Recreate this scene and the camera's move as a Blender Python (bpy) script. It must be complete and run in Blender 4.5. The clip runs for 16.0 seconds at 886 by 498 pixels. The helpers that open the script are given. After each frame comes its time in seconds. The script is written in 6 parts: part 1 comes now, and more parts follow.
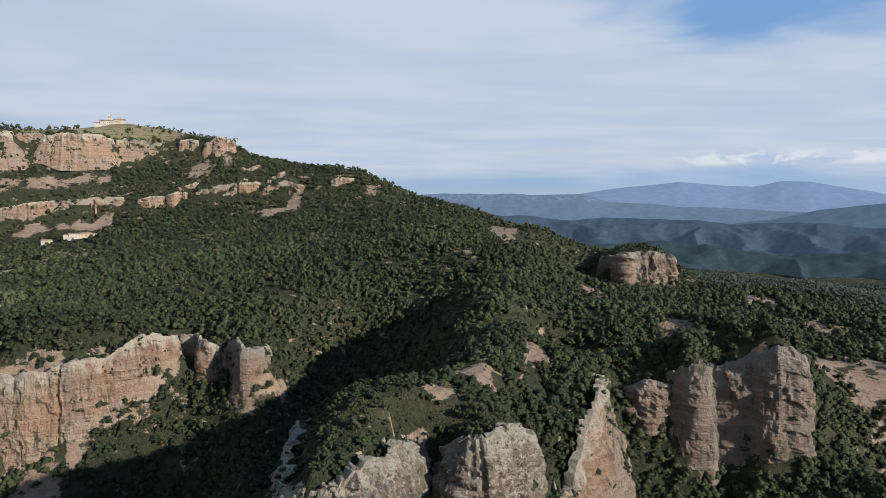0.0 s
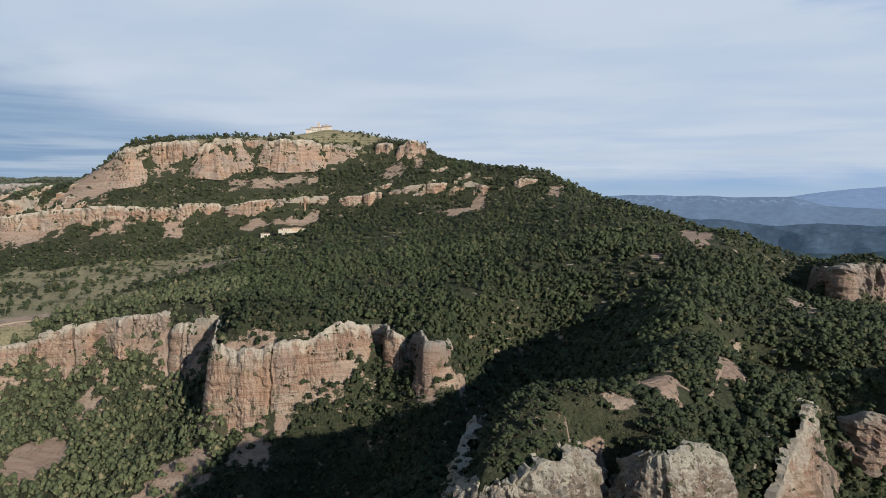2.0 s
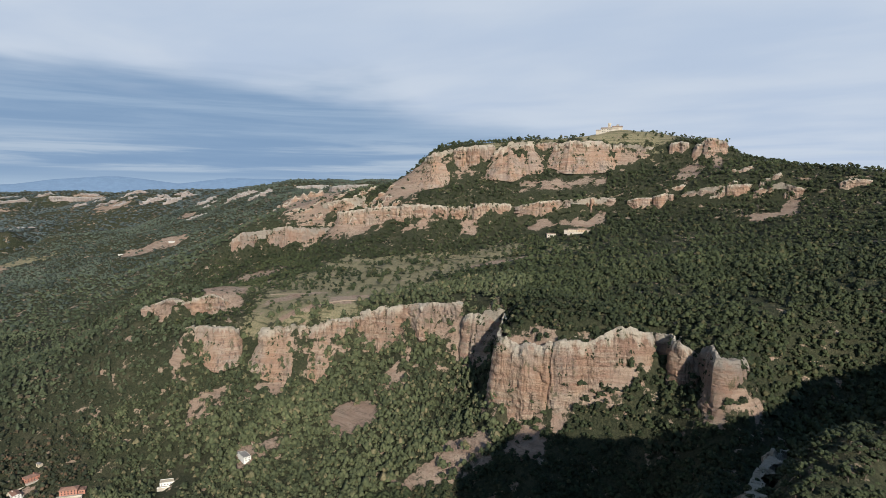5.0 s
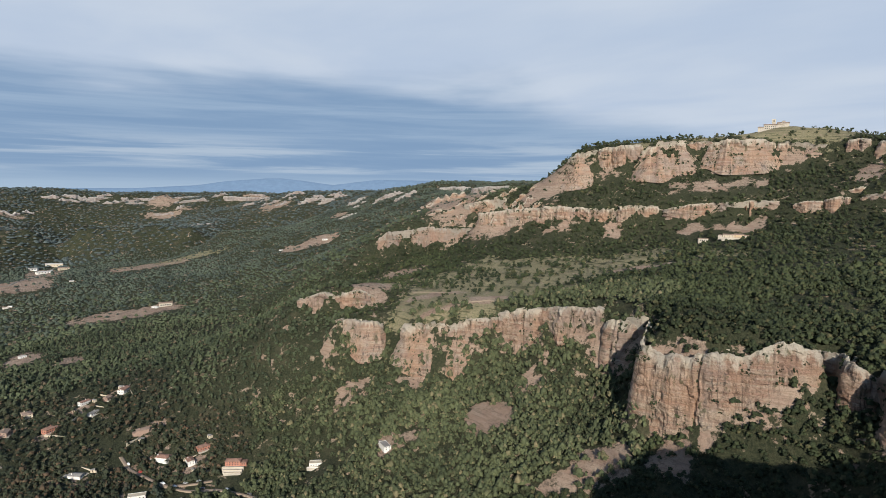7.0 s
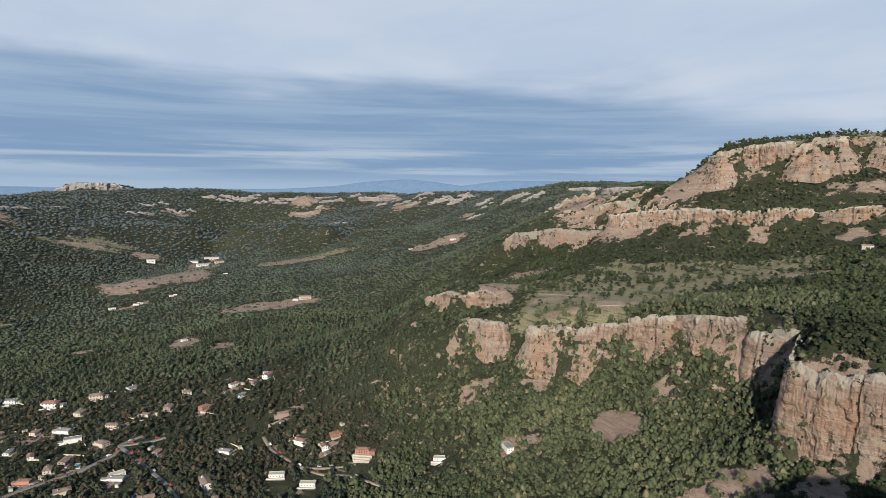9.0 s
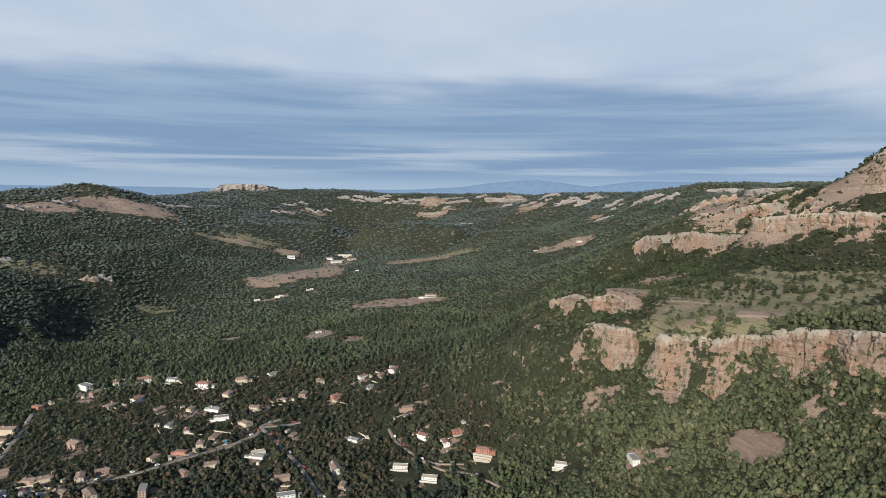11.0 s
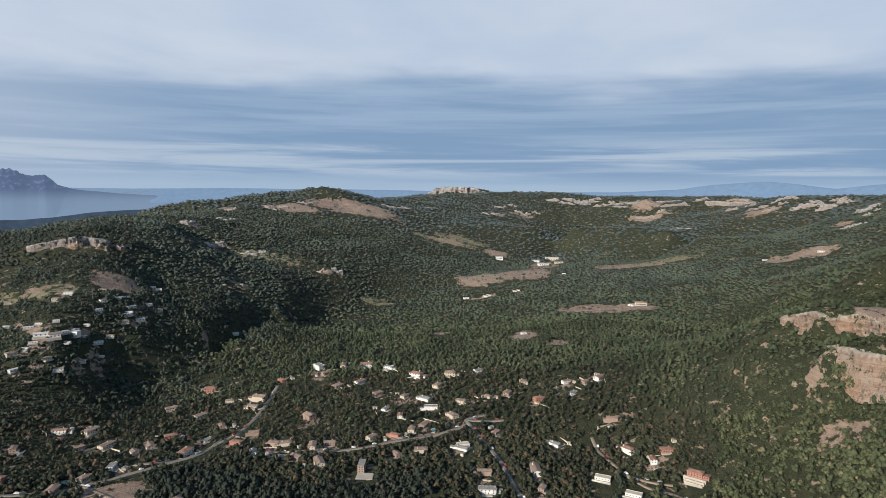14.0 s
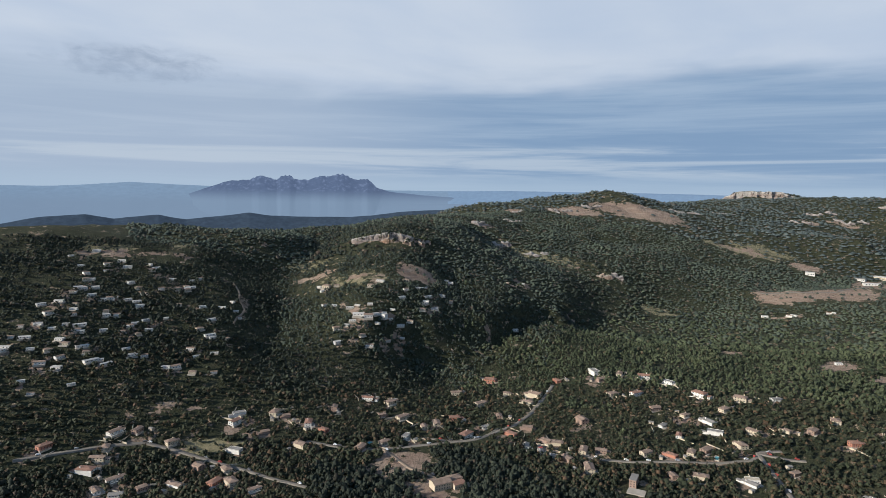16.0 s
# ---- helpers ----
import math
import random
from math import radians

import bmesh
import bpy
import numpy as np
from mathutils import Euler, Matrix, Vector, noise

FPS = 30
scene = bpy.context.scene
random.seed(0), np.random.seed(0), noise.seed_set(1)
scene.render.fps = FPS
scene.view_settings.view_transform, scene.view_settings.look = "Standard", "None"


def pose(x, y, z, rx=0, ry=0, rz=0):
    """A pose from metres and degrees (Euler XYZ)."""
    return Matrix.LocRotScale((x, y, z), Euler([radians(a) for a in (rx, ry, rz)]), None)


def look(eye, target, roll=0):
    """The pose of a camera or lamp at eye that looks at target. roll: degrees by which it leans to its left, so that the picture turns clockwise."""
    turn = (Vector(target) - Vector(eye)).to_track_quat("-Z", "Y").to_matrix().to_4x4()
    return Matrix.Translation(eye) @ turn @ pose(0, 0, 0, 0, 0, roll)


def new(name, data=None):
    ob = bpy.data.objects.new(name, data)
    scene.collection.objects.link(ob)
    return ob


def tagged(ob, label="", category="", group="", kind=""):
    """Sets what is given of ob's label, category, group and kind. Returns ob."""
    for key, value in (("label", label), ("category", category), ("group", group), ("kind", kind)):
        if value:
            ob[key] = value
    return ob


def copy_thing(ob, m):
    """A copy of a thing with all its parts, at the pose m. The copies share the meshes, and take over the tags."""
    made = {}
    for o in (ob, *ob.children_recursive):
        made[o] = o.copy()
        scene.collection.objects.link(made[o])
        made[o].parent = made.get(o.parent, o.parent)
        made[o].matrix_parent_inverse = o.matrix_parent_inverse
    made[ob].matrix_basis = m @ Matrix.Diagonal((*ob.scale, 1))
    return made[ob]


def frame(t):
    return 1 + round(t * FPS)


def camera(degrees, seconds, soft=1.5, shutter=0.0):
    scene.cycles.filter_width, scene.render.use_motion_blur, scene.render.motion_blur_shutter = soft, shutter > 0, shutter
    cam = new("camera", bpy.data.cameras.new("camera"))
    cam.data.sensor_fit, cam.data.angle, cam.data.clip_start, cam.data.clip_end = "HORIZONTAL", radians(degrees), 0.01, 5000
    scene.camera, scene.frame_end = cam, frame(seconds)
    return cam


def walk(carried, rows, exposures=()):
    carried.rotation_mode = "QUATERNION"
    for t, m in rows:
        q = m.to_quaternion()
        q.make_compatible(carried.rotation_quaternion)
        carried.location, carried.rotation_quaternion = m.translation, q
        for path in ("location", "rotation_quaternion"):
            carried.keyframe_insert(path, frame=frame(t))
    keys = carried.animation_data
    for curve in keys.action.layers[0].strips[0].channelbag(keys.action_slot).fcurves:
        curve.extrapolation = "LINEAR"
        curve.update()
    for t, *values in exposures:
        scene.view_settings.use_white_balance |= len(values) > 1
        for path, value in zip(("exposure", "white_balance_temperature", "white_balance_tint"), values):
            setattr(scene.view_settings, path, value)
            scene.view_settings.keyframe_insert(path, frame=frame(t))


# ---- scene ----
# The camera hangs still over a rocky spur and turns to its left.
EYE = (0, 0, 260)
cam = camera(70.9, 16.0, soft=0.8)
PATH = [
    (0.0, pose(*EYE, 84.60, -0.00, 0.00)),
    (0.5, pose(*EYE, 84.60, -0.04, 3.37)),
    (1.0, pose(*EYE, 84.63, -0.14, 7.62)),
    (1.5, pose(*EYE, 84.65, -0.19, 12.11)),
    (2.0, pose(*EYE, 84.64, -0.29, 16.65)),
    (2.5, pose(*EYE, 84.61, -0.41, 20.98)),
    (3.0, pose(*EYE, 84.60, -0.44, 25.42)),
    (3.5, pose(*EYE, 84.61, -0.45, 29.79)),
    (4.0, pose(*EYE, 84.61, -0.56, 33.93)),
    (4.5, pose(*EYE, 84.59, -0.55, 38.27)),
    (5.0, pose(*EYE, 84.56, -0.59, 42.53)),
    (7.5, pose(*EYE, 84.52, -0.74, 58.07)),
    (8.0, pose(*EYE, 84.48, -0.73, 60.81)),
    (8.5, pose(*EYE, 84.50, -0.71, 63.90)),
    (9.0, pose(*EYE, 84.47, -0.73, 67.08)),
    (9.5, pose(*EYE, 84.48, -0.69, 70.47)),
    (10.0, pose(*EYE, 84.45, -0.75, 73.82)),
    (12.5, pose(*EYE, 84.42, -0.67, 85.58)),
    (13.0, pose(*EYE, 84.42, -0.66, 89.24)),
    (13.5, pose(*EYE, 84.43, -0.61, 93.27)),
    (14.0, pose(*EYE, 84.42, -0.64, 97.57)),
    (14.5, pose(*EYE, 84.43, -0.68, 102.31)),
    (15.0, pose(*EYE, 84.42, -0.68, 108.31)),
    (15.5, pose(*EYE, 84.44, -0.77, 115.40)),
    (16.0, pose(*EYE, 84.39, -0.89, 123.14)),
]
walk(cam, PATH, exposures=[(0.0, 0.5), (16.0, 0.5)])

# ---------------------------------------------------------------- light
SUN_TURN, SUN_UP = radians(124), radians(22)   # clockwise from +y, above the horizon


def link(tree, a, b):
    tree.links.new(a, b)


def math_node(tree, op, a, b=None, clamp=False):
    n = tree.nodes.new("ShaderNodeMath")
    n.operation, n.use_clamp = op, clamp
    for i, val in enumerate((a, b)):
        if val is None:
            continue
        if isinstance(val, (int, float)):
            n.inputs[i].default_value = val
        else:
            tree.links.new(val, n.inputs[i])
    return n.outputs[0]


def mix_colour(tree, fac, a, b, blend="MIX"):
    n = tree.nodes.new("ShaderNodeMix")
    n.data_type, n.blend_type, n.clamp_factor = "RGBA", blend, True
    for sock, val in ((n.inputs[0], fac), (n.inputs[6], a), (n.inputs[7], b)):
        if isinstance(val, (int, float)):
            sock.default_value = val
        elif isinstance(val, tuple):
            sock.default_value = (*val, 1)
        else:
            tree.links.new(val, sock)
    return n.outputs[2]


def ramp(tree, val, lo, hi):
    """A smooth step from 0 at lo to 1 at hi."""
    n = tree.nodes.new("ShaderNodeMapRange")
    n.interpolation_type = "SMOOTHSTEP"
    n.inputs["From Min"].default_value, n.inputs["From Max"].default_value = lo, hi
    tree.links.new(val, n.inputs["Value"])
    return n.outputs["Result"]


def noise_tex(tree, vector, scale, detail=4.0, rough=0.55, distortion=0.0):
    n = tree.nodes.new("ShaderNodeTexNoise")
    n.inputs["Scale"].default_value, n.inputs["Detail"].default_value = scale, detail
    n.inputs["Roughness"].default_value, n.inputs["Distortion"].default_value = rough, distortion
    if vector is not None:
        tree.links.new(vector, n.inputs["Vector"])
    return n.outputs["Fac"]


def mapped(tree, vector, scale=(1, 1, 1), shift=(0, 0, 0)):
    n = tree.nodes.new("ShaderNodeMapping")
    n.inputs["Scale"].default_value, n.inputs["Location"].default_value = scale, shift
    tree.links.new(vector, n.inputs["Vector"])
    return n.outputs["Vector"]


def build_sky():
    """A winter morning: blue overhead, a white veil of high cloud, a blue-grey bank low in the north-west."""
    w = bpy.data.worlds.new("sky")
    w.use_nodes = True
    scene.world = w
    t = w.node_tree
    t.nodes.clear()
    out = t.nodes.new("ShaderNodeOutputWorld")
    back = t.nodes.new("ShaderNodeBackground")
    sky = t.nodes.new("ShaderNodeTexSky")
    sky.sky_type, sky.sun_disc = "NISHITA", False
    sky.sun_elevation, sky.sun_rotation = SUN_UP, SUN_TURN
    sky.altitude, sky.dust_density = 900, 1.5
    clear = mix_colour(t, 1.0, sky.outputs[0], (0.075, 0.075, 0.075), "MULTIPLY")
    co = t.nodes.new("ShaderNodeTexCoord")
    xyz = t.nodes.new("ShaderNodeSeparateXYZ")
    link(t, co.outputs["Generated"], xyz.inputs[0])
    x, y, z = xyz.outputs
    up = math_node(t, "MULTIPLY", math_node(t, "ARCSINE", z), 57.2958)
    turn = math_node(t, "MULTIPLY", math_node(t, "ARCTAN2", math_node(t, "MULTIPLY", x, -1.0), y), 57.2958)
    # cloud sheet: the direction carried to a flat layer overhead
    deep = math_node(t, "ADD", math_node(t, "MAXIMUM", z, 0.0), 0.05)
    flat = t.nodes.new("ShaderNodeCombineXYZ")
    link(t, math_node(t, "DIVIDE", x, deep), flat.inputs[0])
    link(t, math_node(t, "DIVIDE", y, deep), flat.inputs[1])
    sheet = flat.outputs[0]
    broad = noise_tex(t, mapped(t, sheet, (0.35, 0.5, 1), (3.1, 1.7, 0)), 1.0, 5, 0.55, 0.6)
    fine = noise_tex(t, mapped(t, sheet, (0.55, 0.9, 1), (0.4, 5.2, 0)), 1.0, 6, 0.5, 0.3)
    # long streaks lying along the horizon
    polar = t.nodes.new("ShaderNodeCombineXYZ")
    link(t, turn, polar.inputs[0])
    link(t, up, polar.inputs[1])
    streak = noise_tex(t, mapped(t, polar.outputs[0], (0.035, 0.75, 1), (2.0, 0.6, 0)), 1.0, 6, 0.6, 0.4)
    wisp = noise_tex(t, mapped(t, polar.outputs[0], (0.055, 0.26, 1), (7.0, 3.3, 0)), 1.0, 4, 0.5, 0.4)
    # the lower edge of the veil: near the horizon in the north-east, about nine degrees up in the west
    edge = math_node(t, "MULTIPLY", ramp(t, turn, 18.0, 55.0), 8.6)
    lift = math_node(t, "SUBTRACT", up, edge)
    lift = math_node(t, "ADD", lift, math_node(t, "MULTIPLY", math_node(t, "SUBTRACT", wisp, 0.5), 7.0))
    veil = math_node(t, "MULTIPLY", ramp(t, lift, -1.6, 2.4), math_node(t, "SUBTRACT", 1.0, ramp(t, up, 24.0, 50.0)))
    # thin places in the veil, widest towards the north-east
    thin = math_node(t, "MULTIPLY", ramp(t, math_node(t, "MULTIPLY", turn, -1.0), -4.0, 34.0), ramp(t, up, 7.0, 17.0))
    holes = math_node(t, "MULTIPLY", ramp(t, math_node(t, "ADD", wisp, math_node(t, "MULTIPLY", thin, 0.42)), 0.55, 0.85), math_node(t, "MULTIPLY", thin, 2.0, True))
    veil = math_node(t, "MULTIPLY", veil, math_node(t, "SUBTRACT", 1.0, holes))
    bank = mix_colour(t, ramp(t, streak, 0.34, 0.70), (0.222, 0.342, 0.520), (0.318, 0.437, 0.600))
    bank = mix_colour(t, math_node(t, "MULTIPLY", ramp(t, turn, 112.0, 142.0), 0.55), bank, (0.50, 0.575, 0.69))
    bank_on = math_node(t, "SUBTRACT", 1.0, ramp(t, up, 14.0, 34.0))
    low = mix_colour(t, bank_on, clear, bank)
    low = mix_colour(t, ramp(t, math_node(t, "MULTIPLY", turn, -1.0), -30.0, 5.0), low, (0.20, 0.37, 0.66))
    white = mix_colour(t, ramp(t, fine, 0.3, 0.7), (0.495, 0.59, 0.74), (0.595, 0.67, 0.78))
    col = mix_colour(t, math_node(t, "MULTIPLY", veil, 0.93), low, white)
    # bright thin clouds just over the horizon, then the haze
    near = math_node(t, "MULTIPLY", ramp(t, up, 0.6, 1.6), math_node(t, "SUBTRACT", 1.0, ramp(t, up, 3.0, 5.0)))
    glow = math_node(t, "MULTIPLY", near, ramp(t, streak, 0.44, 0.62))
    col = mix_colour(t, math_node(t, "MULTIPLY", glow, 0.5), col, (0.54, 0.62, 0.71))
    # a row of small heaped clouds over the eastern mountains, one grey cloud in the south-west
    heap = noise_tex(t, mapped(t, polar.outputs[0], (0.42, 0.9, 1), (1.0, 4.4, 0)), 1.0, 6, 0.6, 0.3)
    row = math_node(t, "MULTIPLY", math_node(t, "MULTIPLY", ramp(t, up, 1.9, 2.3), math_node(t, "SUBTRACT", 1.0, ramp(t, up, 2.7, 3.6))), ramp(t, math_node(t, "MULTIPLY", turn, -1.0), 18.0, 24.0))
    col = mix_colour(t, math_node(t, "MULTIPLY", row, ramp(t, heap, 0.44, 0.58)), col, (0.70, 0.75, 0.82))
    far_off = math_node(t, "ADD", math_node(t, "POWER", math_node(t, "DIVIDE", math_node(t, "SUBTRACT", turn, 148.5), 6.5), 2.0), math_node(t, "POWER", math_node(t, "DIVIDE", math_node(t, "SUBTRACT", up, 9.6), 1.5), 2.0))
    grey = ramp(t, math_node(t, "ADD", math_node(t, "SUBTRACT", 1.0, far_off), math_node(t, "MULTIPLY", math_node(t, "SUBTRACT", heap, 0.5), 4.0)), -0.3, 1.8)
    col = mix_colour(t, math_node(t, "MULTIPLY", grey, 0.7), col, (0.27, 0.345, 0.47))
    haze = math_node(t, "SUBTRACT", 1.0, ramp(t, up, -0.5, 1.9))
    col = mix_colour(t, math_node(t, "MULTIPLY", haze, 0.85), col, (0.40, 0.52, 0.66))
    link(t, col, back.inputs[0])
    back.inputs[1].default_value = 0.707
    link(t, back.outputs[0], out.inputs[0])


build_sky()
sun = new("sun", bpy.data.lights.new("sun", "SUN"))
sun.data.energy, sun.data.angle, sun.data.color = 5.0, radians(0.6), (1.0, 0.93, 0.82)
toward = Vector((math.sin(SUN_TURN) * math.cos(SUN_UP), math.cos(SUN_TURN) * math.cos(SUN_UP), math.sin(SUN_UP)))
sun.matrix_world = look(toward * 900 + Vector(EYE), EYE)
tagged(sun, "low warm winter sun", "sun", kind="structure")


# ---------------------------------------------------------------- materials
def surface(name, rough=0.9, spec=0.25):
    m = bpy.data.materials.new(name)
    m.use_nodes = True
    t = m.node_tree
    b = t.nodes["Principled BSDF"]
    b.inputs["Roughness"].default_value = rough
    b.inputs["Specular IOR Level"].default_value = spec
    return m, t, b


def place_of(t):
    return t.nodes.new("ShaderNodeNewGeometry").outputs["Position"]


def value_of(t, name):
    n = t.nodes.new("ShaderNodeAttribute")
    n.attribute_name = name
    return n.outputs["Fac"]


def bump(t, b, height, strength, distance):
    n = t.nodes.new("ShaderNodeBump")
    n.inputs["Strength"].default_value, n.inputs["Distance"].default_value = strength, distance
    link(t, height, n.inputs["Height"])
    link(t, n.outputs[0], b.inputs["Normal"])


def rock_colour(t, p, pale, red, dark):
    """Bedded conglomerate: level beds, streaks down the face, lichen and dark stains."""
    beds = noise_tex(t, mapped(t, p, (0.03, 0.03, 0.30)), 1.0, 6, 0.65, 0.4)
    runs = noise_tex(t, mapped(t, p, (0.36, 0.36, 0.022)), 1.0, 6, 0.7, 0.25)
    blot = noise_tex(t, p, 0.05, 5, 0.6)
    grain = noise_tex(t, p, 1.1, 6, 0.65)
    thin = noise_tex(t, mapped(t, p, (0.035, 0.035, 1.1), (3, 8, 1)), 1.0, 5, 0.7, 0.3)
    c = mix_colour(t, ramp(t, beds, 0.38, 0.62), red, pale)
    c = mix_colour(t, math_node(t, "MULTIPLY", ramp(t, thin, 0.52, 0.66), 0.6), c, dark)
    c = mix_colour(t, math_node(t, "MULTIPLY", math_node(t, "SUBTRACT", 1.0, ramp(t, thin, 0.32, 0.42)), 0.45), c, pale)
    c = mix_colour(t, math_node(t, "MULTIPLY", ramp(t, blot, 0.5, 0.7), 0.4), c, pale)
    c = mix_colour(t, math_node(t, "MULTIPLY", math_node(t, "MULTIPLY", ramp(t, runs, 0.50, 0.60), ramp(t, noise_tex(t, p, 0.028, 4), 0.36, 0.58)), 0.85), c, dark)
    c = mix_colour(t, math_node(t, "MULTIPLY", ramp(t, grain, 0.50, 0.75), 0.5), c, dark)
    return c, grain, math_node(t, "ADD", beds, math_node(t, "MULTIPLY", thin, -0.8))


def rock_material(name, pale, red, dark, lichen, warmth, spots=0.0):
    m, t, b = surface(name, 0.92, 0.2)
    p = place_of(t)
    c, grain, beds = rock_colour(t, p, pale, red, dark)
    # weathered grey caps on the brows
    cap = value_of(t, "brow")
    ragged = math_node(t, "ADD", cap, math_node(t, "MULTIPLY", math_node(t, "SUBTRACT", noise_tex(t, mapped(t, p, (1, 1, 0.35)), 0.2, 6, 0.65), 0.5), 2.2))
    c = mix_colour(t, math_node(t, "MULTIPLY", ramp(t, ragged, 0.5, 0.95), 0.75), c, lichen)
    # warm stain below the pale brow
    warm = math_node(t, "MULTIPLY", ramp(t, noise_tex(t, mapped(t, p, (0.05, 0.05, 0.012)), 1.0, 4), 0.42, 0.62), math_node(t, "SUBTRACT", 1.0, cap))
    c = mix_colour(t, math_node(t, "MULTIPLY", warm, 0.45), c, warmth)
    if spots:
        crust = noise_tex(t, p, 0.55, 8, 0.75)
        c = mix_colour(t, math_node(t, "MULTIPLY", ramp(t, crust, 0.50, 0.57), spots), c, lichen)
        c = mix_colour(t, math_node(t, "MULTIPLY", ramp(t, noise_tex(t, mapped(t, p, (1, 1, 0.6), (5, 1, 3)), 0.8, 8, 0.75), 0.55, 0.61), spots), c, tuple(v * 0.7 for v in dark))
    # grey weathering in broad patches
    c = mix_colour(t, math_node(t, "MULTIPLY", ramp(t, noise_tex(t, mapped(t, p, (1, 1, 0.5), (2, 7, 5)), 0.035, 5, 0.6), 0.46, 0.62), 0.35), c, tuple(0.8 * sum(pale) / 3 * w for w in (1.08, 1.0, 0.9)))
    # plants in the joints
    scrub = ramp(t, noise_tex(t, mapped(t, p, (1, 1, 0.6), (9, 4, 2)), 0.11, 6, 0.7), 0.57, 0.66)
    c = mix_colour(t, math_node(t, "MULTIPLY", scrub, 0.7), c, (0.07, 0.075, 0.035))
    link(t, c, b.inputs["Base Color"])
    bump(t, b, math_node(t, "ADD", math_node(t, "ADD", grain, math_node(t, "MULTIPLY", noise_tex(t, p, 3.4, 5, 0.7), 0.5)), math_node(t, "MULTIPLY", beds, 0.8)), 1.0, 1.6)
    return m


ROCK = rock_material("bedded_rock", (0.361, 0.280, 0.209), (0.285, 0.176, 0.128), (0.081, 0.059, 0.046), (0.437, 0.399, 0.323), (0.342, 0.199, 0.123))
ROCK_RED = rock_material("red_rock", (0.285, 0.221, 0.170), (0.246, 0.157, 0.119), (0.102, 0.076, 0.061), (0.306, 0.281, 0.238), (0.272, 0.157, 0.106), 0.2)
ROCK_GREY = rock_material("grey_lichened_rock", (0.251, 0.208, 0.160), (0.234, 0.165, 0.126), (0.070, 0.058, 0.047), (0.46, 0.425, 0.345), (0.251, 0.165, 0.112), 0.85)
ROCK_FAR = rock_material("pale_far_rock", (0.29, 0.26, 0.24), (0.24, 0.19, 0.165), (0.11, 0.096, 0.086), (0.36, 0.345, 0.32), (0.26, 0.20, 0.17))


def ground_material():
    m, t, b = surface("hill_ground", 0.95, 0.15)
    p = place_of(t)
    fine = noise_tex(t, p, 0.5, 6, 0.65)
    mid = noise_tex(t, p, 0.045, 5, 0.6)
    litter = mix_colour(t, ramp(t, fine, 0.35, 0.65), (0.018, 0.022, 0.012), (0.048, 0.050, 0.027))
    litter = mix_colour(t, math_node(t, "MULTIPLY", ramp(t, mid, 0.5, 0.7), 0.5), litter, (0.09, 0.078, 0.048))
    tuft = noise_tex(t, p, 1.3, 4, 0.7)
    litter = mix_colour(t, math_node(t, "MULTIPLY", ramp(t, tuft, 0.48, 0.62), 0.6), litter, (0.024, 0.030, 0.015))
    grass = mix_colour(t, ramp(t, fine, 0.3, 0.7), (0.135, 0.128, 0.070), (0.245, 0.208, 0.130))
    xyz = t.nodes.new("ShaderNodeSeparateXYZ")
    link(t, p, xyz.inputs[0])
    # low walls and banks of old terraces follow the level lines
    level = math_node(t, "FRACT", math_node(t, "ADD", math_node(t, "DIVIDE", xyz.outputs[2], 4.6), math_node(t, "MULTIPLY", noise_tex(t, p, 0.02, 3), 1.6)))
    grass = mix_colour(t, math_node(t, "MULTIPLY", ramp(t, level, 0.72, 0.9), ramp(t, mid, 0.42, 0.56)), grass, (0.075, 0.075, 0.04))
    soil, grain, beds = rock_colour(t, p, (0.30, 0.228, 0.172), (0.25, 0.17, 0.128), (0.13, 0.098, 0.074))
    ragged = math_node(t, "MULTIPLY", math_node(t, "SUBTRACT", noise_tex(t, p, 0.07, 7, 0.7), 0.5), 4.5)
    c = mix_colour(t, ramp(t, math_node(t, "ADD", value_of(t, "grass"), ragged), 0.35, 0.7), litter, grass)
    c = mix_colour(t, ramp(t, math_node(t, "ADD", value_of(t, "bare"), ragged), 0.4, 0.62), c, soil)
    link(t, c, b.inputs["Base Color"])
    bump(t, b, math_node(t, "ADD", fine, tuft), 0.9, 1.2)
    return m


GROUND = ground_material()


def leaf_material(name, dark, light, odd, odd_share):
    m, t, b = surface(name, 0.75, 0.2)
    rnd = t.nodes.new("ShaderNodeNewGeometry").outputs["Random Per Island"]
    p = place_of(t)
    patch = noise_tex(t, p, 0.012, 3, 0.5)
    tuft = noise_tex(t, p, 0.16, 4, 0.65)
    c = mix_colour(t, math_node(t, "MULTIPLY", math_node(t, "ADD", rnd, ramp(t, patch, 0.35, 0.65)), 0.5), dark, light)
    c = mix_colour(t, ramp(t, math_node(t, "FRACT", math_node(t, "MULTIPLY", rnd, 37.3)), 1.0 - odd_share, 1.0), c, odd)
    speck = noise_tex(t, p, 1.6, 4, 0.7)
    c = mix_colour(t, math_node(t, "MULTIPLY", ramp(t, tuft, 0.5, 0.66), 0.6), c, tuple(v * 0.6 for v in dark))
    c = mix_colour(t, math_node(t, "MULTIPLY", ramp(t, speck, 0.5, 0.75), 0.5), c, tuple(v * 0.5 for v in dark))
    link(t, c, b.inputs["Base Color"])
    bump(t, b, speck, 0.9, 0.6)
    return m


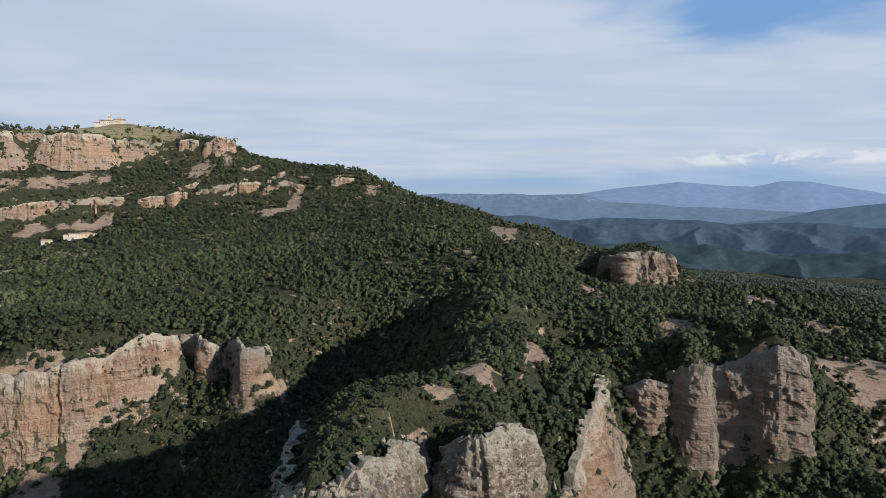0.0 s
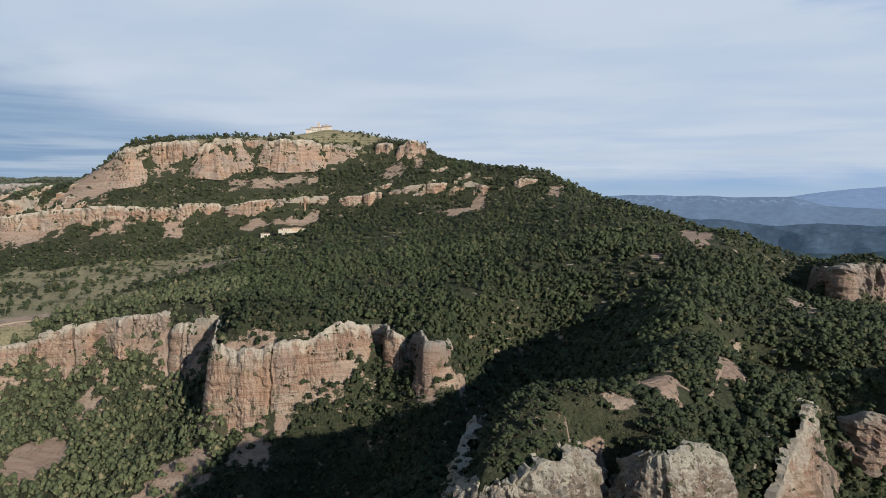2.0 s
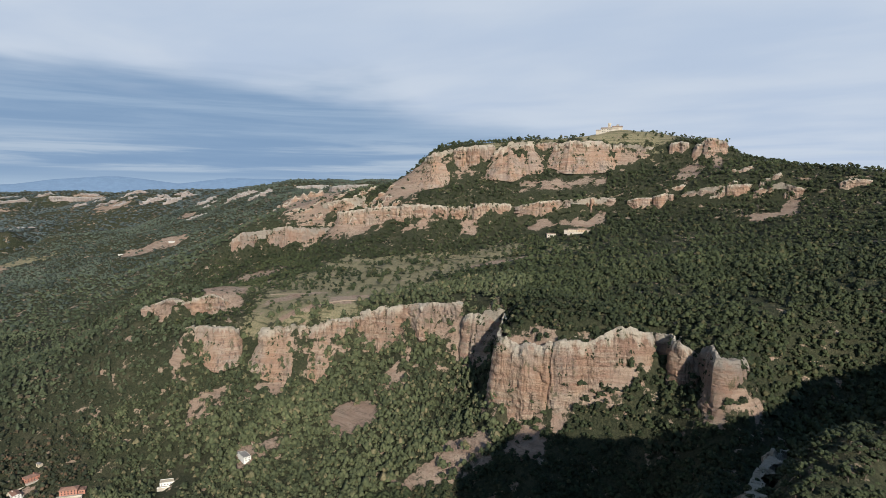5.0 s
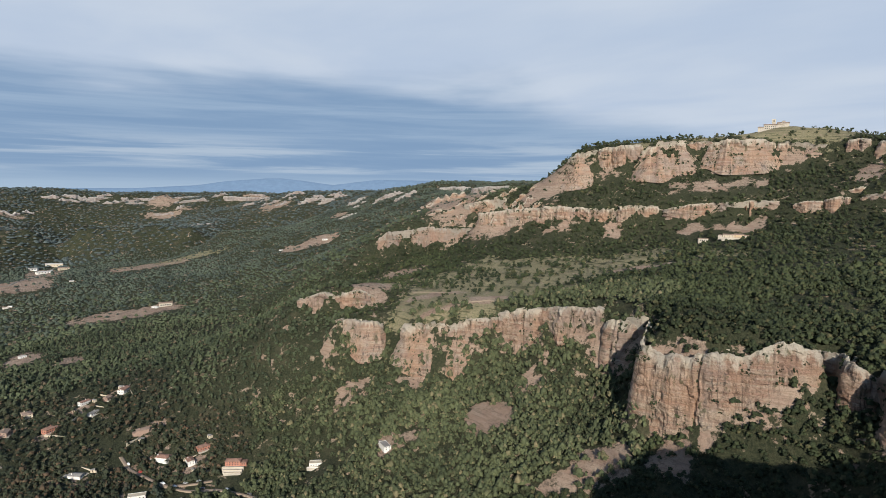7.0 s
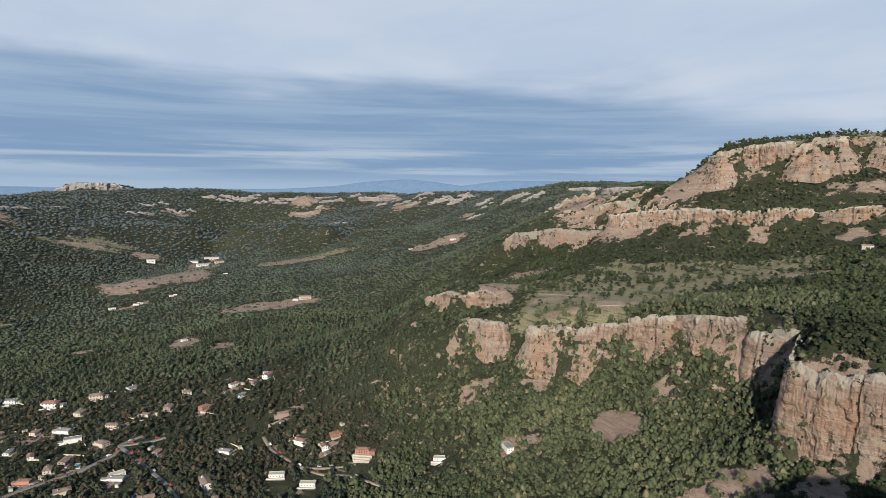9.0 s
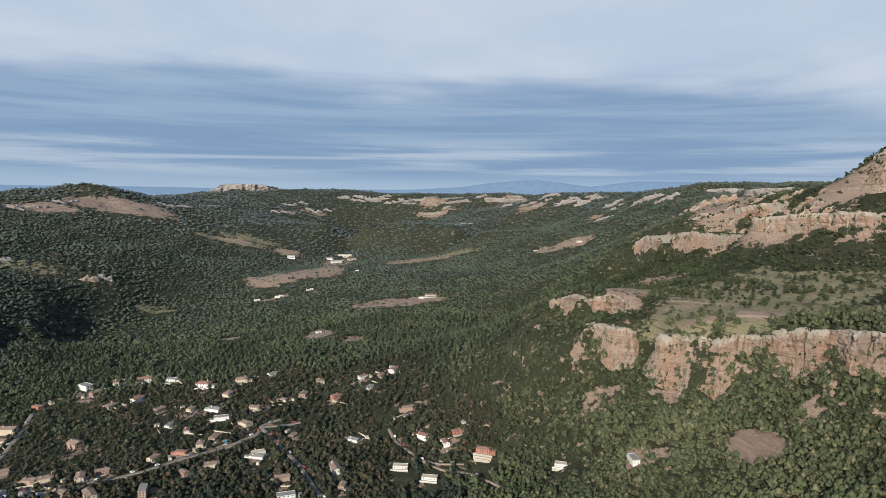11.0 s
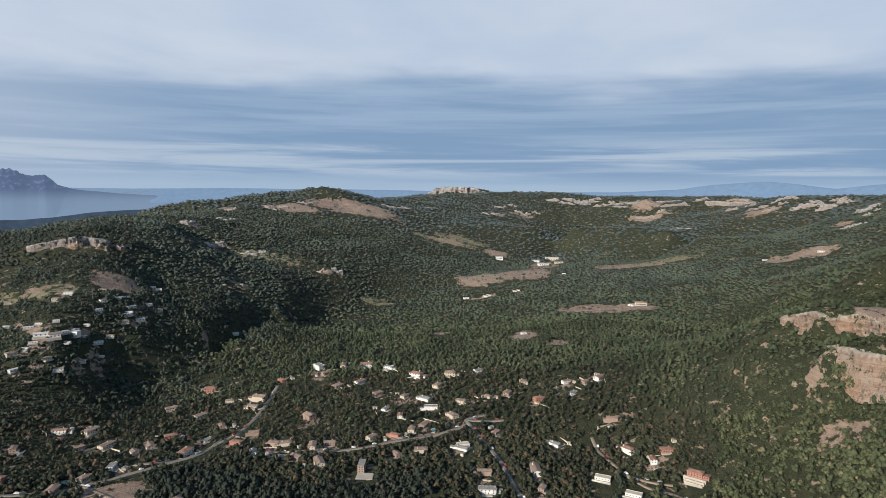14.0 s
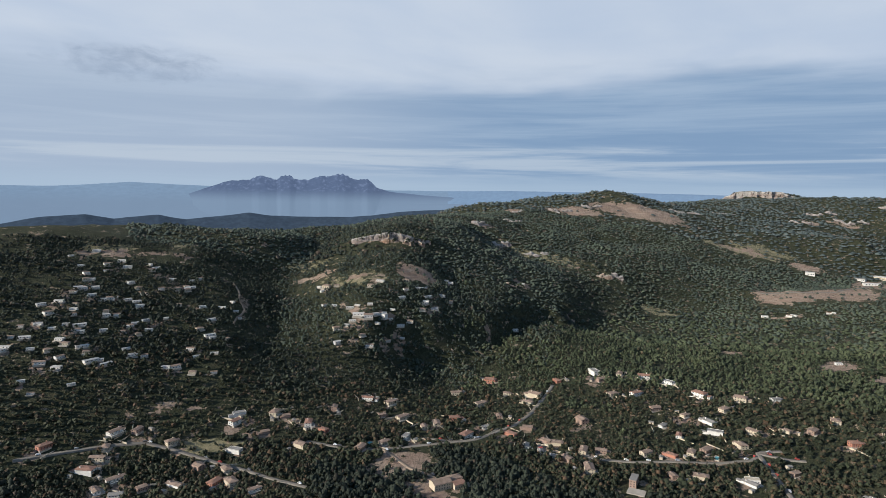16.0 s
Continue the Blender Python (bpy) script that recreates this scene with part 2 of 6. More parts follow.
LEAF = leaf_material("oak_and_pine_leaves", (0.015, 0.022, 0.010), (0.054, 0.066, 0.028), (0.075, 0.068, 0.032), 0.14)
# Olive scrub tone, lightened as well to put the slope's sunlight into its colour.
LEAF_SCRUB = leaf_material("sun_lightened_scrub_leaves", (0.027, 0.036, 0.018), (0.096, 0.109, 0.052), (0.161, 0.138, 0.076), 0.18)
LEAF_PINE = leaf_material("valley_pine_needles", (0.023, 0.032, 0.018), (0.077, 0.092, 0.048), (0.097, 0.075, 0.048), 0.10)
# Cloud shade over the west is put into these darker leaf colours.
LEAF_SHADE = leaf_material("shade_darkened_leaves", (0.014, 0.020, 0.015), (0.039, 0.048, 0.032), (0.064, 0.047, 0.034), 0.14)
# Haze over the farther woods is put into these bluer, greyer leaf colours.
LEAF_OUTER = leaf_material("hazed_outer_leaves", (0.025, 0.035, 0.029), (0.077, 0.094, 0.066), (0.084, 0.071, 0.055), 0.10)
LEAF_FAR = leaf_material("hazed_far_leaves", (0.038, 0.051, 0.051), (0.084, 0.104, 0.095), (0.095, 0.076, 0.057), 0.12)
LEAF_GARDEN = leaf_material("garden_and_street_trees", (0.015, 0.021, 0.012), (0.045, 0.052, 0.029), (0.095, 0.061, 0.038), 0.35)


def plain(name, colour, rough=0.8, grain=0.35, scale=0.8):
    m, t, b = surface(name, rough, 0.3)
    p = place_of(t)
    n1, n2 = noise_tex(t, p, scale, 5, 0.6), noise_tex(t, p, scale * 0.15, 4, 0.5)
    k = math_node(t, "MULTIPLY", math_node(t, "ADD", n1, n2), 0.5)
    c = mix_colour(t, ramp(t, k, 0.35, 0.65), tuple(v * (1 - grain) for v in colour), colour)
    link(t, c, b.inputs["Base Color"])
    return m


# Rock walls: label, stone, stations from left to right (turn, metres, height of brow, height of foot), grain.
CLIFFS = []


def wall(label, stone, stations, **grain):
    CLIFFS.append((label, stone, stations, grain))


wall("squat broken crag at the end of the shelf", ROCK,
     [(65.2, 655, 121, 113), (64.2, 650, 125, 105), (62.4, 642, 125, 91), (61.2, 642, 121, 96)], columns=14, depth=5, slab=0.4)
wall("pink slab cliff with a pale brow", ROCK,
     [(58.4, 620, 124, 96), (57.6, 612, 127, 88), (56.4, 608, 130, 85), (55.7, 606, 129, 92)], columns=13, depth=4, slab=0.5)
wall("pink slab cliff with a pale brow", ROCK,
     [(54.7, 603, 129, 96), (53.8, 600, 133, 86), (52.7, 598, 135, 92)], columns=13, depth=4, slab=0.5)
wall("low buff rock band over shrubs", ROCK,
     [(52.1, 600, 135, 124), (50.7, 596, 138, 124), (49.3, 590, 142, 125)], columns=8, depth=4)
wall("buff cliff wall under a grassy shelf", ROCK,
     [(49.1, 585, 146, 115), (47.8, 581, 150, 111), (46.3, 576, 153, 121)], columns=15, depth=4)
wall("buff cliff wall under a grassy shelf", ROCK,
     [(46.0, 570, 154, 136), (44.2, 562, 158, 130), (42.4, 556, 159, 137), (41.1, 552, 160, 145)], columns=11, depth=4.5)
wall("square pale rock tower beside a dark cleft", ROCK,
     [(40.2, 535, 152, 109), (38.7, 522, 158, 118), (37.1, 512, 162, 130)], columns=16, depth=3)
wall("great orange rock buttress with dark streaks", ROCK,
     [(36.5, 505, 161, 123), (37.2, 452, 154, 97), (35.2, 446, 151, 98), (33.1, 440, 153, 108), (31.1, 436, 155, 115), (28.6, 436, 158, 124), (26.1, 440, 167, 140), (23.7, 445, 163, 140)], columns=14, depth=2.6)
wall("split rock pillar at the head of a gully", ROCK,
     [(23.2, 466, 159, 138), (21.7, 462, 161, 136), (21.2, 436, 161, 132), (20.9, 435, 159, 134)], columns=12, depth=1.8)
# Red rock, chosen darker here to put the gully's shade into the pillar.
wall("split rock pillar at the head of a gully", ROCK_RED,
     [(19.2, 436, 159, 136), (18.3, 432, 162, 134), (17.9, 406, 163, 130), (17.5, 405, 161, 132)], columns=11, depth=1.8)
wall("sloping pink slabs at the summit corner", ROCK,
     [(43.7, 1090, 319, 266), (42.5, 1085, 328, 271), (41.7, 1090, 328, 285)], columns=18, depth=7, slab=0.6)
wall("pale summit cliff with upright joints", ROCK,
     [(41.1, 1090, 332, 305), (39.7, 1088, 336, 307), (38.2, 1090, 338, 310)], columns=11, depth=5)
wall("pale summit cliff over a pink slab", ROCK,
     [(37.6, 1075, 328, 284), (36.4, 1075, 341, 281), (34.4, 1080, 341, 296)], columns=18, depth=4, slab=0.75)
wall("short pale summit cliff", ROCK,
     [(34.2, 1095, 341, 327), (32.8, 1095, 343, 327), (32.3, 1096, 341, 327)], columns=10, depth=3)
wall("pale summit cliff over a pink slab", ROCK,
     [(32.4, 1085, 336, 306), (31.1, 1080, 344, 294), (28.7, 1080, 343, 296), (27.5, 1085, 338, 304)], columns=22, depth=4, slab=0.75)
wall("pale broken summit cliff", ROCK,
     [(27.3, 1080, 338, 304), (26.3, 1080, 339, 307), (24.5, 1078, 335, 310)], columns=10, depth=6, slab=0.5)
wall("small pale crag among oaks", ROCK,
     [(22.5, 1070, 338, 323), (22.0, 1067, 341, 321), (21.5, 1068, 340, 324)], columns=9, depth=4)
wall("round pale crag on the summit shoulder", ROCK,
     [(20.5, 1052, 334, 311), (19.7, 1045, 344, 308), (18.5, 1052, 338, 319)], columns=16, depth=5, slab=0.3)
wall("stepped pale crag of the cliff band", ROCK,
     [(52.0, 1045, 222, 199), (49.4, 1030, 229, 205), (46.3, 1005, 234, 209)], columns=16, depth=7)
wall("long red cliff of the band with a pale brow", ROCK,
     [(46.0, 1000, 236, 209), (43.8, 985, 237, 212), (41.7, 980, 236, 213), (39.5, 978, 234, 217)], columns=17, depth=3.5)
wall("red cliff of the band with a pale brow", ROCK,
     [(39.4, 972, 238, 212), (38.0, 970, 241, 214), (36.4, 970, 240, 225)], columns=16, depth=4)
wall("low broken cliff of the band", ROCK,
     [(35.6, 962, 237, 224), (33.7, 960, 244, 226), (31.5, 960, 247, 233)], columns=12, depth=5)
wall("low buff cliff of the band", ROCK,
     [(31.3, 958, 247, 232), (29.2, 955, 251, 226), (27.3, 955, 251, 236)], columns=13, depth=5)
wall("small pale crags among oaks", ROCK,
     [(26.0, 940, 248, 239), (25.1, 938, 252, 238), (24.2, 940, 252, 244)], columns=8, depth=4)
wall("small pale crags among oaks", ROCK,
     [(23.6, 935, 254, 240), (22.9, 933, 259, 244), (22.3, 935, 257, 252)], columns=8, depth=4)
wall("shaded overhanging crag above the wood", ROCK,
     [(21.4, 925, 260, 250), (19.3, 915, 268, 249), (16.7, 910, 272, 258)], columns=14, depth=6)
wall("pale crag with a red foot above the wood", ROCK,
     [(16.2, 905, 263, 254), (14.1, 900, 274, 255), (12.7, 900, 267, 260)], columns=14, depth=5)
wall("small pale crags below the ridge", ROCK,
     [(10.0, 890, 274, 266), (9.3, 890, 279, 266), (8.6, 890, 277, 270)], columns=9, depth=4)
wall("low red cliff above the valley woods", ROCK_RED,
     [(61.1, 1150, 171, 146), (60.3, 1145, 181, 148), (57.0, 1135, 191, 152), (54.0, 1120, 192, 160), (52.1, 1115, 192, 175)], columns=16, depth=4)
wall("pinkish crag standing out of the wood", ROCK,
     [(68.1, 735, 132, 123), (66.4, 725, 141, 122), (64.6, 722, 136, 124)], columns=10, depth=4)
wall("pinkish crag standing out of the wood", ROCK,
     [(64.2, 722, 140, 126), (63.0, 715, 145, 123), (61.8, 717, 137, 128)], columns=8, depth=4)
wall("stepped rock edge below the summit", ROCK,
     [(53.5, 1170, 231, 207), (51.5, 1140, 242, 209), (49.7, 1110, 247, 210)], columns=16, depth=8)
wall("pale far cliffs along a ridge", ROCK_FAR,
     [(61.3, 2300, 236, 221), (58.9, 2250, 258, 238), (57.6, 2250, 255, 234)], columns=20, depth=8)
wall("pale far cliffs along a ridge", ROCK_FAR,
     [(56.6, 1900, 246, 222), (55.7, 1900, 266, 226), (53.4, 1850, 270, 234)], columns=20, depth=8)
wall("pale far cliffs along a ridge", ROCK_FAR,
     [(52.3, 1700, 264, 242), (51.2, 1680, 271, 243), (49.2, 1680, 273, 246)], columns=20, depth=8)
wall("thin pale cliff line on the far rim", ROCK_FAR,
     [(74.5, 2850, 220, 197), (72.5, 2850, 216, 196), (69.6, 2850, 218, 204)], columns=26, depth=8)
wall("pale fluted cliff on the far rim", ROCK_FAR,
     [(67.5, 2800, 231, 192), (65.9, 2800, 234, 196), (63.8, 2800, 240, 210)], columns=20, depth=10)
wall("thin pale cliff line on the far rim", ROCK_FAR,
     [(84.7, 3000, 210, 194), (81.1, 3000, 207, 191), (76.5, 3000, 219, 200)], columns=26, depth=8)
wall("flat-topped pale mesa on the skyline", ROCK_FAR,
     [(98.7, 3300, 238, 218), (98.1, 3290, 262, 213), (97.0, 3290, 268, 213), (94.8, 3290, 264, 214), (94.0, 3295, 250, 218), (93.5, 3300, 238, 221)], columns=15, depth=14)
wall("pale fin of rock beside a wooded cleft", ROCK,
     [(-11.7, 228, 150, 126), (-13.0, 245, 163, 126), (-14.3, 275, 175, 125), (-15.2, 284, 175, 125)], columns=10, depth=2.4, slab=0.22, knobs=0.8)
wall("small grey crag between columns", ROCK_RED,
     [(-17.1, 300, 168, 153), (-18.3, 300, 172, 155), (-19.3, 303, 170, 156)], columns=8, depth=4)
wall("grey rounded rock column", ROCK_RED,
     [(-20.2, 304, 176, 141), (-21.3, 299, 181, 137), (-22.9, 297, 183, 129), (-23.9, 303, 180, 128)], columns=16, depth=3)
wall("grey and pink rounded rock columns over woods", ROCK_RED,
     [(-23.9, 312, 180, 136), (-25.6, 312, 183, 139), (-27.2, 312, 188, 143), (-29.3, 312, 192, 150), (-30.1, 318, 189, 151)], columns=15, depth=2.6)
wall("square red crag on a wooded shoulder", ROCK_RED,
     [(-14.4, 676, 190, 161), (-16.0, 644, 196, 167), (-16.6, 638, 199, 168), (-19.2, 664, 198, 164), (-20.1, 680, 193, 166)], columns=9, depth=3.5)
wall("rounded pale rock end of the spur", ROCK_GREY,
     [(12.6, 222, 180, 151), (14.7, 192, 179, 153), (15.0, 168, 182, 157), (11.4, 156, 185, 162), (7.7, 160, 188, 160), (4.5, 172, 188, 159), (3.2, 190, 182, 156)], columns=9, depth=2.4, knobs=1.1)
wall("rounded pale rock nose with boulders", ROCK_GREY,
     [(0.2, 196, 175, 152), (-0.9, 184, 184, 151), (-3.5, 180, 188, 151), (-6.5, 198, 183, 152), (-7.2, 212, 179, 154)], columns=9, depth=2.4, knobs=1.2)
wall("low brown rock cap on a hill", ROCK_FAR,
     [(131.1, 1230, 159, 146), (128.0, 1225, 173, 150), (124.2, 1235, 156, 140)], columns=16, depth=5)


# ---------------------------------------------------------------- the land
# Lines of the land as (turn to the left of +y in degrees, metres from the middle, height).
CREST = {
    "spur": [(12.5, 158, 188), (5.0, 190, 193), (-3.5, 250, 188), (-7.6, 330, 185), (-6.6, 420, 189), (-6.1, 540, 195), (-7.1, 620, 202), (-9.1, 700, 214)],
    "east_ridge": [(19.0, 1065, 331), (15.3, 1000, 302), (7.4, 930, 288), (4.9, 900, 264), (1.2, 860, 244), (-3.4, 800, 227), (-5.0, 740, 216)],
    "summit": [(43.0, 1090, 320), (36.6, 1115, 336), (31.6, 1150, 352), (27.7, 1215, 364), (23.0, 1150, 352), (19.0, 1070, 336)],
    "north_spur": [(46.5, 1150, 268), (52.0, 1400, 240), (56.9, 1900, 265), (64.0, 2300, 234), (68.3, 2600, 240)],
    "rim": [(60.3, 2500, 244), (68.7, 2700, 233), (72.6, 2900, 240), (76.5, 2950, 222), (82.2, 3000, 223), (86.8, 3000, 225), (90.4, 3050, 238), (94.0, 3150, 236), (97.0, 3250, 230), (100.0, 3000, 219)],
    "cone_hill": [(103.6, 2550, 200), (106.1, 2400, 236), (108.1, 2320, 257), (109.6, 2310, 248), (111.3, 2290, 230), (113.4, 2250, 223), (116.6, 2200, 209), (119.7, 2150, 200), (122.4, 2100, 181)],
    "rim_back": [(58.0, 3600, 170), (75.0, 3600, 165), (90.0, 3700, 160), (104.0, 3400, 150), (122.0, 3000, 110)],
    "far_wooded_ridge": [(48.5, 1900, 285), (52.0, 2000, 280), (55.0, 2100, 272)],
    "knob": [(119.7, 1700, 177), (124.0, 1420, 172), (128.0, 1250, 169), (126.8, 1120, 133), (128.2, 1010, 104), (130.0, 900, 74)],
    "west": [(158.6, 1200, 181), (153.1, 1200, 184), (150.2, 1200, 175), (146.9, 1200, 167), (142.3, 1230, 165), (138.5, 1260, 159), (134.6, 1400, 145), (132.6, 1500, 151), (130.0, 1550, 162)],
}
SLOPE = {
    "terrace": [(58.0, 820, 139), (52.0, 700, 143), (46.9, 740, 156), (39.0, 790, 164), (30.4, 850, 202), (21.7, 800, 206), (13.2, 720, 204)],
    "behind_brow": [(46.8, 620, 150), (36.4, 560, 167), (28.7, 500, 171), (21.5, 520, 176), (15.5, 485, 174), (9.5, 505, 176)],
    "scree": [(66.6, 640, 71), (60.7, 560, 68), (50.5, 480, 71), (41.4, 420, 77), (34.5, 390, 90)],
    "gully": [(6.0, 478, 138), (11.0, 446, 116), (15.0, 375, 106), (18.0, 362, 103), (23.5, 335, 92), (28.1, 308, 86)],
    "spur_flank": [(24.0, 165, 105), (17.0, 205, 108), (11.0, 262, 106), (8.5, 325, 113), (6.5, 395, 128)],
    "pillar_back": [(-9.6, 226, 150), (-10.6, 246, 163), (-12.0, 278, 175), (-13.4, 310, 178), (-7.0, 240, 168)],
    "column_back": [(-16.5, 330, 174), (-19.5, 330, 180), (-23.0, 335, 187), (-27.0, 340, 191), (-29.5, 345, 191)],
    "ravine": [(134.6, 1330, 126), (136.4, 1150, 98), (138.2, 980, 66), (139.6, 850, 34)],
    "knob_left": [(131.2, 1180, 136), (133.6, 1010, 88), (134.8, 900, 52)],
    "gully_mouth": [(30.0, 250, 92), (45.0, 330, 55), (58.0, 430, 34)],
    "east_plateau": [(-16.3, 380, 172), (-21.0, 420, 176), (-25.5, 380, 180), (-11.2, 470, 174), (-18.6, 640, 161)],
    "east_shoulder": [(-23.2, 620, 165), (-29.5, 640, 167), (-33.4, 640, 158), (-40.0, 620, 150)],
    "east_bare": [(-40.0, 520, 156), (-30.5, 500, 156), (-31.7, 430, 158), (-40.0, 420, 148)],
    "east_low": [(-20.0, 262, 118), (-28.1, 285, 130), (-33.9, 330, 140), (-40.0, 300, 132)],
    "east_behind": [(20.0, 1500, 150), (5.0, 1250, 110), (-8.0, 1000, 100), (-20.0, 950, 60), (-38.0, 900, 60)],
    "east_far": [(-45.0, 1600, 35), (-20.0, 1600, 30), (0.0, 1700, 60), (12.0, 1900, 90)],
    "east_end": [(-45.0, 2400, -10), (-25.0, 2400, -10), (-5.0, 2500, 0), (15.0, 2700, 40), (40.0, 3200, 150)],
    "west_end": [(126.0, 2300, 90), (140.0, 2000, 60), (165.0, 1900, 40)],
    "knoll_foot": [(30.0, 150, 95), (20.0, 135, 100), (4.0, 128, 100), (-8.0, 150, 108), (-16.0, 190, 105), (-40.0, 220, 100)],
    "under_rim": [(107.7, 2000, 156), (92.4, 2300, 122), (82.1, 2200, 135), (72.5, 1900, 128), (63.9, 1500, 129)],
    "knob_side": [(121.5, 1350, 138), (119.5, 1180, 94), (121.5, 1050, 72), (124.0, 930, 52)],
    "knob_skirt": [(122.0, 1130, 90), (119.0, 1000, 46), (116.5, 1120, 58), (115.0, 1330, 84), (117.5, 1450, 112)],
    "knob_apron": [(117.5, 950, 20), (113.5, 1090, 32), (111.5, 1230, 40), (111.8, 1400, 66)],
    "west_slope": [(117.1, 1500, 96), (107.8, 1500, 62), (102.7, 1800, 85)],
    "west_side": [(155.3, 850, 76), (151.2, 1000, 118), (147.1, 800, 47), (143.2, 1000, 106), (143.0, 800, 44)],
    "plain_near": [(126.0, 626, -5), (117.7, 569, 0), (97.5, 583, 5), (79.0, 598, 8), (67.4, 550, 12)],
    "plain_mid": [(125.7, 887, 0), (115.1, 959, 4), (102.8, 784, 10), (87.0, 988, 20), (79.4, 1325, 26), (71.0, 1007, 34)],
    "plain_far": [(96.5, 1607, 30), (82.0, 1865, 45), (71.0, 2172, 75)],
    "stream": [(118.0, 985, -8), (112.7, 1141, 0), (102.8, 1482, 3), (96.5, 1598, 14), (87.2, 2042, 30), (85.1, 2628, 55)],
    "south": [(127.3, 523, 0), (142.7, 620, -5), (155.8, 600, -5), (170.0, 620, 0)],
    "below": [(60.0, 250, 20), (100.0, 300, 0), (150.0, 350, 0), (-150.0, 350, 20), (-90.0, 300, 60)],
}


def polar(turn, r):
    a = np.radians(turn)
    return -np.sin(a) * r, np.cos(a) * r


def run_of(line, step_share=0.05, least=16.0):
    """A line of the land with even stations along it."""
    out = []
    for (a0, r0, z0), (a1, r1, z1) in zip(line, line[1:]):
        x0, y0 = polar(a0, r0)
        x1, y1 = polar(a1, r1)
        n = max(1, int(math.hypot(x1 - x0, y1 - y0) / max(least, step_share * (r0 + r1) / 2)))
        for k in range(n):
            u = k / n
            a, r = a0 + (a1 - a0) * u, r0 + (r1 - r0) * u
            out.append((*polar(a, r), z0 + (z1 - z0) * u))
    out.append((*polar(line[-1][0], line[-1][1]), line[-1][2]))
    return out


def hash_noise(x, y, seed=0):
    """Smooth value noise in -1..1 over the plane."""
    xi, yi = np.floor(x), np.floor(y)
    u, v = x - xi, y - yi
    u, v = u * u * u * (u * (u * 6 - 15) + 10), v * v * v * (v * (v * 6 - 15) + 10)

    def h(i, j):
        n = (i.astype(np.int64) * 374761393 + j.astype(np.int64) * 668265263 + seed * 974634777) & 0xFFFFFFFF
        n = ((n ^ (n >> 13)) * 1274126177) & 0xFFFFFFFF
        return ((n ^ (n >> 16)) & 0xFFFFFF) / 0x7FFFFF - 1.0
    a, b, c, d = h(xi, yi), h(xi + 1, yi), h(xi, yi + 1), h(xi + 1, yi + 1)
    return (a + (b - a) * u) + ((c + (d - c) * u) - (a + (b - a) * u)) * v


def fractal(x, y, octaves=4, seed=0):
    total, amp = 0.0, 1.0
    for k in range(octaves):
        total = total + amp * hash_noise(x * 2 ** k + 13.7 * k, y * 2 ** k - 7.1 * k, seed + k)
        amp *= 0.5
    return total / 1.8


stations = []
for group in (CREST, SLOPE):
    for line in group.values():
        stations += run_of(line)
for _, _, spots, grain in CLIFFS:
    p = np.array([polar(a, r) for a, r, _, _ in spots])
    tang = np.gradient(p, axis=0)
    tang /= np.hypot(*tang.T)[:, None]
    face = np.stack([tang[:, 1], -tang[:, 0]], 1)
    tall = np.array([t - f for _, _, t, f in spots], float)
    for away, lower in ((-5.0, 0), (None, 1)):
        q = p + face * (away if away else (6 + (0.05 + 0.5 * grain.get("slab", 0)) * np.minimum(tall, 70))[:, None])
        ring = [(math.degrees(math.atan2(-x, y)), math.hypot(x, y), (t, f - 3)[lower]) for (x, y), (_, _, t, f) in zip(q, spots)]
        stations += run_of(ring, 0.035, 12.0)
stations += [(*polar(a, 4900), -40 if 118 < a or a < 20 else 60) for a in range(-180, 180, 12)]
stations += [(*polar(a, 2200), 60) for a in (-60, -90, -120, -150, 180, 172)]
stations += [(0, 0, 60)]
STATIONS = np.array(stations, float)


def solve_land():
    p = STATIONS[:, :2] / 1000
    n = len(p)
    k = -np.hypot(p[:, None, 0] - p[None, :, 0], p[:, None, 1] - p[None, :, 1]) + np.eye(n) * 0.0004
    a = np.zeros((n + 1, n + 1))
    a[:n, :n], a[:n, n], a[n, :n] = k, 1, 1
    return np.linalg.solve(a, np.append(STATIONS[:, 2], 0))


LAND = solve_land()


def land_raw(x, y):
    """Height of the land without its small relief."""
    x, y = np.ravel(x) / 1000, np.ravel(y) / 1000
    p, out = STATIONS[:, :2] / 1000, np.empty(len(x))
    for i in range(0, len(x), 20000):
        s = slice(i, i + 20000)
        out[s] = -np.hypot(x[s, None] - p[None, :, 0], y[s, None] - p[None, :, 1]) @ LAND[:-1] + LAND[-1]
    return out


def grid_of_turns():
    fine = np.arange(-44.0, 166.0, 0.38)
    return np.concatenate([fine, np.arange(166.0, 316.0, 3.0)])


TURNS = grid_of_turns()
RADII = np.concatenate([[0.0, 30, 60], np.geomspace(90, 700, 165), np.geomspace(708, 1190, 40), np.geomspace(1200, 3200, 110), np.geomspace(3260, 4900, 16)])


def wall_line(step=9.0):
    """Points along all rock walls, with the way they face and their height."""
    out = []
    for _, _, spots, _ in CLIFFS:
        p = np.array([(*polar(a, r), t - f, r) for a, r, t, f in spots])
        d = np.concatenate([[0], np.cumsum(np.hypot(*np.diff(p[:, :2], axis=0).T))])
        s = np.linspace(0, d[-1], max(2, int(d[-1] / step) + 1))
        q = np.stack([np.interp(s, d, p[:, k]) for k in range(4)], 1)
        t = np.gradient(q[:, :2], axis=0)
        t /= np.hypot(*t.T)[:, None]
        out.append(np.column_stack([q, t[:, 1], -t[:, 0]]))
    return np.vstack(out)


WALLS = wall_line()


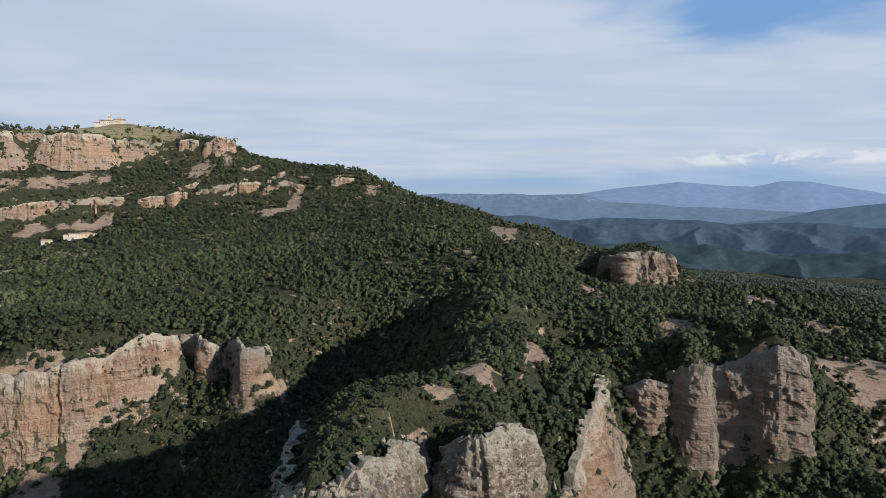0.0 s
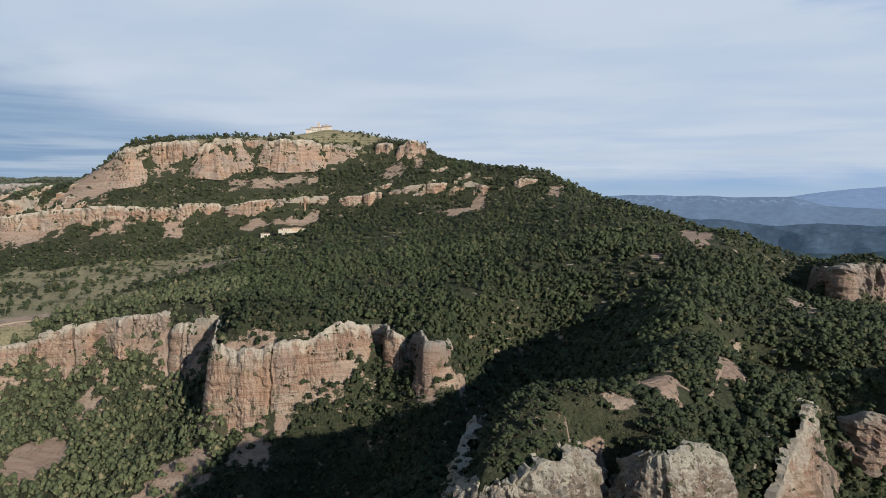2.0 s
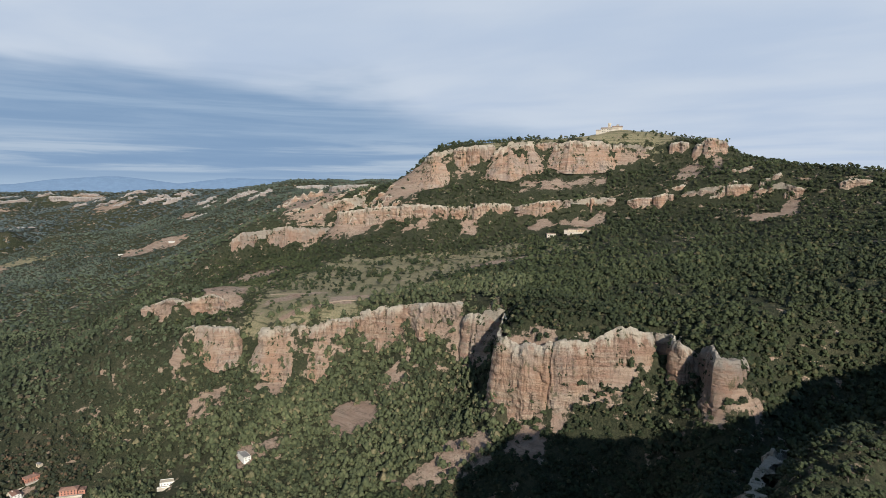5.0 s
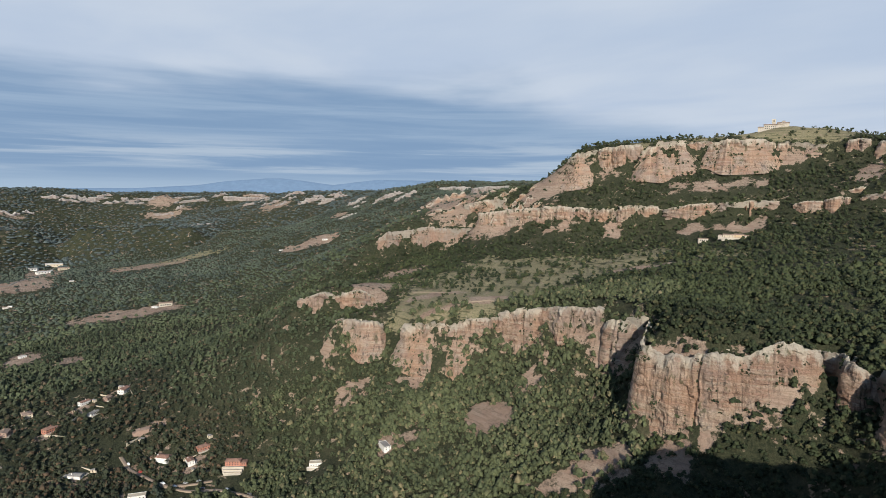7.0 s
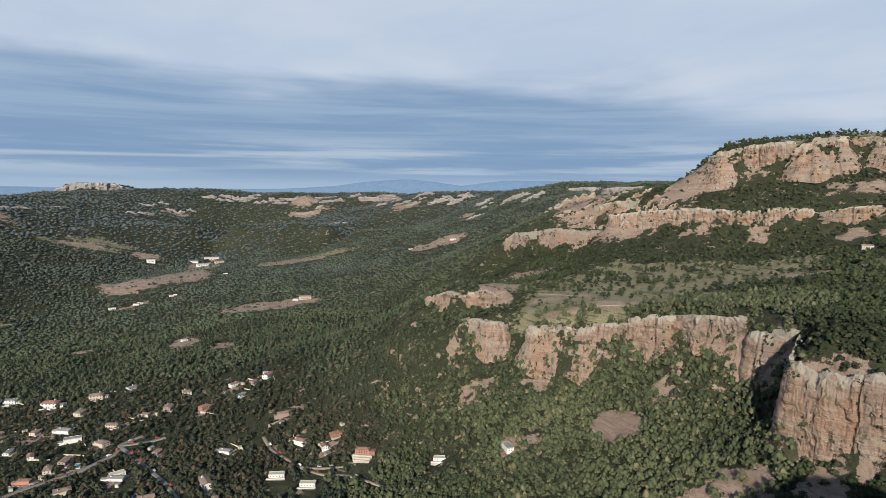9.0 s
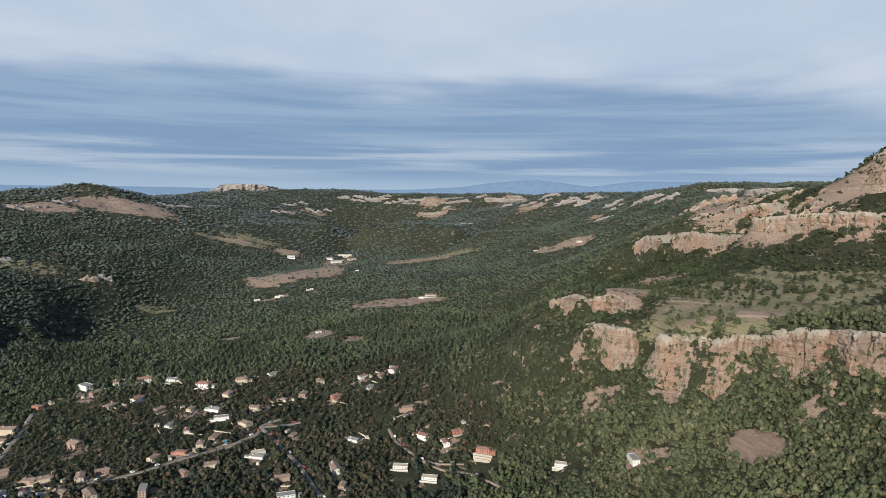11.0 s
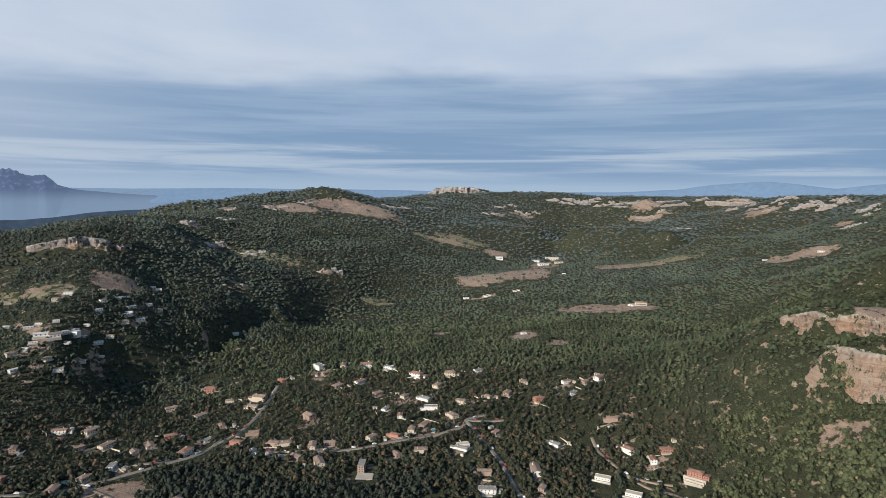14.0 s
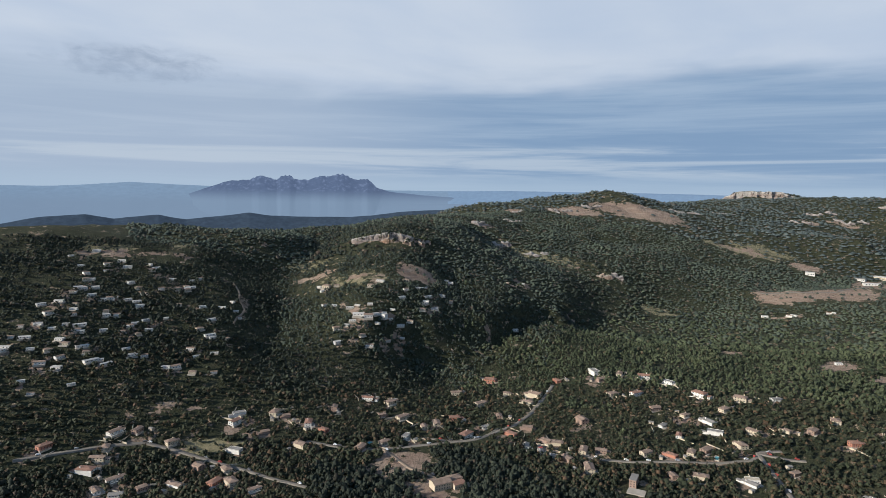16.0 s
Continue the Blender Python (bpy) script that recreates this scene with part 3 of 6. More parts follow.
def calm_near_walls(x, y):
    """0 at a rock wall, 1 well away from it."""
    near = np.ones(x.shape)
    for wx, wy, tall, r, _, _ in WALLS:
        i0, i1 = np.searchsorted(RADII, (r - 60, r + 60))
        turn = math.degrees(math.atan2(-wx, wy))
        half = math.degrees(60 / r)
        j0, j1 = np.searchsorted(TURNS, (turn - half, turn + half))
        d = np.hypot(x[i0:i1, j0:j1] - wx, y[i0:i1, j0:j1] - wy)
        near[i0:i1, j0:j1] = np.minimum(near[i0:i1, j0:j1], np.clip(d / 50 - 0.2, 0.05, 1))
    return near


def build_heights():
    a, r = np.meshgrid(TURNS, RADII)
    x, y = polar(a, r)
    z = land_raw(x, y).reshape(x.shape)
    calm = calm_near_walls(x, y)
    rough = np.clip((z - 25) / 90, 0.12, 1.0) * np.clip(r / 500, 0.35, 1.6) * calm
    z = z + rough * (9.0 * (0.35 - np.abs(fractal(x / 170, y / 170, 3, 3))) + 1.6 * fractal(x / 26, y / 26, 2, 9))
    # folds of the far hills
    folds = np.clip((r - 950) / 700, 0, 1) * np.clip((z - 30) / 60, 0, 1) * np.clip((4000 - r) / 800, 0, 1)
    folds = np.maximum(folds, 1.8 * np.clip((r - 850) / 300, 0, 1) * np.clip((4 - a) / 8, 0, 1) * np.clip((3000 - r) / 500, 0, 1))
    z = z + folds * calm * (20.0 * (0.3 - np.abs(fractal(x / 330, y / 330, 3, 61))) + 5.0 * fractal(x / 90, y / 90, 2, 63))
    return x, y, z


GX, GY, GZ = build_heights()


def height(x, y):
    """Height of the finished ground at points of the plan."""
    x, y = np.asarray(x, float), np.asarray(y, float)
    r = np.hypot(x, y)
    a = np.degrees(np.arctan2(-x, y))
    a = np.where(a < -44, a + 360, a)
    i = np.clip(np.searchsorted(RADII, r) - 1, 0, len(RADII) - 2)
    j = np.clip(np.searchsorted(TURNS, a) - 1, 0, len(TURNS) - 2)
    u = np.clip((r - RADII[i]) / (RADII[i + 1] - RADII[i]), 0, 1)
    v = np.clip((a - TURNS[j]) / (TURNS[j + 1] - TURNS[j]), 0, 1)
    z = (GZ[i, j] * (1 - u) + GZ[i + 1, j] * u) * (1 - v) + (GZ[i, j + 1] * (1 - u) + GZ[i + 1, j + 1] * u) * v
    return z


def steepness(x, y, d=6.0):
    return np.hypot(height(x + d, y) - height(x - d, y), height(x, y + d) - height(x, y - d)) / (2 * d)


# Bare earth and rock: turn, metres, half width across, half length outward, strength
BARE_NEAR = [
    (-3.4, 248, 12, 12, 0.9), (-8.6, 292, 8, 17, 0.9), (0.4, 214, 8, 4, 0.7), (6.8, 422, 8, 6, 0.9), (-5.6, 672, 16, 46, 1.3),
    (-2.7, 574, 6, 8, 0.9), (-13.7, 535, 15, 20, 0.9), (-21.2, 404, 17, 23, 0.8), (-34.5, 430, 36, 34, 0.75), (-31.2, 527, 34, 16, 1.1),
    (-27.6, 580, 20, 24, 1.1), (6.4, 860, 11, 24, 1), (50.8, 498, 21, 26, 1.3), (40.3, 419, 22, 23, 1), (34.5, 410, 14, 18, 1),
    (31.4, 424, 6, 8, 1), (44.4, 407, 19, 11, 1), (47.4, 534, 20, 15, 0.8),
]
BARE_MID = [
    (58.8, 503, 24, 7, 0.9), (63.5, 592, 22, 17, 0.8), (58.7, 578, 22, 13, 0.75), (40.1, 954, 17, 10, 1.2), (33.4, 927, 17, 12, 1.2),
    (29.7, 925, 34, 17, 1.2), (44.8, 973, 36, 4, 1), (33.0, 1009, 46, 13, 1.2), (29.5, 1011, 37, 13, 1.1), (21.1, 999, 20, 40, 1.3),
    (19.0, 1011, 9, 27, 1.2), (13.3, 862, 11, 32, 1.2), (15.3, 848, 17, 14, 1.1), (49.2, 1011, 28, 11, 1), (50.5, 1048, 58, 48, 1.0),
    (46.1, 1084, 40, 63, 1.1),
]
BARE_HIGH = [
    (43.3, 1079, 22, 13, 1.1), (40.7, 1076, 26, 10, 0.9), (36.3, 1056, 27, 9, 1.2), (30.1, 1058, 48, 8, 1.2), (54.0, 1458, 80, 169, 0.9),
    (56.1, 691, 38, 15, 1), (51.0, 638, 30, 10, 1), (54.1, 626, 41, 5, 1), (46.8, 626, 23, 21, 1), (38.0, 752, 42, 11, 0.9),
    (60.0, 978, 45, 74, 1), (26.2, 1074, 22, 6, 1.1),
]
BARE_FAR = [
    (105.6, 2150, 150, 76, 1.4), (111.2, 2047, 93, 47, 1.1), (119.6, 1636, 43, 28, 1.01), (116.6, 1998, 33, 48, 0.92), (97.1, 2022, 80, 20, 1.01),
    (94.0, 1617, 64, 33, 1.01), (89.9, 1680, 44, 98, 1.01), (81.0, 1776, 105, 49, 1.1), (82.8, 1262, 50, 29, 1.01), (67.3, 1582, 62, 32, 1.2),
    (110.7, 1497, 59, 7, 0.6), (115.7, 1235, 20, 18, 0.92), (89.9, 1046, 21, 40, 1.1), (118.2, 1533, 40, 7, 0.6),
    (92.5, 2623, 38, 25, 0.92),
]
BARE_WEST = [
    (90.4, 2726, 54, 20, 0.92), (79.5, 2752, 72, 36, 1.01), (78.0, 2779, 73, 17, 0.92), (70.5, 2470, 65, 51, 1.01), (54.4, 1232, 57, 123, 1.1),
    (58.9, 980, 39, 45, 0.92), (61.9, 754, 25, 60, 0.92), (64.9, 1850, 30, 29, 0.92), (72.0, 2867, 56, 38, 0.92), (79.6, 2930, 67, 101, 0.92),
    (125.5, 1079, 37, 34, 1.3), (130.0, 1038, 40, 10, 0.8), (128.0, 1229, 56, 16, 1.2), (145.4, 711, 14, 6, 0.8),
    (126.2, 573, 27, 30, 1), (151.5, 1092, 60, 11, 1), (141.0, 963, 9, 28, 0.8), (124.0, 518, 29, 27, 0.9), (134.6, 1097, 40, 16, 1),
    (146.9, 1100, 50, 9, 0.9),
]
FIELDS = [
    (94.2, 1622, 62, 75, 1.3), (90.0, 1694, 73, 100, 1.3), (88.3, 1880, 50, 120, 1.1), (92.6, 2009, 41, 30, 1.1), (67.5, 1598, 79, 40, 1.4), (82.6, 1291, 98, 40, 1.2), (80.2, 1312, 40, 30, 1.3),
    (89.9, 1043, 22, 36, 1.2), (86.8, 969, 18, 25, 1.1), (97.6, 1121, 22, 18, 1.1), (111.0, 2058, 70, 50, 1.2), (55.0, 1444, 60, 150, 1.1), (127.5, 572, 26, 34, 1.1), (148.5, 713, 30, 10, 0.7), (115.8, 1231, 22, 24, 1.1),
]
BARE = BARE_NEAR + BARE_MID + BARE_HIGH + BARE_FAR + BARE_WEST + FIELDS
# Dry grass and terraces
GRASS = [
    (25.8, 1160, 135, 85, 1.4), (32.5, 1130, 60, 22, 1.0), (37.0, 1110, 50, 18, 0.9), (56.0, 700, 45, 60, 1.3), (51.0, 690, 60, 75, 1.3),
    (47.0, 740, 50, 70, 1.2), (43.0, 760, 45, 50, 1.1), (60.0, 800, 40, 60, 1.0), (54.0, 790, 45, 60, 1.0), 
    
    (54.7, 631, 64, 42, 1.3),
    (55.2, 673, 37, 41, 1.2), (45.7, 846, 93, 49, 1.1), (51.3, 852, 47, 68, 1.1), (44.7, 729, 40, 33, 1.1), (46.0, 657, 43, 51, 1.0),
    (53.3, 748, 41, 32, 1.0), (25.6, 1108, 66, 17, 1.4), (47.9, 748, 76, 85, 1.1), (52.5, 640, 53, 57, 1.1), (38.5, 812, 60, 80, 1),
    (57.1, 655, 36, 30, 1), (42.7, 789, 44, 73, 1), 
    (31.3, 770, 43, 34, 0.7), (143.6, 635, 26, 10, 1.4), (131.6, 1046, 70, 30, 0.6), (95.5, 2067, 94, 32, 1), (104.0, 1423, 32, 19, 1.2),
    (113.6, 1522, 111, 26, 0.8), (79.4, 1798, 140, 50, 1.4), (97.4, 2016, 100, 30, 1.2), (103.5, 1421, 34, 24, 1.3),
]
TERRACES = [
    (144.5, 641, 24, 16, 1.3), (141.7, 631, 14, 12, 1.2), (130.0, 1027, 46, 16, 0.8), (134.9, 1174, 46, 20, 0.9), (117.4, 1546, 45, 14, 0.7), (114.6, 1539, 37, 18, 0.7), (111.7, 1498, 35, 16, 0.6), (107.6, 1494, 34, 14, 0.6),
    (111.9, 1101, 18, 31, 0.9), (151.8, 1114, 50, 20, 0.9), (145.8, 1152, 26, 18, 0.9),
]
GRASS = GRASS + TERRACES

def patch_sum(spots, x, y):
    total = np.zeros(np.shape(x))
    for i, (turn, r, across, along, strength) in enumerate(spots):
        cx, cy = polar(turn, r)
        a, reach = math.radians(turn), 1.7 * max(across, along)
        k = np.nonzero((np.abs(x - cx) < reach) & (np.abs(y - cy) < reach))
        px, py = x[k], y[k]
        dx, dy = px - cx, py - cy
        s, l = dx * math.cos(a) + dy * math.sin(a), -dx * math.sin(a) + dy * math.cos(a)
        ragged = 0.75 * fractal(px / (0.5 * across + 4), py / (0.5 * along + 4), 3, i)
        total[k] = np.maximum(total[k], strength * np.clip(1.3 + ragged - (s / across) ** 2 - (l / along) ** 2, 0, 1))
    return total


def mesh_of(name, verts, faces, material, smooth=True):
    me = bpy.data.meshes.new(name)
    verts, faces = np.asarray(verts, np.float32), np.asarray(faces, np.int32)
    me.vertices.add(len(verts))
    me.vertices.foreach_set("co", verts.ravel())
    k = faces.shape[1]
    me.loops.add(faces.size)
    me.loops.foreach_set("vertex_index", faces.ravel())
    me.polygons.add(len(faces))
    me.polygons.foreach_set("loop_start", np.arange(0, faces.size, k, dtype=np.int32))
    me.polygons.foreach_set("use_smooth", np.full(len(faces), smooth))
    me.materials.append(material)
    me.update(calc_edges=True)
    me.validate()
    return me


def add_values(me, name, values):
    at = me.attributes.new(name, "FLOAT", "POINT")
    at.data.foreach_set("value", np.asarray(values, np.float32).ravel())


def quads_of(rows, cols, wrap=False):
    i, j = np.meshgrid(np.arange(rows - 1), np.arange(cols if wrap else cols - 1), indexing="ij")
    a, b = i * cols + j, i * cols + (j + 1) % cols
    return np.stack([a, a + cols, b + cols, b], -1).reshape(-1, 4)


HOUSES = {
    "upper_street": [
        (118.4, 856), (114.2, 789), (114.8, 762), (109.8, 693), (108.9, 867), (108.3, 841), (106.7, 868), (104.6, 860), (102.5, 846),
        (99.9, 803), (96.7, 801), (105.2, 790), (107.2, 787), (103.5, 744), (101.0, 731), (99.0, 718), (95.6, 706), (96.4, 666),
        (101.4, 673), (100.3, 634), (99.1, 643), (104.1, 620), (101.9, 622), (95.5, 589),
    ],
    "lower_street": [
        (99.4, 584), (101.7, 578), (109.0, 570), (111.0, 587), (112.3, 593), (113.5, 603), (114.9, 616), (109.6, 611), (108.0, 613),
        (113.0, 629), (112.0, 626), (116.3, 649), (118.7, 673), (120.6, 645), (117.5, 708), (119.3, 757), (114.8, 668), (121.7, 698),
        (116.8, 803), (112.2, 842), (92.3, 623), (91.3, 723), (89.8, 757), (88.4, 704),
    ],
    "villa_lane": [
        (83.0, 751), (85.9, 750), (85.3, 716), (81.7, 652), (86.7, 605), (80.2, 605), (78.0, 593), (76.9, 606), (88.5, 555),
        (87.8, 525), (60.6, 503), (93.0, 512), (93.3, 543), (84.2, 742), (97.9, 761), (94.1, 815), (93.1, 718), (98.5, 690),
        (102.8, 698),
    ],
    "hill_houses": [
        (130.8, 907), (129.9, 901), (128.6, 917), (131.6, 934), (133.7, 1030), (134.1, 1020), (126.8, 906), (128.1, 885), (130.5, 873),
        (132.7, 861), (124.9, 957), (123.8, 975), (124.4, 1000), (127.7, 938), (128.8, 1010), (126.8, 970), (126.0, 931), (131.9, 891),
        (133.0, 956), (125.3, 1016), (122.3, 1018), (122.7, 1108),
    ],
    "west_slope": [
        (153.4, 1041), (153.1, 1016), (151.7, 1024), (150.1, 1036), (152.5, 978), (152.8, 953), (155.0, 937), (151.8, 908), (155.8, 907),
        (156.5, 884), (153.7, 863), (155.1, 843), (157.4, 856), (158.7, 842), (149.5, 937), (148.3, 1030), (148.9, 891), (150.6, 861),
        (153.6, 828), (155.2, 812), (156.5, 805), (157.8, 779), (150.0, 811), (145.4, 824), (146.7, 786), (143.5, 816), (144.4, 929),
        (143.7, 895), (145.3, 987), (146.4, 974), (141.7, 938), (146.7, 1012), (154.1, 960), (151.1, 951), (149.7, 883), (152.4, 803),
    ],
    "south_street": [
        (141.5, 693), (138.4, 694), (137.4, 687), (141.9, 678), (149.8, 677), (151.4, 680), (147.2, 653), (139.3, 655), (135.4, 671),
        (134.0, 653), (136.1, 620), (133.0, 708), (128.6, 695), (126.7, 693), (126.3, 640), (128.4, 623), (130.6, 608), (129.9, 739),
        (127.8, 734), (152.8, 641), (153.7, 626), (151.6, 608), (152.2, 656), (156.5, 672), (153.1, 594), (151.6, 581), (149.6, 584),
        (142.7, 592), (141.9, 626), (143.7, 571), (142.3, 565), (147.0, 581), (140.3, 545), (145.0, 606), (123.4, 678), (121.6, 800),
        (124.6, 668),
    ],
    "farms": [
        (80.4, 1314), (79.3, 1320), (79.9, 1330), (95.3, 1458), (93.5, 1463), (93.2, 1468), (90.8, 1494), (90.5, 1500), (92.4, 1955),
        (115.8, 1226), (89.9, 1056), (66.1, 1580), (70.0, 1610), (116.2, 1056), (86.4, 1670),
    ],
}


def yards():
    g = random.Random(3)
    return [(a + g.uniform(-0.8, 0.8), r + g.uniform(-16, 4), g.uniform(6, 15), g.uniform(8, 15), g.uniform(0.6, 1.0)) for line in HOUSES.values() for a, r in line if g.random() < 0.75]


YARDS = yards()


def build_ground():
    me = mesh_of("ground", np.stack([GX, GY, GZ], -1).reshape(-1, 3), quads_of(len(RADII), len(TURNS), True)[:, ::-1], GROUND)
    slope = steepness(GX, GY, 3.0)
    steep = np.clip((slope - np.where(np.hypot(GX, GY) < 380, 2.6, 1.5)) / 0.6, 0, 1)
    add_values(me, "bare", np.maximum(patch_sum(BARE + YARDS, GX, GY), steep * 0.9))
    add_values(me, "grass", patch_sum(GRASS, GX, GY) * np.clip((1.3 - slope) / 0.4, 0, 1))
    tagged(new("ground", me), "wooded limestone hills and valley floor with bare earth", "ground", kind="structure")


build_ground()


# ---------------------------------------------------------------- cliffs
def along(points, step):
    """Stations of a line every few metres, by its length."""
    d = np.concatenate([[0], np.cumsum(np.hypot(*np.diff(points[:, :2], axis=0).T))])
    s = np.linspace(0, d[-1], max(6, int(d[-1] / step)))
    q = np.stack([np.interp(s, d, points[:, k]) for k in range(points.shape[1])], 1)
    k = max(1, int(4.0 / step)) * 2 + 1
    if len(s) > 2 * k:
        for i in range(2):
            q[:, i] = np.convolve(np.pad(q[:, i], k // 2, "reflect", reflect_type="odd"), np.ones(k) / k, "valid")
    return s, q


LEDGES = []   # places on the rock for shrubs: x, y, z, size


def cells(s, z, wide, tall, seed, jitter=0.5):
    """Blocks of masonry-like rock: one random number for each block, rows shifted against one another."""
    row = np.floor(z / tall + 0.8 * hash_noise(s / (wide * 5), z * 0 + seed, seed + 1))
    col = np.floor(s / wide + 3.7 * row * jitter + 0.6 * hash_noise(z / (tall * 2.5), s * 0 + seed, seed + 2))
    n = (col.astype(np.int64) * 374761393 + row.astype(np.int64) * 668265263 + seed * 362437) & 0xFFFFFFFF
    n = ((n ^ (n >> 13)) * 1274126177) & 0xFFFFFFFF
    return ((n ^ (n >> 16)) & 0xFFFF) / 32767.5 - 1.0


def facets(s, wide, seed):
    """Flat faces meeting in edges along a wall."""
    x = s / wide
    i = np.floor(x)
    u = x - i

    def h(k):
        n = (k.astype(np.int64) * 374761393 + seed * 974634777) & 0xFFFFFFFF
        n = ((n ^ (n >> 13)) * 1274126177) & 0xFFFFFFFF
        return ((n ^ (n >> 16)) & 0xFFFF) / 32767.5 - 1.0
    return h(i) + (h(i + 1) - h(i)) * np.clip(u * 1.25, 0, 1)


def cliff(label, stone, spots, seed, columns=14.0, depth=4.0, slab=0.0, knobs=0.0):
    """A rock wall from its brow down to its foot: flat faces between joints, blocks, beds, a broken brow; slab: how far its lower part slopes out."""
    p = np.array([(*polar(a, r), t, f) for a, r, t, f in spots])
    tall = float(np.median(p[:, 2] - p[:, 3]))
    far = float(np.mean([q[1] for q in spots]))
    step = float(np.clip(0.0021 * far, 0.55, 6.0))
    # both ends turn back into the hill
    for end, nxt in ((0, 1), (-1, -2)):
        t = p[end, :2] - p[nxt, :2]
        t /= np.hypot(*t)
        side = np.array([t[1], -t[0]]) * (1 if end == -1 else -1)
        b1 = np.append(p[end, :2] + t * 0.06 * tall - side * 0.12 * tall, p[end, 2:] + (-0.04 * tall, 0.1 * tall))
        b2 = np.append(p[end, :2] + t * 0.06 * tall - side * 0.7 * tall, p[end, 2:] + (-0.12 * tall, 0.5 * tall))
        p = np.vstack([b2, b1, p]) if end == 0 else np.vstack([p, b1, b2])
    s, q = along(p, step)
    top, low = q[:, 2], q[:, 3]
    tang = np.gradient(q[:, :2], axis=0)
    tang /= np.maximum(np.hypot(*tang.T), 1e-4)[:, None]
    way = np.stack([tang[:, 1], -tang[:, 0]], 1)
    k = max(3, int(7.0 / step) | 1)
    way = np.stack([np.convolve(np.pad(way[:, i], k // 2, "edge"), np.ones(k) / k, "valid") for i in range(2)], 1)
    way /= np.hypot(*way.T)[:, None]
    rows = int(np.clip(tall / step * 1.15, 12, 110))
    u = np.linspace(0, 1, rows)[:, None]
    o = s * 0
    big = min(tall / 40, 1.2)
    sc = s / columns + seed * 17.3
    calm = 0.5 if far < 350 else 0.85
    cut = np.clip(1 - np.abs(hash_noise(sc * 0.8, o + seed, seed)) * 4.5, 0, 1)
    zt = top + 1.5 * calm * big * cells(s, o, columns * 0.55, 1.0, seed + 3) + 0.7 * big * cells(s, o, columns * 0.2, 1.0, seed + 4) + 2.2 * big * fractal(s / (columns * 2.2), o, 2, seed + 33) - 2.4 * big * cut + 0.7 * big * hash_noise(s / 3, o, seed)
    if knobs:
        zt = zt + knobs * (1.8 * np.abs(hash_noise(s / 6.0, o, seed + 50)) + 0.4 * np.abs(hash_noise(s / 2.4, o, seed + 51)) - 0.8)
    bottom = low - 7
    z = zt[None] + (bottom - zt)[None] * u
    down = zt[None] - z
    bent = s + columns * 1.3 * fractal(s / (columns * 3.0), o, 2, seed + 30)
    sway = bent[None] + 0.06 * columns * fractal(z / 14, z * 0 + s[None] / 30, 2, seed + 20) * 2 + 0 * u
    push = (4.0 if far < 1400 else 11.0) + 0.10 * down - (1.0 + 0.03 * tall) * (1 - u) ** 8
    if slab:
        push = push + slab * np.clip(down - 0.32 * tall, 0, None)
    rough = np.clip(1.0 + 0.7 * hash_noise(s / (columns * 4), o, seed + 31), 0.35, 1.4)[None] * (1.0 if not slab else np.where(down < 0.34 * tall, 1.0, 0.35))
    joint = np.clip(1 - np.abs(hash_noise(sway / columns * 0.8 + seed * 13.84, z / 400 + seed, seed)) * 9.0, 0, 1)
    push = push + 1.1 * depth * facets(sway, columns * 2.3, seed + 17) + rough * (0.7 * depth * facets(sway, columns * 0.8, seed + 1) + 0.35 * depth * facets(sway + 0.08 * columns * cells(s[None] + 0 * u, z, 30, 9 * big + 2, seed + 8), columns * 0.27, seed + 2) - 1.0 * depth * joint)
    push = push + rough * (0.32 * depth * cells(sway, z, columns * 0.33, 4.5 * big + 1.5, seed + 6) + 0.13 * depth * cells(sway, z, columns * 0.11, 1.8 * big + 0.8, seed + 9))
    bed = hash_noise(s[None] / 80 + 0 * u, z / (1.3 + 2.0 * big), seed + 11)
    push = push + 0.6 * calm ** 1.5 * big * np.round(bed * 2.0) / 2.0 + 0.28 * calm * big * np.round(1.5 * hash_noise(s[None] / 40 + 0 * u, z / (0.9 + 0.7 * big), seed + 12)) / 1.5 + 0.32 * big * fractal(s[None] / 3 + 0 * u, z / 3, 3, seed + 13)
    if knobs:
        # rounded bosses with creases between them, bending back towards the brow
        lump = np.abs(hash_noise(s[None] / 6.5 + 0 * u, z / 5.0, seed + 52)) + 0.55 * np.abs(hash_noise(s[None] / 2.8 + 0 * u, z / 2.2, seed + 53)) + 0.25 * np.abs(hash_noise(s[None] / 1.3 + 0 * u, z / 1.1, seed + 54))
        push = push + knobs * (2.6 * lump - 1.2 - 3.2 * np.exp(-down / 5.0))
    x, y = q[:, 0] + way[:, 0] * push, q[:, 1] + way[:, 1] * push
    bx, by = [], []
    for back in (0.34 * tall + 4, 0.14 * tall + 2, 0.02 * tall + 0.6, -1.6):
        bx.append(q[:, 0] - way[:, 0] * back)
        by.append(q[:, 1] - way[:, 1] * back)
    bx, by = np.array(bx), np.array(by)
    lift = np.array([[-0.08 * tall - 2], [-0.3], [0.6], [0.9]])
    bz = np.minimum(height(bx, by) + lift, zt[None] + 0.7) + 0.9 * big * cells(bx, by, 2.2, 2.6, seed + 2)
    bz[0] -= 1.0
    bz[3] = zt + 0.5 * big * cells(s, o, columns * 0.1, 1.0, seed + 5)
    verts = np.stack([np.vstack([bx, x]), np.vstack([by, y]), np.vstack([bz, z])], -1)
    me = mesh_of("cliff", verts.reshape(-1, 3), quads_of(rows + 4, len(s)), stone, smooth=False)
    crown = np.vstack([np.ones((4, len(s))), np.clip(1.05 - down / (0.45 * tall), 0, 1)])
    add_values(me, "brow", crown)
    tagged(new("cliff", me), label, "cliff", group="cliffs of the massif")
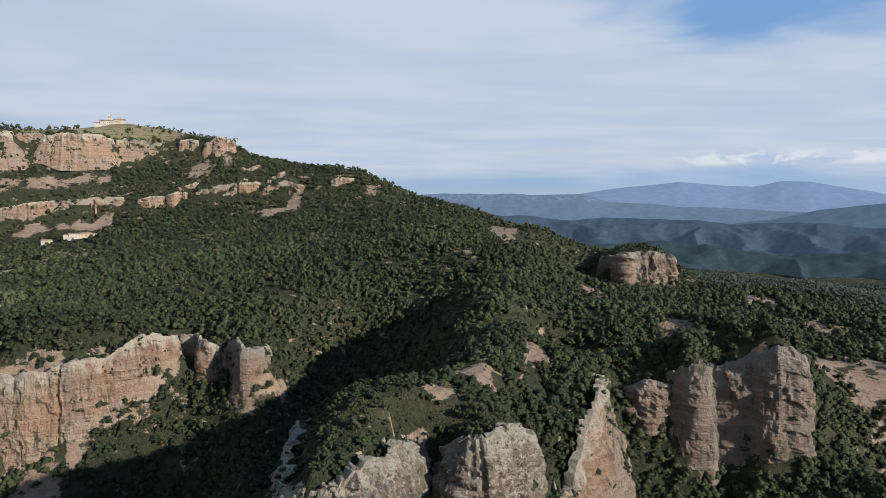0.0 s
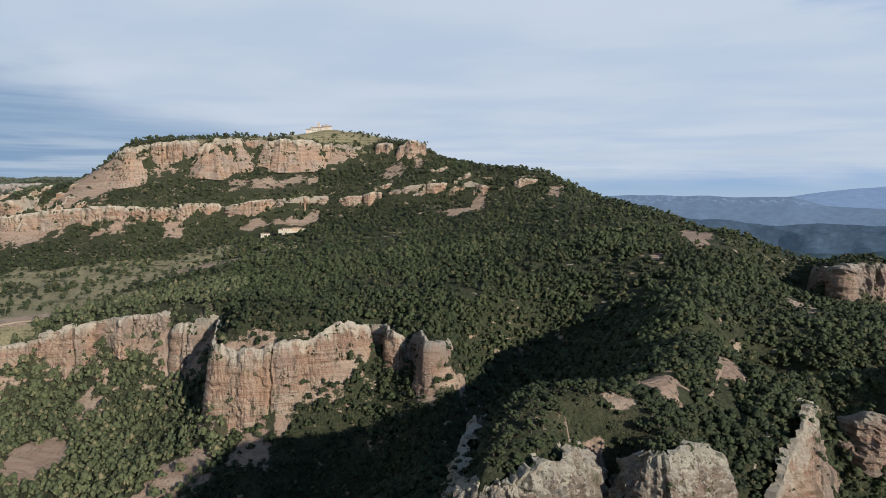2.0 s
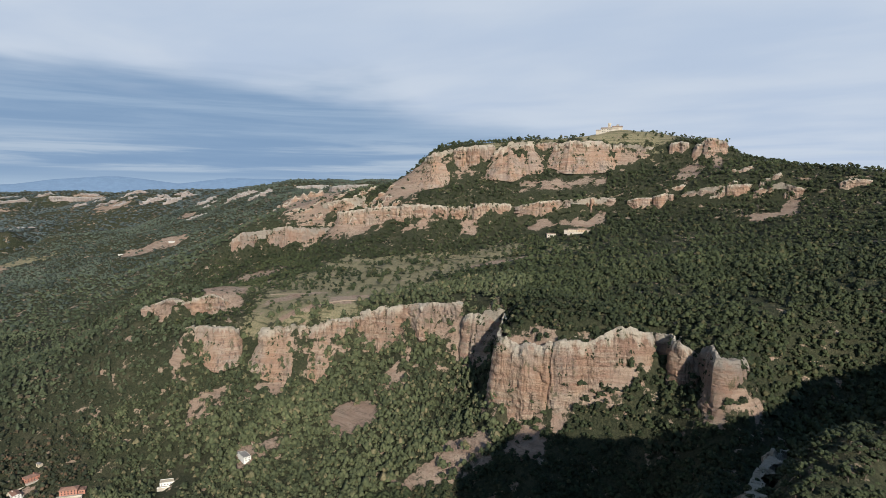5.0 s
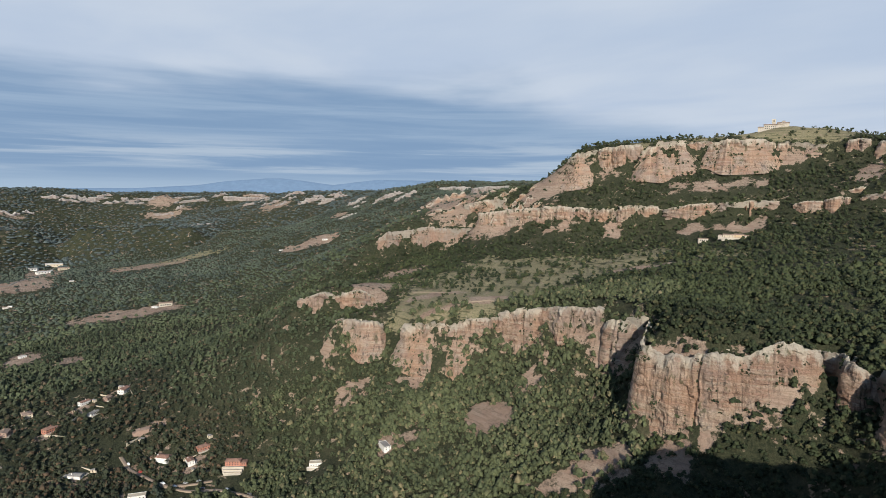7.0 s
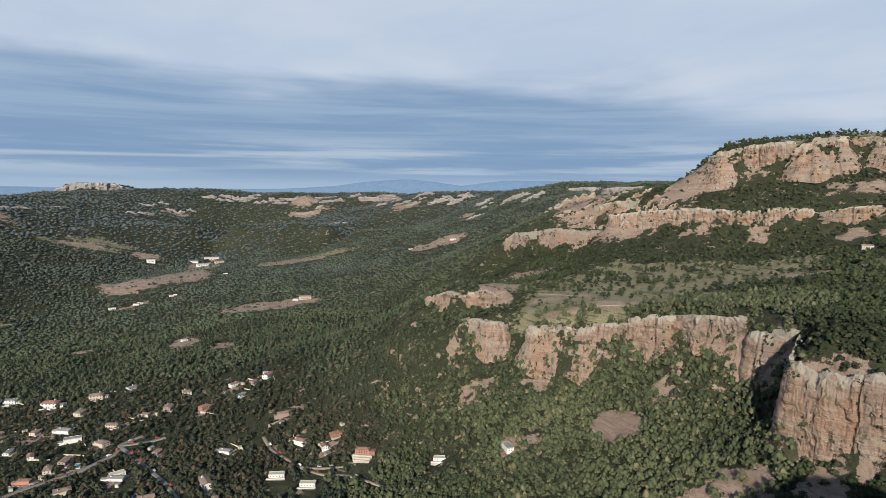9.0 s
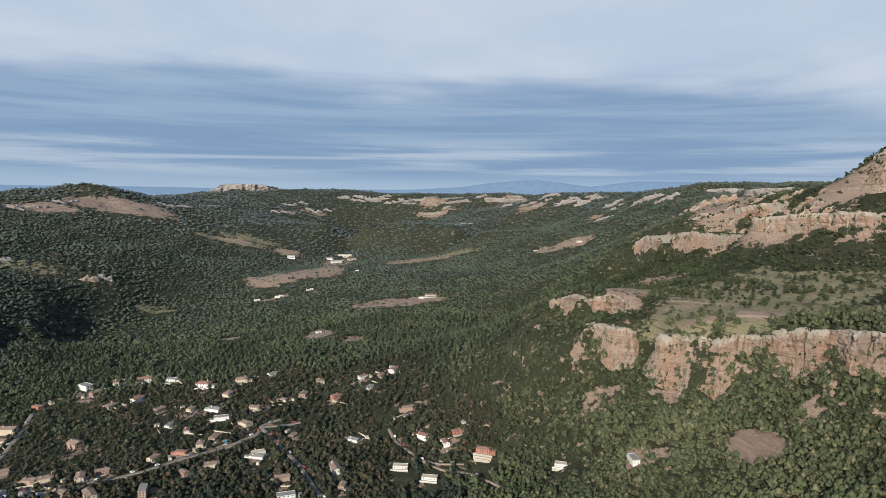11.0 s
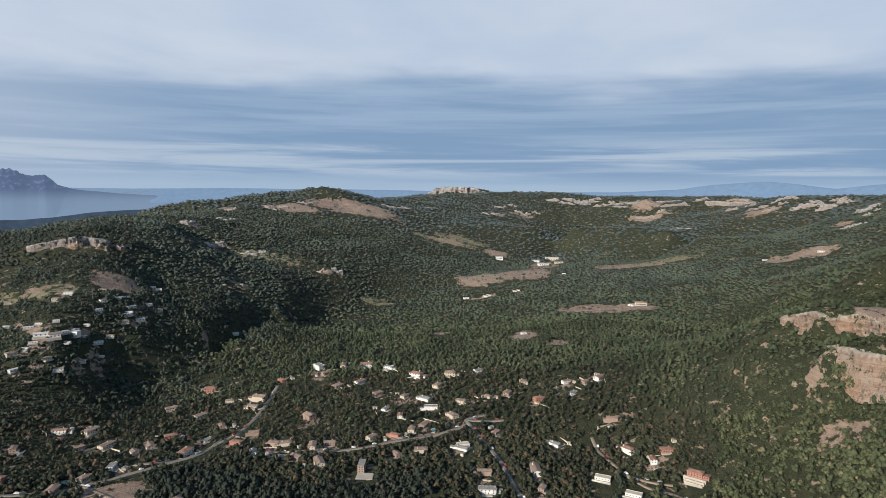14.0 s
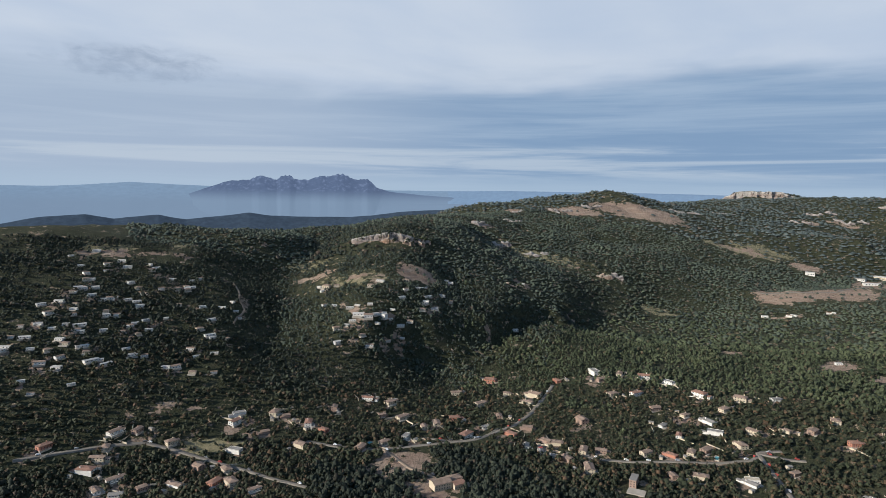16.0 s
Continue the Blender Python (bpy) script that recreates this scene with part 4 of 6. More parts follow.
    if far > 1400:
        return
    # trees lean over the brow, shrubs root in the joints and on the ledges
    g = np.random.default_rng(seed)
    big_tree = 1.0 if far < 700 else 1.5
    for j in np.nonzero(g.uniform(0, 1, len(s)) < step / (1.4 if far < 350 else 3.2 if far < 700 else 3.0) / big_tree * (hash_noise(s / 17, o, seed + 40) > -0.25))[0]:
        out = g.uniform(-5.0, 1.2) if 350 < far < 700 else g.uniform(-8.0, 1.5) if far < 350 else g.uniform(-5.0, 3.0)
        LEDGES.append((q[j, 0] + way[j, 0] * out, q[j, 1] + way[j, 1] * out, zt[j] + g.uniform(-0.8, 0.9), big_tree * (g.uniform(1.2, 3.2) if far < 350 else g.uniform(2.6, 6.4))))
    held = joint + 0.5 * (np.abs(np.gradient(push, axis=0)) > 0.35) + 0.6 * hash_noise(s[None] / 12 + 0 * u, z / 10, seed + 41)
    i, j = np.nonzero((held > 0.85) & (u > 0.06))
    n = int(min(len(i), (s[-1] * tall) / (36 if far < 700 else 48)))
    for e in g.permutation(len(i))[:n]:
        LEDGES.append((x[i[e], j[e]], y[i[e], j[e]], z[i[e], j[e]], big_tree * (0.8 + 3.2 * g.uniform(0, 1) ** 2.2)))


for n, (label, stone, spots, grain) in enumerate(CLIFFS):
    cliff(label, stone, spots, n + 1, **grain)


# ---------------------------------------------------------------- clearings kept free of trees
CLEAR = []   # (x, y, radius) of houses, roads, yards and rock walls
for wx, wy, tall, r, fx, fy in WALLS:
    wide = 1.8 if r < 350 else 4.0 if r < 700 else 6.0
    if r > 1500:
        CLEAR.append((wx + fx * 34, wy + fy * 34, 30))
    elif hash_noise(np.array([wx / 14]), np.array([wy / 14]), 5)[0] > -0.15:
        CLEAR.append((wx + fx * 4, wy + fy * 4, wide))


def clear_of(x, y):
    """1 where nothing stands, 0 on houses and roads."""
    free = np.ones(len(x))
    if not CLEAR:
        return free
    spots = np.array(CLEAR)
    for i in range(0, len(x), 20000):
        s = slice(i, i + 20000)
        d = np.hypot(x[s, None] - spots[None, :, 0], y[s, None] - spots[None, :, 1]) - spots[None, :, 2]
        free[s] = np.where(d.min(1) < 0, 0.0, 1.0)
    return free


for turn, r, wide in ((0.8, 222, 4), (-1.2, 234, 4.5), (-2.6, 238, 6), (-3.6, 246, 6), (-5.2, 252, 5), (-3.2, 258, 4), (-1.6, 268, 3), (-8.6, 276, 5), (-9.4, 286, 5), (-8.4, 296, 4), (-8.0, 312, 4), (-8.9, 268, 5)):
    CLEAR.append((*(float(v) for v in polar(turn, r)), wide))

# Small rock bands on the far slopes: turns of both ends, metres away, height
OUTCROPS = [
    (88.1, 85.3, 2937, 9.6), (86.2, 83.4, 2987, 11.7), (82.7, 80.0, 2937, 9.6), (78.5, 74.5, 2867, 11.2), (74.5, 71.4, 2854, 11.2),
    (71.4, 67.8, 2530, 11.6), (67.8, 64.7, 2394, 12.5), (87.0, 84.2, 2930, 9.6), (83.9, 82.2, 2923, 9.6), (82.2, 80.2, 2902, 7.6),
    (73.1, 70.8, 2598, 10.2), (68.2, 66.5, 2399, 11.0), (66.5, 64.1, 2342, 12.3), (64.1, 62.5, 1989, 6.5), (70.4, 68.6, 2476, 6.5),
    (64.8, 63.2, 1776, 7.0), (63.7, 62.5, 1923, 6.3), (61.6, 60.3, 1868, 11.0), (60.3, 59.2, 1873, 9.8), (59.2, 57.9, 1755, 10.3),
    (77.2, 75.8, 2337, 4.6), (80.2, 78.0, 2772, 7.3), (117.0, 115.9, 1965, 5.1), (113.4, 111.5, 2022, 6.6), (110.6, 109.1, 2112, 4.1),
    (103.2, 100.7, 2331, 6.1), (99.7, 98.1, 2524, 5.0), (117.4, 116.1, 1780, 8.1), (120.2, 119.3, 1621, 8.5), (128.5, 126.7, 1220, 10.4),
    (126.7, 125.0, 1211, 9.5), (118.3, 117.0, 1537, 4.0), (115.3, 113.5, 1530, 4.0), (108.8, 106.8, 1490, 3.9), (117.2, 115.2, 1194, 3.9),
    (92.9, 90.9, 2779, 5.5), (94.0, 92.4, 2579, 6.7), (90.9, 88.8, 2752, 5.4), (61.1, 59.5, 1877, 12.3), (59.6, 57.8, 1767, 6.9),
    (56.5, 53.5, 1461, 14.3), (52.1, 50.6, 1182, 5.4), (50.6, 48.8, 1143, 8.2), (48.8, 46.9, 1089, 5.7), (51.1, 48.7, 1056, 9.7),
    (49.2, 47.3, 1038, 8.8), (51.0, 49.4, 1031, 8.8), (54.7, 53.5, 1149, 6.8), (57.0, 55.5, 1185, 3.1), (64.7, 63.6, 1780, 7.0),
    (66.5, 64.7, 2348, 15.4), (63.6, 62.6, 1993, 7.8), (58.0, 56.5, 1475, 3.9), (48.7, 46.4, 1016, 5.3), (55.5, 53.0, 1188, 4.7),
    (17.6, 16.3, 952, 4.4), (15.7, 14.4, 914, 4.8), (18.8, 17.5, 912, 4.2), (13.8, 13.0, 892, 5.2), (22.4, 20.6, 950, 3.1),
]


def outcrop(turn0, turn1, r, rise, seed):
    """A low rock band across a slope, standing on the ground along its whole length."""
    g = random.Random(seed)
    n = 9
    spots = []
    for k in range(n):
        a = turn0 + (turn1 - turn0) * k / (n - 1)
        q = r * (1 + g.uniform(-0.004, 0.004)) + 0.1 * rise * g.uniform(-1, 1)
        z = float(height(*(np.array([v]) for v in polar(a, q)))[0])
        low = float(height(*(np.array([v]) for v in polar(a, q - 8)))[0])
        full = 0.1 if k in (0, n - 1) else g.uniform(0.25, 1.1)
        spots.append((a, q, z + rise * full, min(z, low) - 2))
        x, y = polar(a, q - 6 - rise * 0.5)
        CLEAR.append((float(x), float(y), 3 + rise * 0.35))
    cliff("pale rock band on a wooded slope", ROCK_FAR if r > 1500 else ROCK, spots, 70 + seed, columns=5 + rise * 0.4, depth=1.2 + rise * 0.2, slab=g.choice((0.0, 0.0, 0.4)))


for n, (turn0, turn1, r, rise) in enumerate(OUTCROPS):
    cut = turn0 + (turn1 - turn0) * (0.35 + 0.3 * (n * 0.618 % 1))
    outcrop(turn0, cut, r, rise, 2 * n)
    outcrop(cut - 0.12 * (turn0 - turn1), turn1, r * 1.012, rise * 0.8, 2 * n + 1)


# ---------------------------------------------------------------- distance
def far_material(name, colour, spread, mist=None, near=False, crag=None):
    m, t, b = surface(name, 1.0, 0.0)
    p = place_of(t)
    n = noise_tex(t, mapped(t, p, (1, 1, 1.8)), 0.022, 7, 0.72)
    z = t.nodes.new("ShaderNodeSeparateXYZ")
    link(t, p, z.inputs[0])
    c = mix_colour(t, ramp(t, n, 0.35, 0.68), tuple(v * (1 - spread) for v in colour), tuple(min(1, v * (1 + spread)) for v in colour))
    if crag:
        # bare upright faces of pale rock below the crest
        band = math_node(t, "MULTIPLY", ramp(t, z.outputs[2], crag[0] - 25, crag[0] + 10), math_node(t, "SUBTRACT", 1.0, ramp(t, z.outputs[2], crag[1], crag[1] + 40)))
        face = ramp(t, noise_tex(t, mapped(t, p, (1, 1, 0.3)), 0.03, 6, 0.7), 0.50, 0.64)
        c = mix_colour(t, math_node(t, "MULTIPLY", band, math_node(t, "MULTIPLY", face, 0.6)), c, tuple(min(1, v * 1.5 + 0.05) for v in colour))
    # Haze is painted into the colour towards the foot of the range.
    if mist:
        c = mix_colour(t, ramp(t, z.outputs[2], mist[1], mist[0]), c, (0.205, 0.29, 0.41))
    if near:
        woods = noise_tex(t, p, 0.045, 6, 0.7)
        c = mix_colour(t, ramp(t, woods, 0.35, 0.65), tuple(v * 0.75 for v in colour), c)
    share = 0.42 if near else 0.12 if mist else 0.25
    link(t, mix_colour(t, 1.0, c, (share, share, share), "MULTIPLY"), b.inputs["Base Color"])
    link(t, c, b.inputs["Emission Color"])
    # The hills give off light in place of the glow of hazy air.
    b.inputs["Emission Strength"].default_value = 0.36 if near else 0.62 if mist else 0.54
    return m


def far_range(label, colour, r, crest, fold=20, relief=0.5, teeth=0.0, mist=None, crag=None):
    """A distant range: a folded hillside under a crest given by turn and rise in degrees."""
    crest = np.array(crest)
    fine = r < 3500 or teeth > 0
    a = np.arange(crest[0, 0], crest[-1, 0], 0.11 if fine else 0.22)
    up = np.interp(a, crest[:, 0], crest[:, 1])
    s = a * r * 0.01745
    z = EYE[2] + r * np.tan(np.radians(up)) + fold * 0.35 * fractal(s / 160, s * 0, 4, int(r))
    spikes = 0 * a
    if teeth:
        high = np.clip((z - EYE[2] - 10) / 40, 0, 1)
        spikes = teeth * high * (np.abs(hash_noise(s / 34, s * 0, 3)) - 0.25 + 0.6 * np.abs(hash_noise(s / 13, s * 0, 4)))
    rows = 30 if fine else 14
    v = np.linspace(0, 1, rows)[:, None]
    foot = min(0.0, z.min() - 150)
    rr = r - (r * 0.16) * v + 0 * a[None]
    x, y = polar(a[None] + 0 * v, rr)
    ridge = 1 - np.abs(fractal(s[None] / 260 + 0.5 * v, v * 2.2 + 0 * a, 3, int(r) + 9)) * 1.9
    h = z[None] + (foot - z)[None] * v ** 0.9 + relief * fold * 2.2 * ridge * np.sin(v * math.pi) ** 0.7 - relief * fold * 1.2 * np.sin(v * math.pi) + spikes[None] * np.exp(-v * 16)
    back = [np.stack([*polar(a, r + out), fall], -1)[None] for out, fall in ((190, 0 * a + foot), (150, z - 12))]
    verts = np.vstack([*back, np.stack([x, y, h], -1)])
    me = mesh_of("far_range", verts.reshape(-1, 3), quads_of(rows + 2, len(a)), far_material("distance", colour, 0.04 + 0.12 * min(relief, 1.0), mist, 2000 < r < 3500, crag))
    tagged(new("backdrop", me), label, "mountains", kind="structure")


# Each range's blue tone is distance haze put into its colour.
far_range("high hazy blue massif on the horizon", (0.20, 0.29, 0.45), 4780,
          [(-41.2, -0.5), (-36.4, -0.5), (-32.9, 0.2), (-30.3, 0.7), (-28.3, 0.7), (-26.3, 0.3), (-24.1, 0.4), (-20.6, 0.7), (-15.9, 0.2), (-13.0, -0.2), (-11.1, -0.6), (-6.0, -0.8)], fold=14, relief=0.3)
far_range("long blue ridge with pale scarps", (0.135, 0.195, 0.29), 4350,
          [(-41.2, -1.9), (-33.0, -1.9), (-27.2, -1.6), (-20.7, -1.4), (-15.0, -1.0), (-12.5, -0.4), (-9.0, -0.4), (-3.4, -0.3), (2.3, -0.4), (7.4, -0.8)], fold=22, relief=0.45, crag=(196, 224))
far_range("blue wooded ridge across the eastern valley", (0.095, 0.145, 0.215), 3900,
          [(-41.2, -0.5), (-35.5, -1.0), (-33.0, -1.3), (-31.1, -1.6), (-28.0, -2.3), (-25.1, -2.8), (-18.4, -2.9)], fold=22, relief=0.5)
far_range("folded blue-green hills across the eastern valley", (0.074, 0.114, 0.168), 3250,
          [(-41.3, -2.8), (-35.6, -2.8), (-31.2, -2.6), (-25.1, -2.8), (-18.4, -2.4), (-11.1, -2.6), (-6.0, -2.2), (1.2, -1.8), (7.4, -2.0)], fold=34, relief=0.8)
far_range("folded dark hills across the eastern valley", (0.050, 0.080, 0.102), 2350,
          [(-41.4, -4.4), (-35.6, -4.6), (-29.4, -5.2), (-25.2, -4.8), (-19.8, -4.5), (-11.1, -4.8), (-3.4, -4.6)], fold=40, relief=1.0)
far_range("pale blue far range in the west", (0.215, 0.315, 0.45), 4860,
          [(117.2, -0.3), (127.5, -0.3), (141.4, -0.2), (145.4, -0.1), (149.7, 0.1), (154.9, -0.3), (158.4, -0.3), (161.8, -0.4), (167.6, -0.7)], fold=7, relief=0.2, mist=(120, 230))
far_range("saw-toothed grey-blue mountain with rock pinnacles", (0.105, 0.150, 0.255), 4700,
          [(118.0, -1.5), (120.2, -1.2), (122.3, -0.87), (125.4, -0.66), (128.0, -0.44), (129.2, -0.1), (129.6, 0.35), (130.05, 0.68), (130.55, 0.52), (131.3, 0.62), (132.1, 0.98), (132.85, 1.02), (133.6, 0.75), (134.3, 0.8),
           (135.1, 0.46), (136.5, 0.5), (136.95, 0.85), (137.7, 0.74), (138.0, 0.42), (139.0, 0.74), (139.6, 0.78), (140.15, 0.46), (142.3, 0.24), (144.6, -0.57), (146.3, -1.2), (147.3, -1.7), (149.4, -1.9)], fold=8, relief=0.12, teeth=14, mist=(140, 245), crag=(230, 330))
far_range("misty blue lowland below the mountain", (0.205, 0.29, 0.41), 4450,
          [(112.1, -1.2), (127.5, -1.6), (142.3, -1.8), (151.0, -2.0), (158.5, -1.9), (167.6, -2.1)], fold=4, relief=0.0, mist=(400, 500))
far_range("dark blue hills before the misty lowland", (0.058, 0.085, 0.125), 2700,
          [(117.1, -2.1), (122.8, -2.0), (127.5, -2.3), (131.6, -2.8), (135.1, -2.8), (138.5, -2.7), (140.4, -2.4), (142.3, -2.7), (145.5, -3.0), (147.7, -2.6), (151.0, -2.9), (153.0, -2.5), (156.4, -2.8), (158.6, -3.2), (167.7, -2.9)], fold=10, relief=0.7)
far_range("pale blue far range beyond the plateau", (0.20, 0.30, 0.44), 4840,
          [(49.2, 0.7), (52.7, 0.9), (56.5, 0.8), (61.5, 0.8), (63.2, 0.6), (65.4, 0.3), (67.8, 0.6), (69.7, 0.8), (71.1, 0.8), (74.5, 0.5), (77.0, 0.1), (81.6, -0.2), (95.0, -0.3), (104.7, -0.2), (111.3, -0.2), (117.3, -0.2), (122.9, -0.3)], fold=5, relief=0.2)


# ---------------------------------------------------------------- roads
ROADS = [
    ("street", [(111.3, 606), (107.9, 596), (104.8, 599), (101.9, 610), (98.3, 620), (95.4, 640), (94.9, 658)]),
    ("street", [(93.4, 669), (95.2, 658), (94.1, 625), (93.0, 596), (91.7, 566), (90.7, 534), (89.5, 504)]),
    ("street", [(95.0, 656), (92.7, 652), (91.6, 655)]),
    ("street", [(124.5, 640), (122.0, 629), (120.6, 630), (119.4, 637), (117.5, 662), (116.0, 680), (114.6, 722), (113.4, 780), (112.6, 830)]),
    ("lane", [(83.4, 622), (82.8, 599), (81.4, 582), (80.3, 567), (78.2, 561), (76.2, 560)]),
    ("lane", [(80.3, 567), (78.2, 551), (75.9, 546), (73.6, 530), (71.9, 514)]),
    ("street", [(158.6, 661), (155.5, 660), (151.8, 660), (149.1, 657), (147.2, 644), (144.3, 620), (141.3, 589), (138.5, 558), (135.6, 535)]),
    ("street", [(135.6, 631), (132.7, 615), (129.0, 606), (124.8, 618), (120.8, 630)]),
    ("path", [(-0.3, 218), (-1.3, 231), (-1.6, 246), (-1.2, 262)]),
    ("path", [(-1.4, 240), (-2.7, 247), (-5.0, 255), (-7.0, 262)]),
    ("path", [(-7.0, 262), (-7.8, 271), (-8.1, 282), (-7.9, 299), (-7.0, 330)]),
    ("path", [(-8.1, 296), (-9.7, 295), (-10.4, 283)]),
    ("track", [(86.7, 1256), (83.0, 1271), (79.9, 1308)]),
    ("road", [(95.8, 1617), (90.4, 1680), (88.4, 1900), (87.0, 2077)]),
    ("track", [(58.5, 723), (56.1, 701), (53.6, 675)]),
    ("track", [(54.1, 629), (51.5, 626), (49.5, 616), (46.8, 640)]),
    ("lane", [(113.6, 611), (111.3, 606)]),
    ("track", [(141.9, 1046), (141.4, 973), (140.9, 947), (141.8, 896)]),
    ("lane", [(128.6, 612), (126.0, 560), (123.5, 540)]),
]

TARMAC = plain("worn_asphalt", (0.20, 0.176, 0.147), 0.9, 0.3, 0.4)
DIRT = plain("pale_dirt", (0.27, 0.205, 0.15), 0.95, 0.3, 0.3)
TRODDEN = plain("trodden_red_earth", (0.215, 0.155, 0.115), 0.95, 0.35, 0.3)


def road(kind, line):
    wide = {"street": 4.8, "road": 7.0, "lane": 3.6, "track": 2.6, "path": 1.1}[kind]
    p = np.array([(*polar(a, r), 0, 0) for a, r in line], float)
    s, q = along(p, 3.0)
    if kind in ("track", "path"):
        sway = 7 if kind == "track" else 2.5
        q[:, 0] += sway * fractal(s / (6 * sway), s * 0, 2, 71)
        q[:, 1] += sway * fractal(s / (6 * sway), s * 0, 2, 72)
    t = np.gradient(q[:, :2], axis=0)
    t /= np.hypot(*t.T)[:, None]
    side = np.stack([-t[:, 1], t[:, 0]], 1)
    cols = np.array([-0.5, -0.5, -0.17, 0.17, 0.5, 0.5]) * wide
    x, y = q[:, :1] + side[:, :1] * cols, q[:, 1:2] + side[:, 1:2] * cols
    mid = height(x, y).max(1, keepdims=True)
    mid = np.convolve(np.pad(mid[:, 0], 2, "edge"), np.ones(5) / 5, "valid")[:, None]
    z = mid + np.array([-2.5, 0.35, 0.42, 0.42, 0.35, -2.5])
    if kind == "path":
        z = height(x, y) + np.array([-0.3, 0.10, 0.14, 0.14, 0.10, -0.3])
    me = mesh_of("road", np.stack([x, y, z], -1).reshape(-1, 3), quads_of(len(s), 6)[:, ::-1], TARMAC if kind in ("street", "road") else TRODDEN if kind == "path" else DIRT)
    tagged(new("road", me), "narrow grey asphalt village street" if kind in ("street", "road") else "pale dirt track", "road", kind="structure")
    for x0, y0 in q[::2, :2]:
        CLEAR.append((x0, y0, wide * 0.5 + (0.8 if kind == "path" else 1.6)))
        k = 1 - (2.0 if kind == "path" else 5.0) / math.hypot(x0, y0)
        CLEAR.append((x0 * k, y0 * k, wide * 0.5 + (0.2 if kind == "path" else 1.2)))


for kind, line in ROADS:
    road(kind, line)


# ---------------------------------------------------------------- houses
WHITE = plain("white_render", (0.60, 0.58, 0.54), 0.85, 0.2)
CREAM = plain("cream_render", (0.47, 0.40, 0.30), 0.85, 0.2)
OCHRE = plain("ochre_render", (0.43, 0.32, 0.21), 0.85, 0.2)
PINK = plain("faded_red_render", (0.36, 0.165, 0.115), 0.85, 0.25)
BRICK = plain("brown_brick", (0.30, 0.21, 0.165), 0.9, 0.25)
STONE = plain("rubble_stone", (0.43, 0.385, 0.32), 0.92, 0.35)
CONCRETE = plain("pale_paving", (0.38, 0.34, 0.285), 0.9, 0.25)
SHUTTER = plain("dark_shutter", (0.09, 0.07, 0.05), 0.6, 0.3)
TILE_RED = plain("terracotta_tiles", (0.29, 0.165, 0.12), 0.85, 0.4, 1.5)
TILE_BROWN = plain("weathered_brown_tiles", (0.27, 0.195, 0.15), 0.9, 0.4, 1.5)
ROOF_GREY = plain("grey_roofing", (0.24, 0.225, 0.205), 0.85, 0.3, 1.0)
ROOF_PALE = plain("pale_roof_paint", (0.46, 0.44, 0.41), 0.8, 0.2, 1.0)


def glass_material():
    m, t, b = surface("window_glass", 0.08, 0.5)
    b.inputs["Base Color"].default_value = (0.03, 0.035, 0.04, 1)
    return m


GLASS = glass_material()


def part(name, bm, material, parent, label=""):
    me = bpy.data.meshes.new(name)
    bm.to_mesh(me)
    bm.free()
    me.materials.append(material)
    ob = new(name, me)
    ob.parent = parent
    if label:
        tagged(ob, label)
    return ob


def box(x0, y0, z0, x1, y1, z1, bm=None):
    bm = bm or bmesh.new()
    v = [bm.verts.new(c) for c in ((x0, y0, z0), (x1, y0, z0), (x1, y1, z0), (x0, y1, z0), (x0, y0, z1), (x1, y0, z1), (x1, y1, z1), (x0, y1, z1))]
    for f in ((3, 2, 1, 0), (4, 5, 6, 7), (0, 1, 5, 4), (1, 2, 6, 5), (2, 3, 7, 6), (3, 0, 4, 7)):
        bm.faces.new([v[i] for i in f])
    return bm


def gable_body(x0, y0, z0, x1, y1, z1, rise):
    """Walls with two gables; the ridge runs along x."""
    bm = bmesh.new()
    ym = (y0 + y1) / 2
    a = [bm.verts.new(c) for c in ((x0, y0, z0), (x0, y1, z0), (x0, y1, z1), (x0, ym, z1 + rise), (x0, y0, z1))]
    b = [bm.verts.new(c) for c in ((x1, y0, z0), (x1, y1, z0), (x1, y1, z1), (x1, ym, z1 + rise), (x1, y0, z1))]
    bm.faces.new(a)
    bm.faces.new(b[::-1])
    for i in range(5):
        j = (i + 1) % 5
        bm.faces.new((a[i], b[i], b[j], a[j]))
    bmesh.ops.recalc_face_normals(bm, faces=bm.faces)
    return bm


def gable_roof(x0, y0, x1, y1, z, rise, over=0.6, thick=0.28):
    bm = bmesh.new()
    ym, slope = (y0 + y1) / 2, rise / ((y1 - y0) / 2)
    lo = z - over * slope
    rows = []
    for x in (x0 - over, x1 + over):
        rows.append([bm.verts.new(c) for c in ((x, y0 - over, lo), (x, ym, z + rise), (x, y1 + over, lo), (x, y1 + over, lo + thick), (x, ym, z + rise + thick), (x, y0 - over, lo + thick))])
    for i in range(6):
        j = (i + 1) % 6
        bm.faces.new((rows[0][i], rows[0][j], rows[1][j], rows[1][i]))
    bm.faces.new((rows[0][0], rows[0][5], rows[0][4], rows[0][1]))
    bm.faces.new((rows[0][1], rows[0][4], rows[0][3], rows[0][2]))
    bm.faces.new((rows[1][0], rows[1][1], rows[1][4], rows[1][5]))
    bm.faces.new((rows[1][1], rows[1][2], rows[1][3], rows[1][4]))
    bmesh.ops.recalc_face_normals(bm, faces=bm.faces)
    return bm


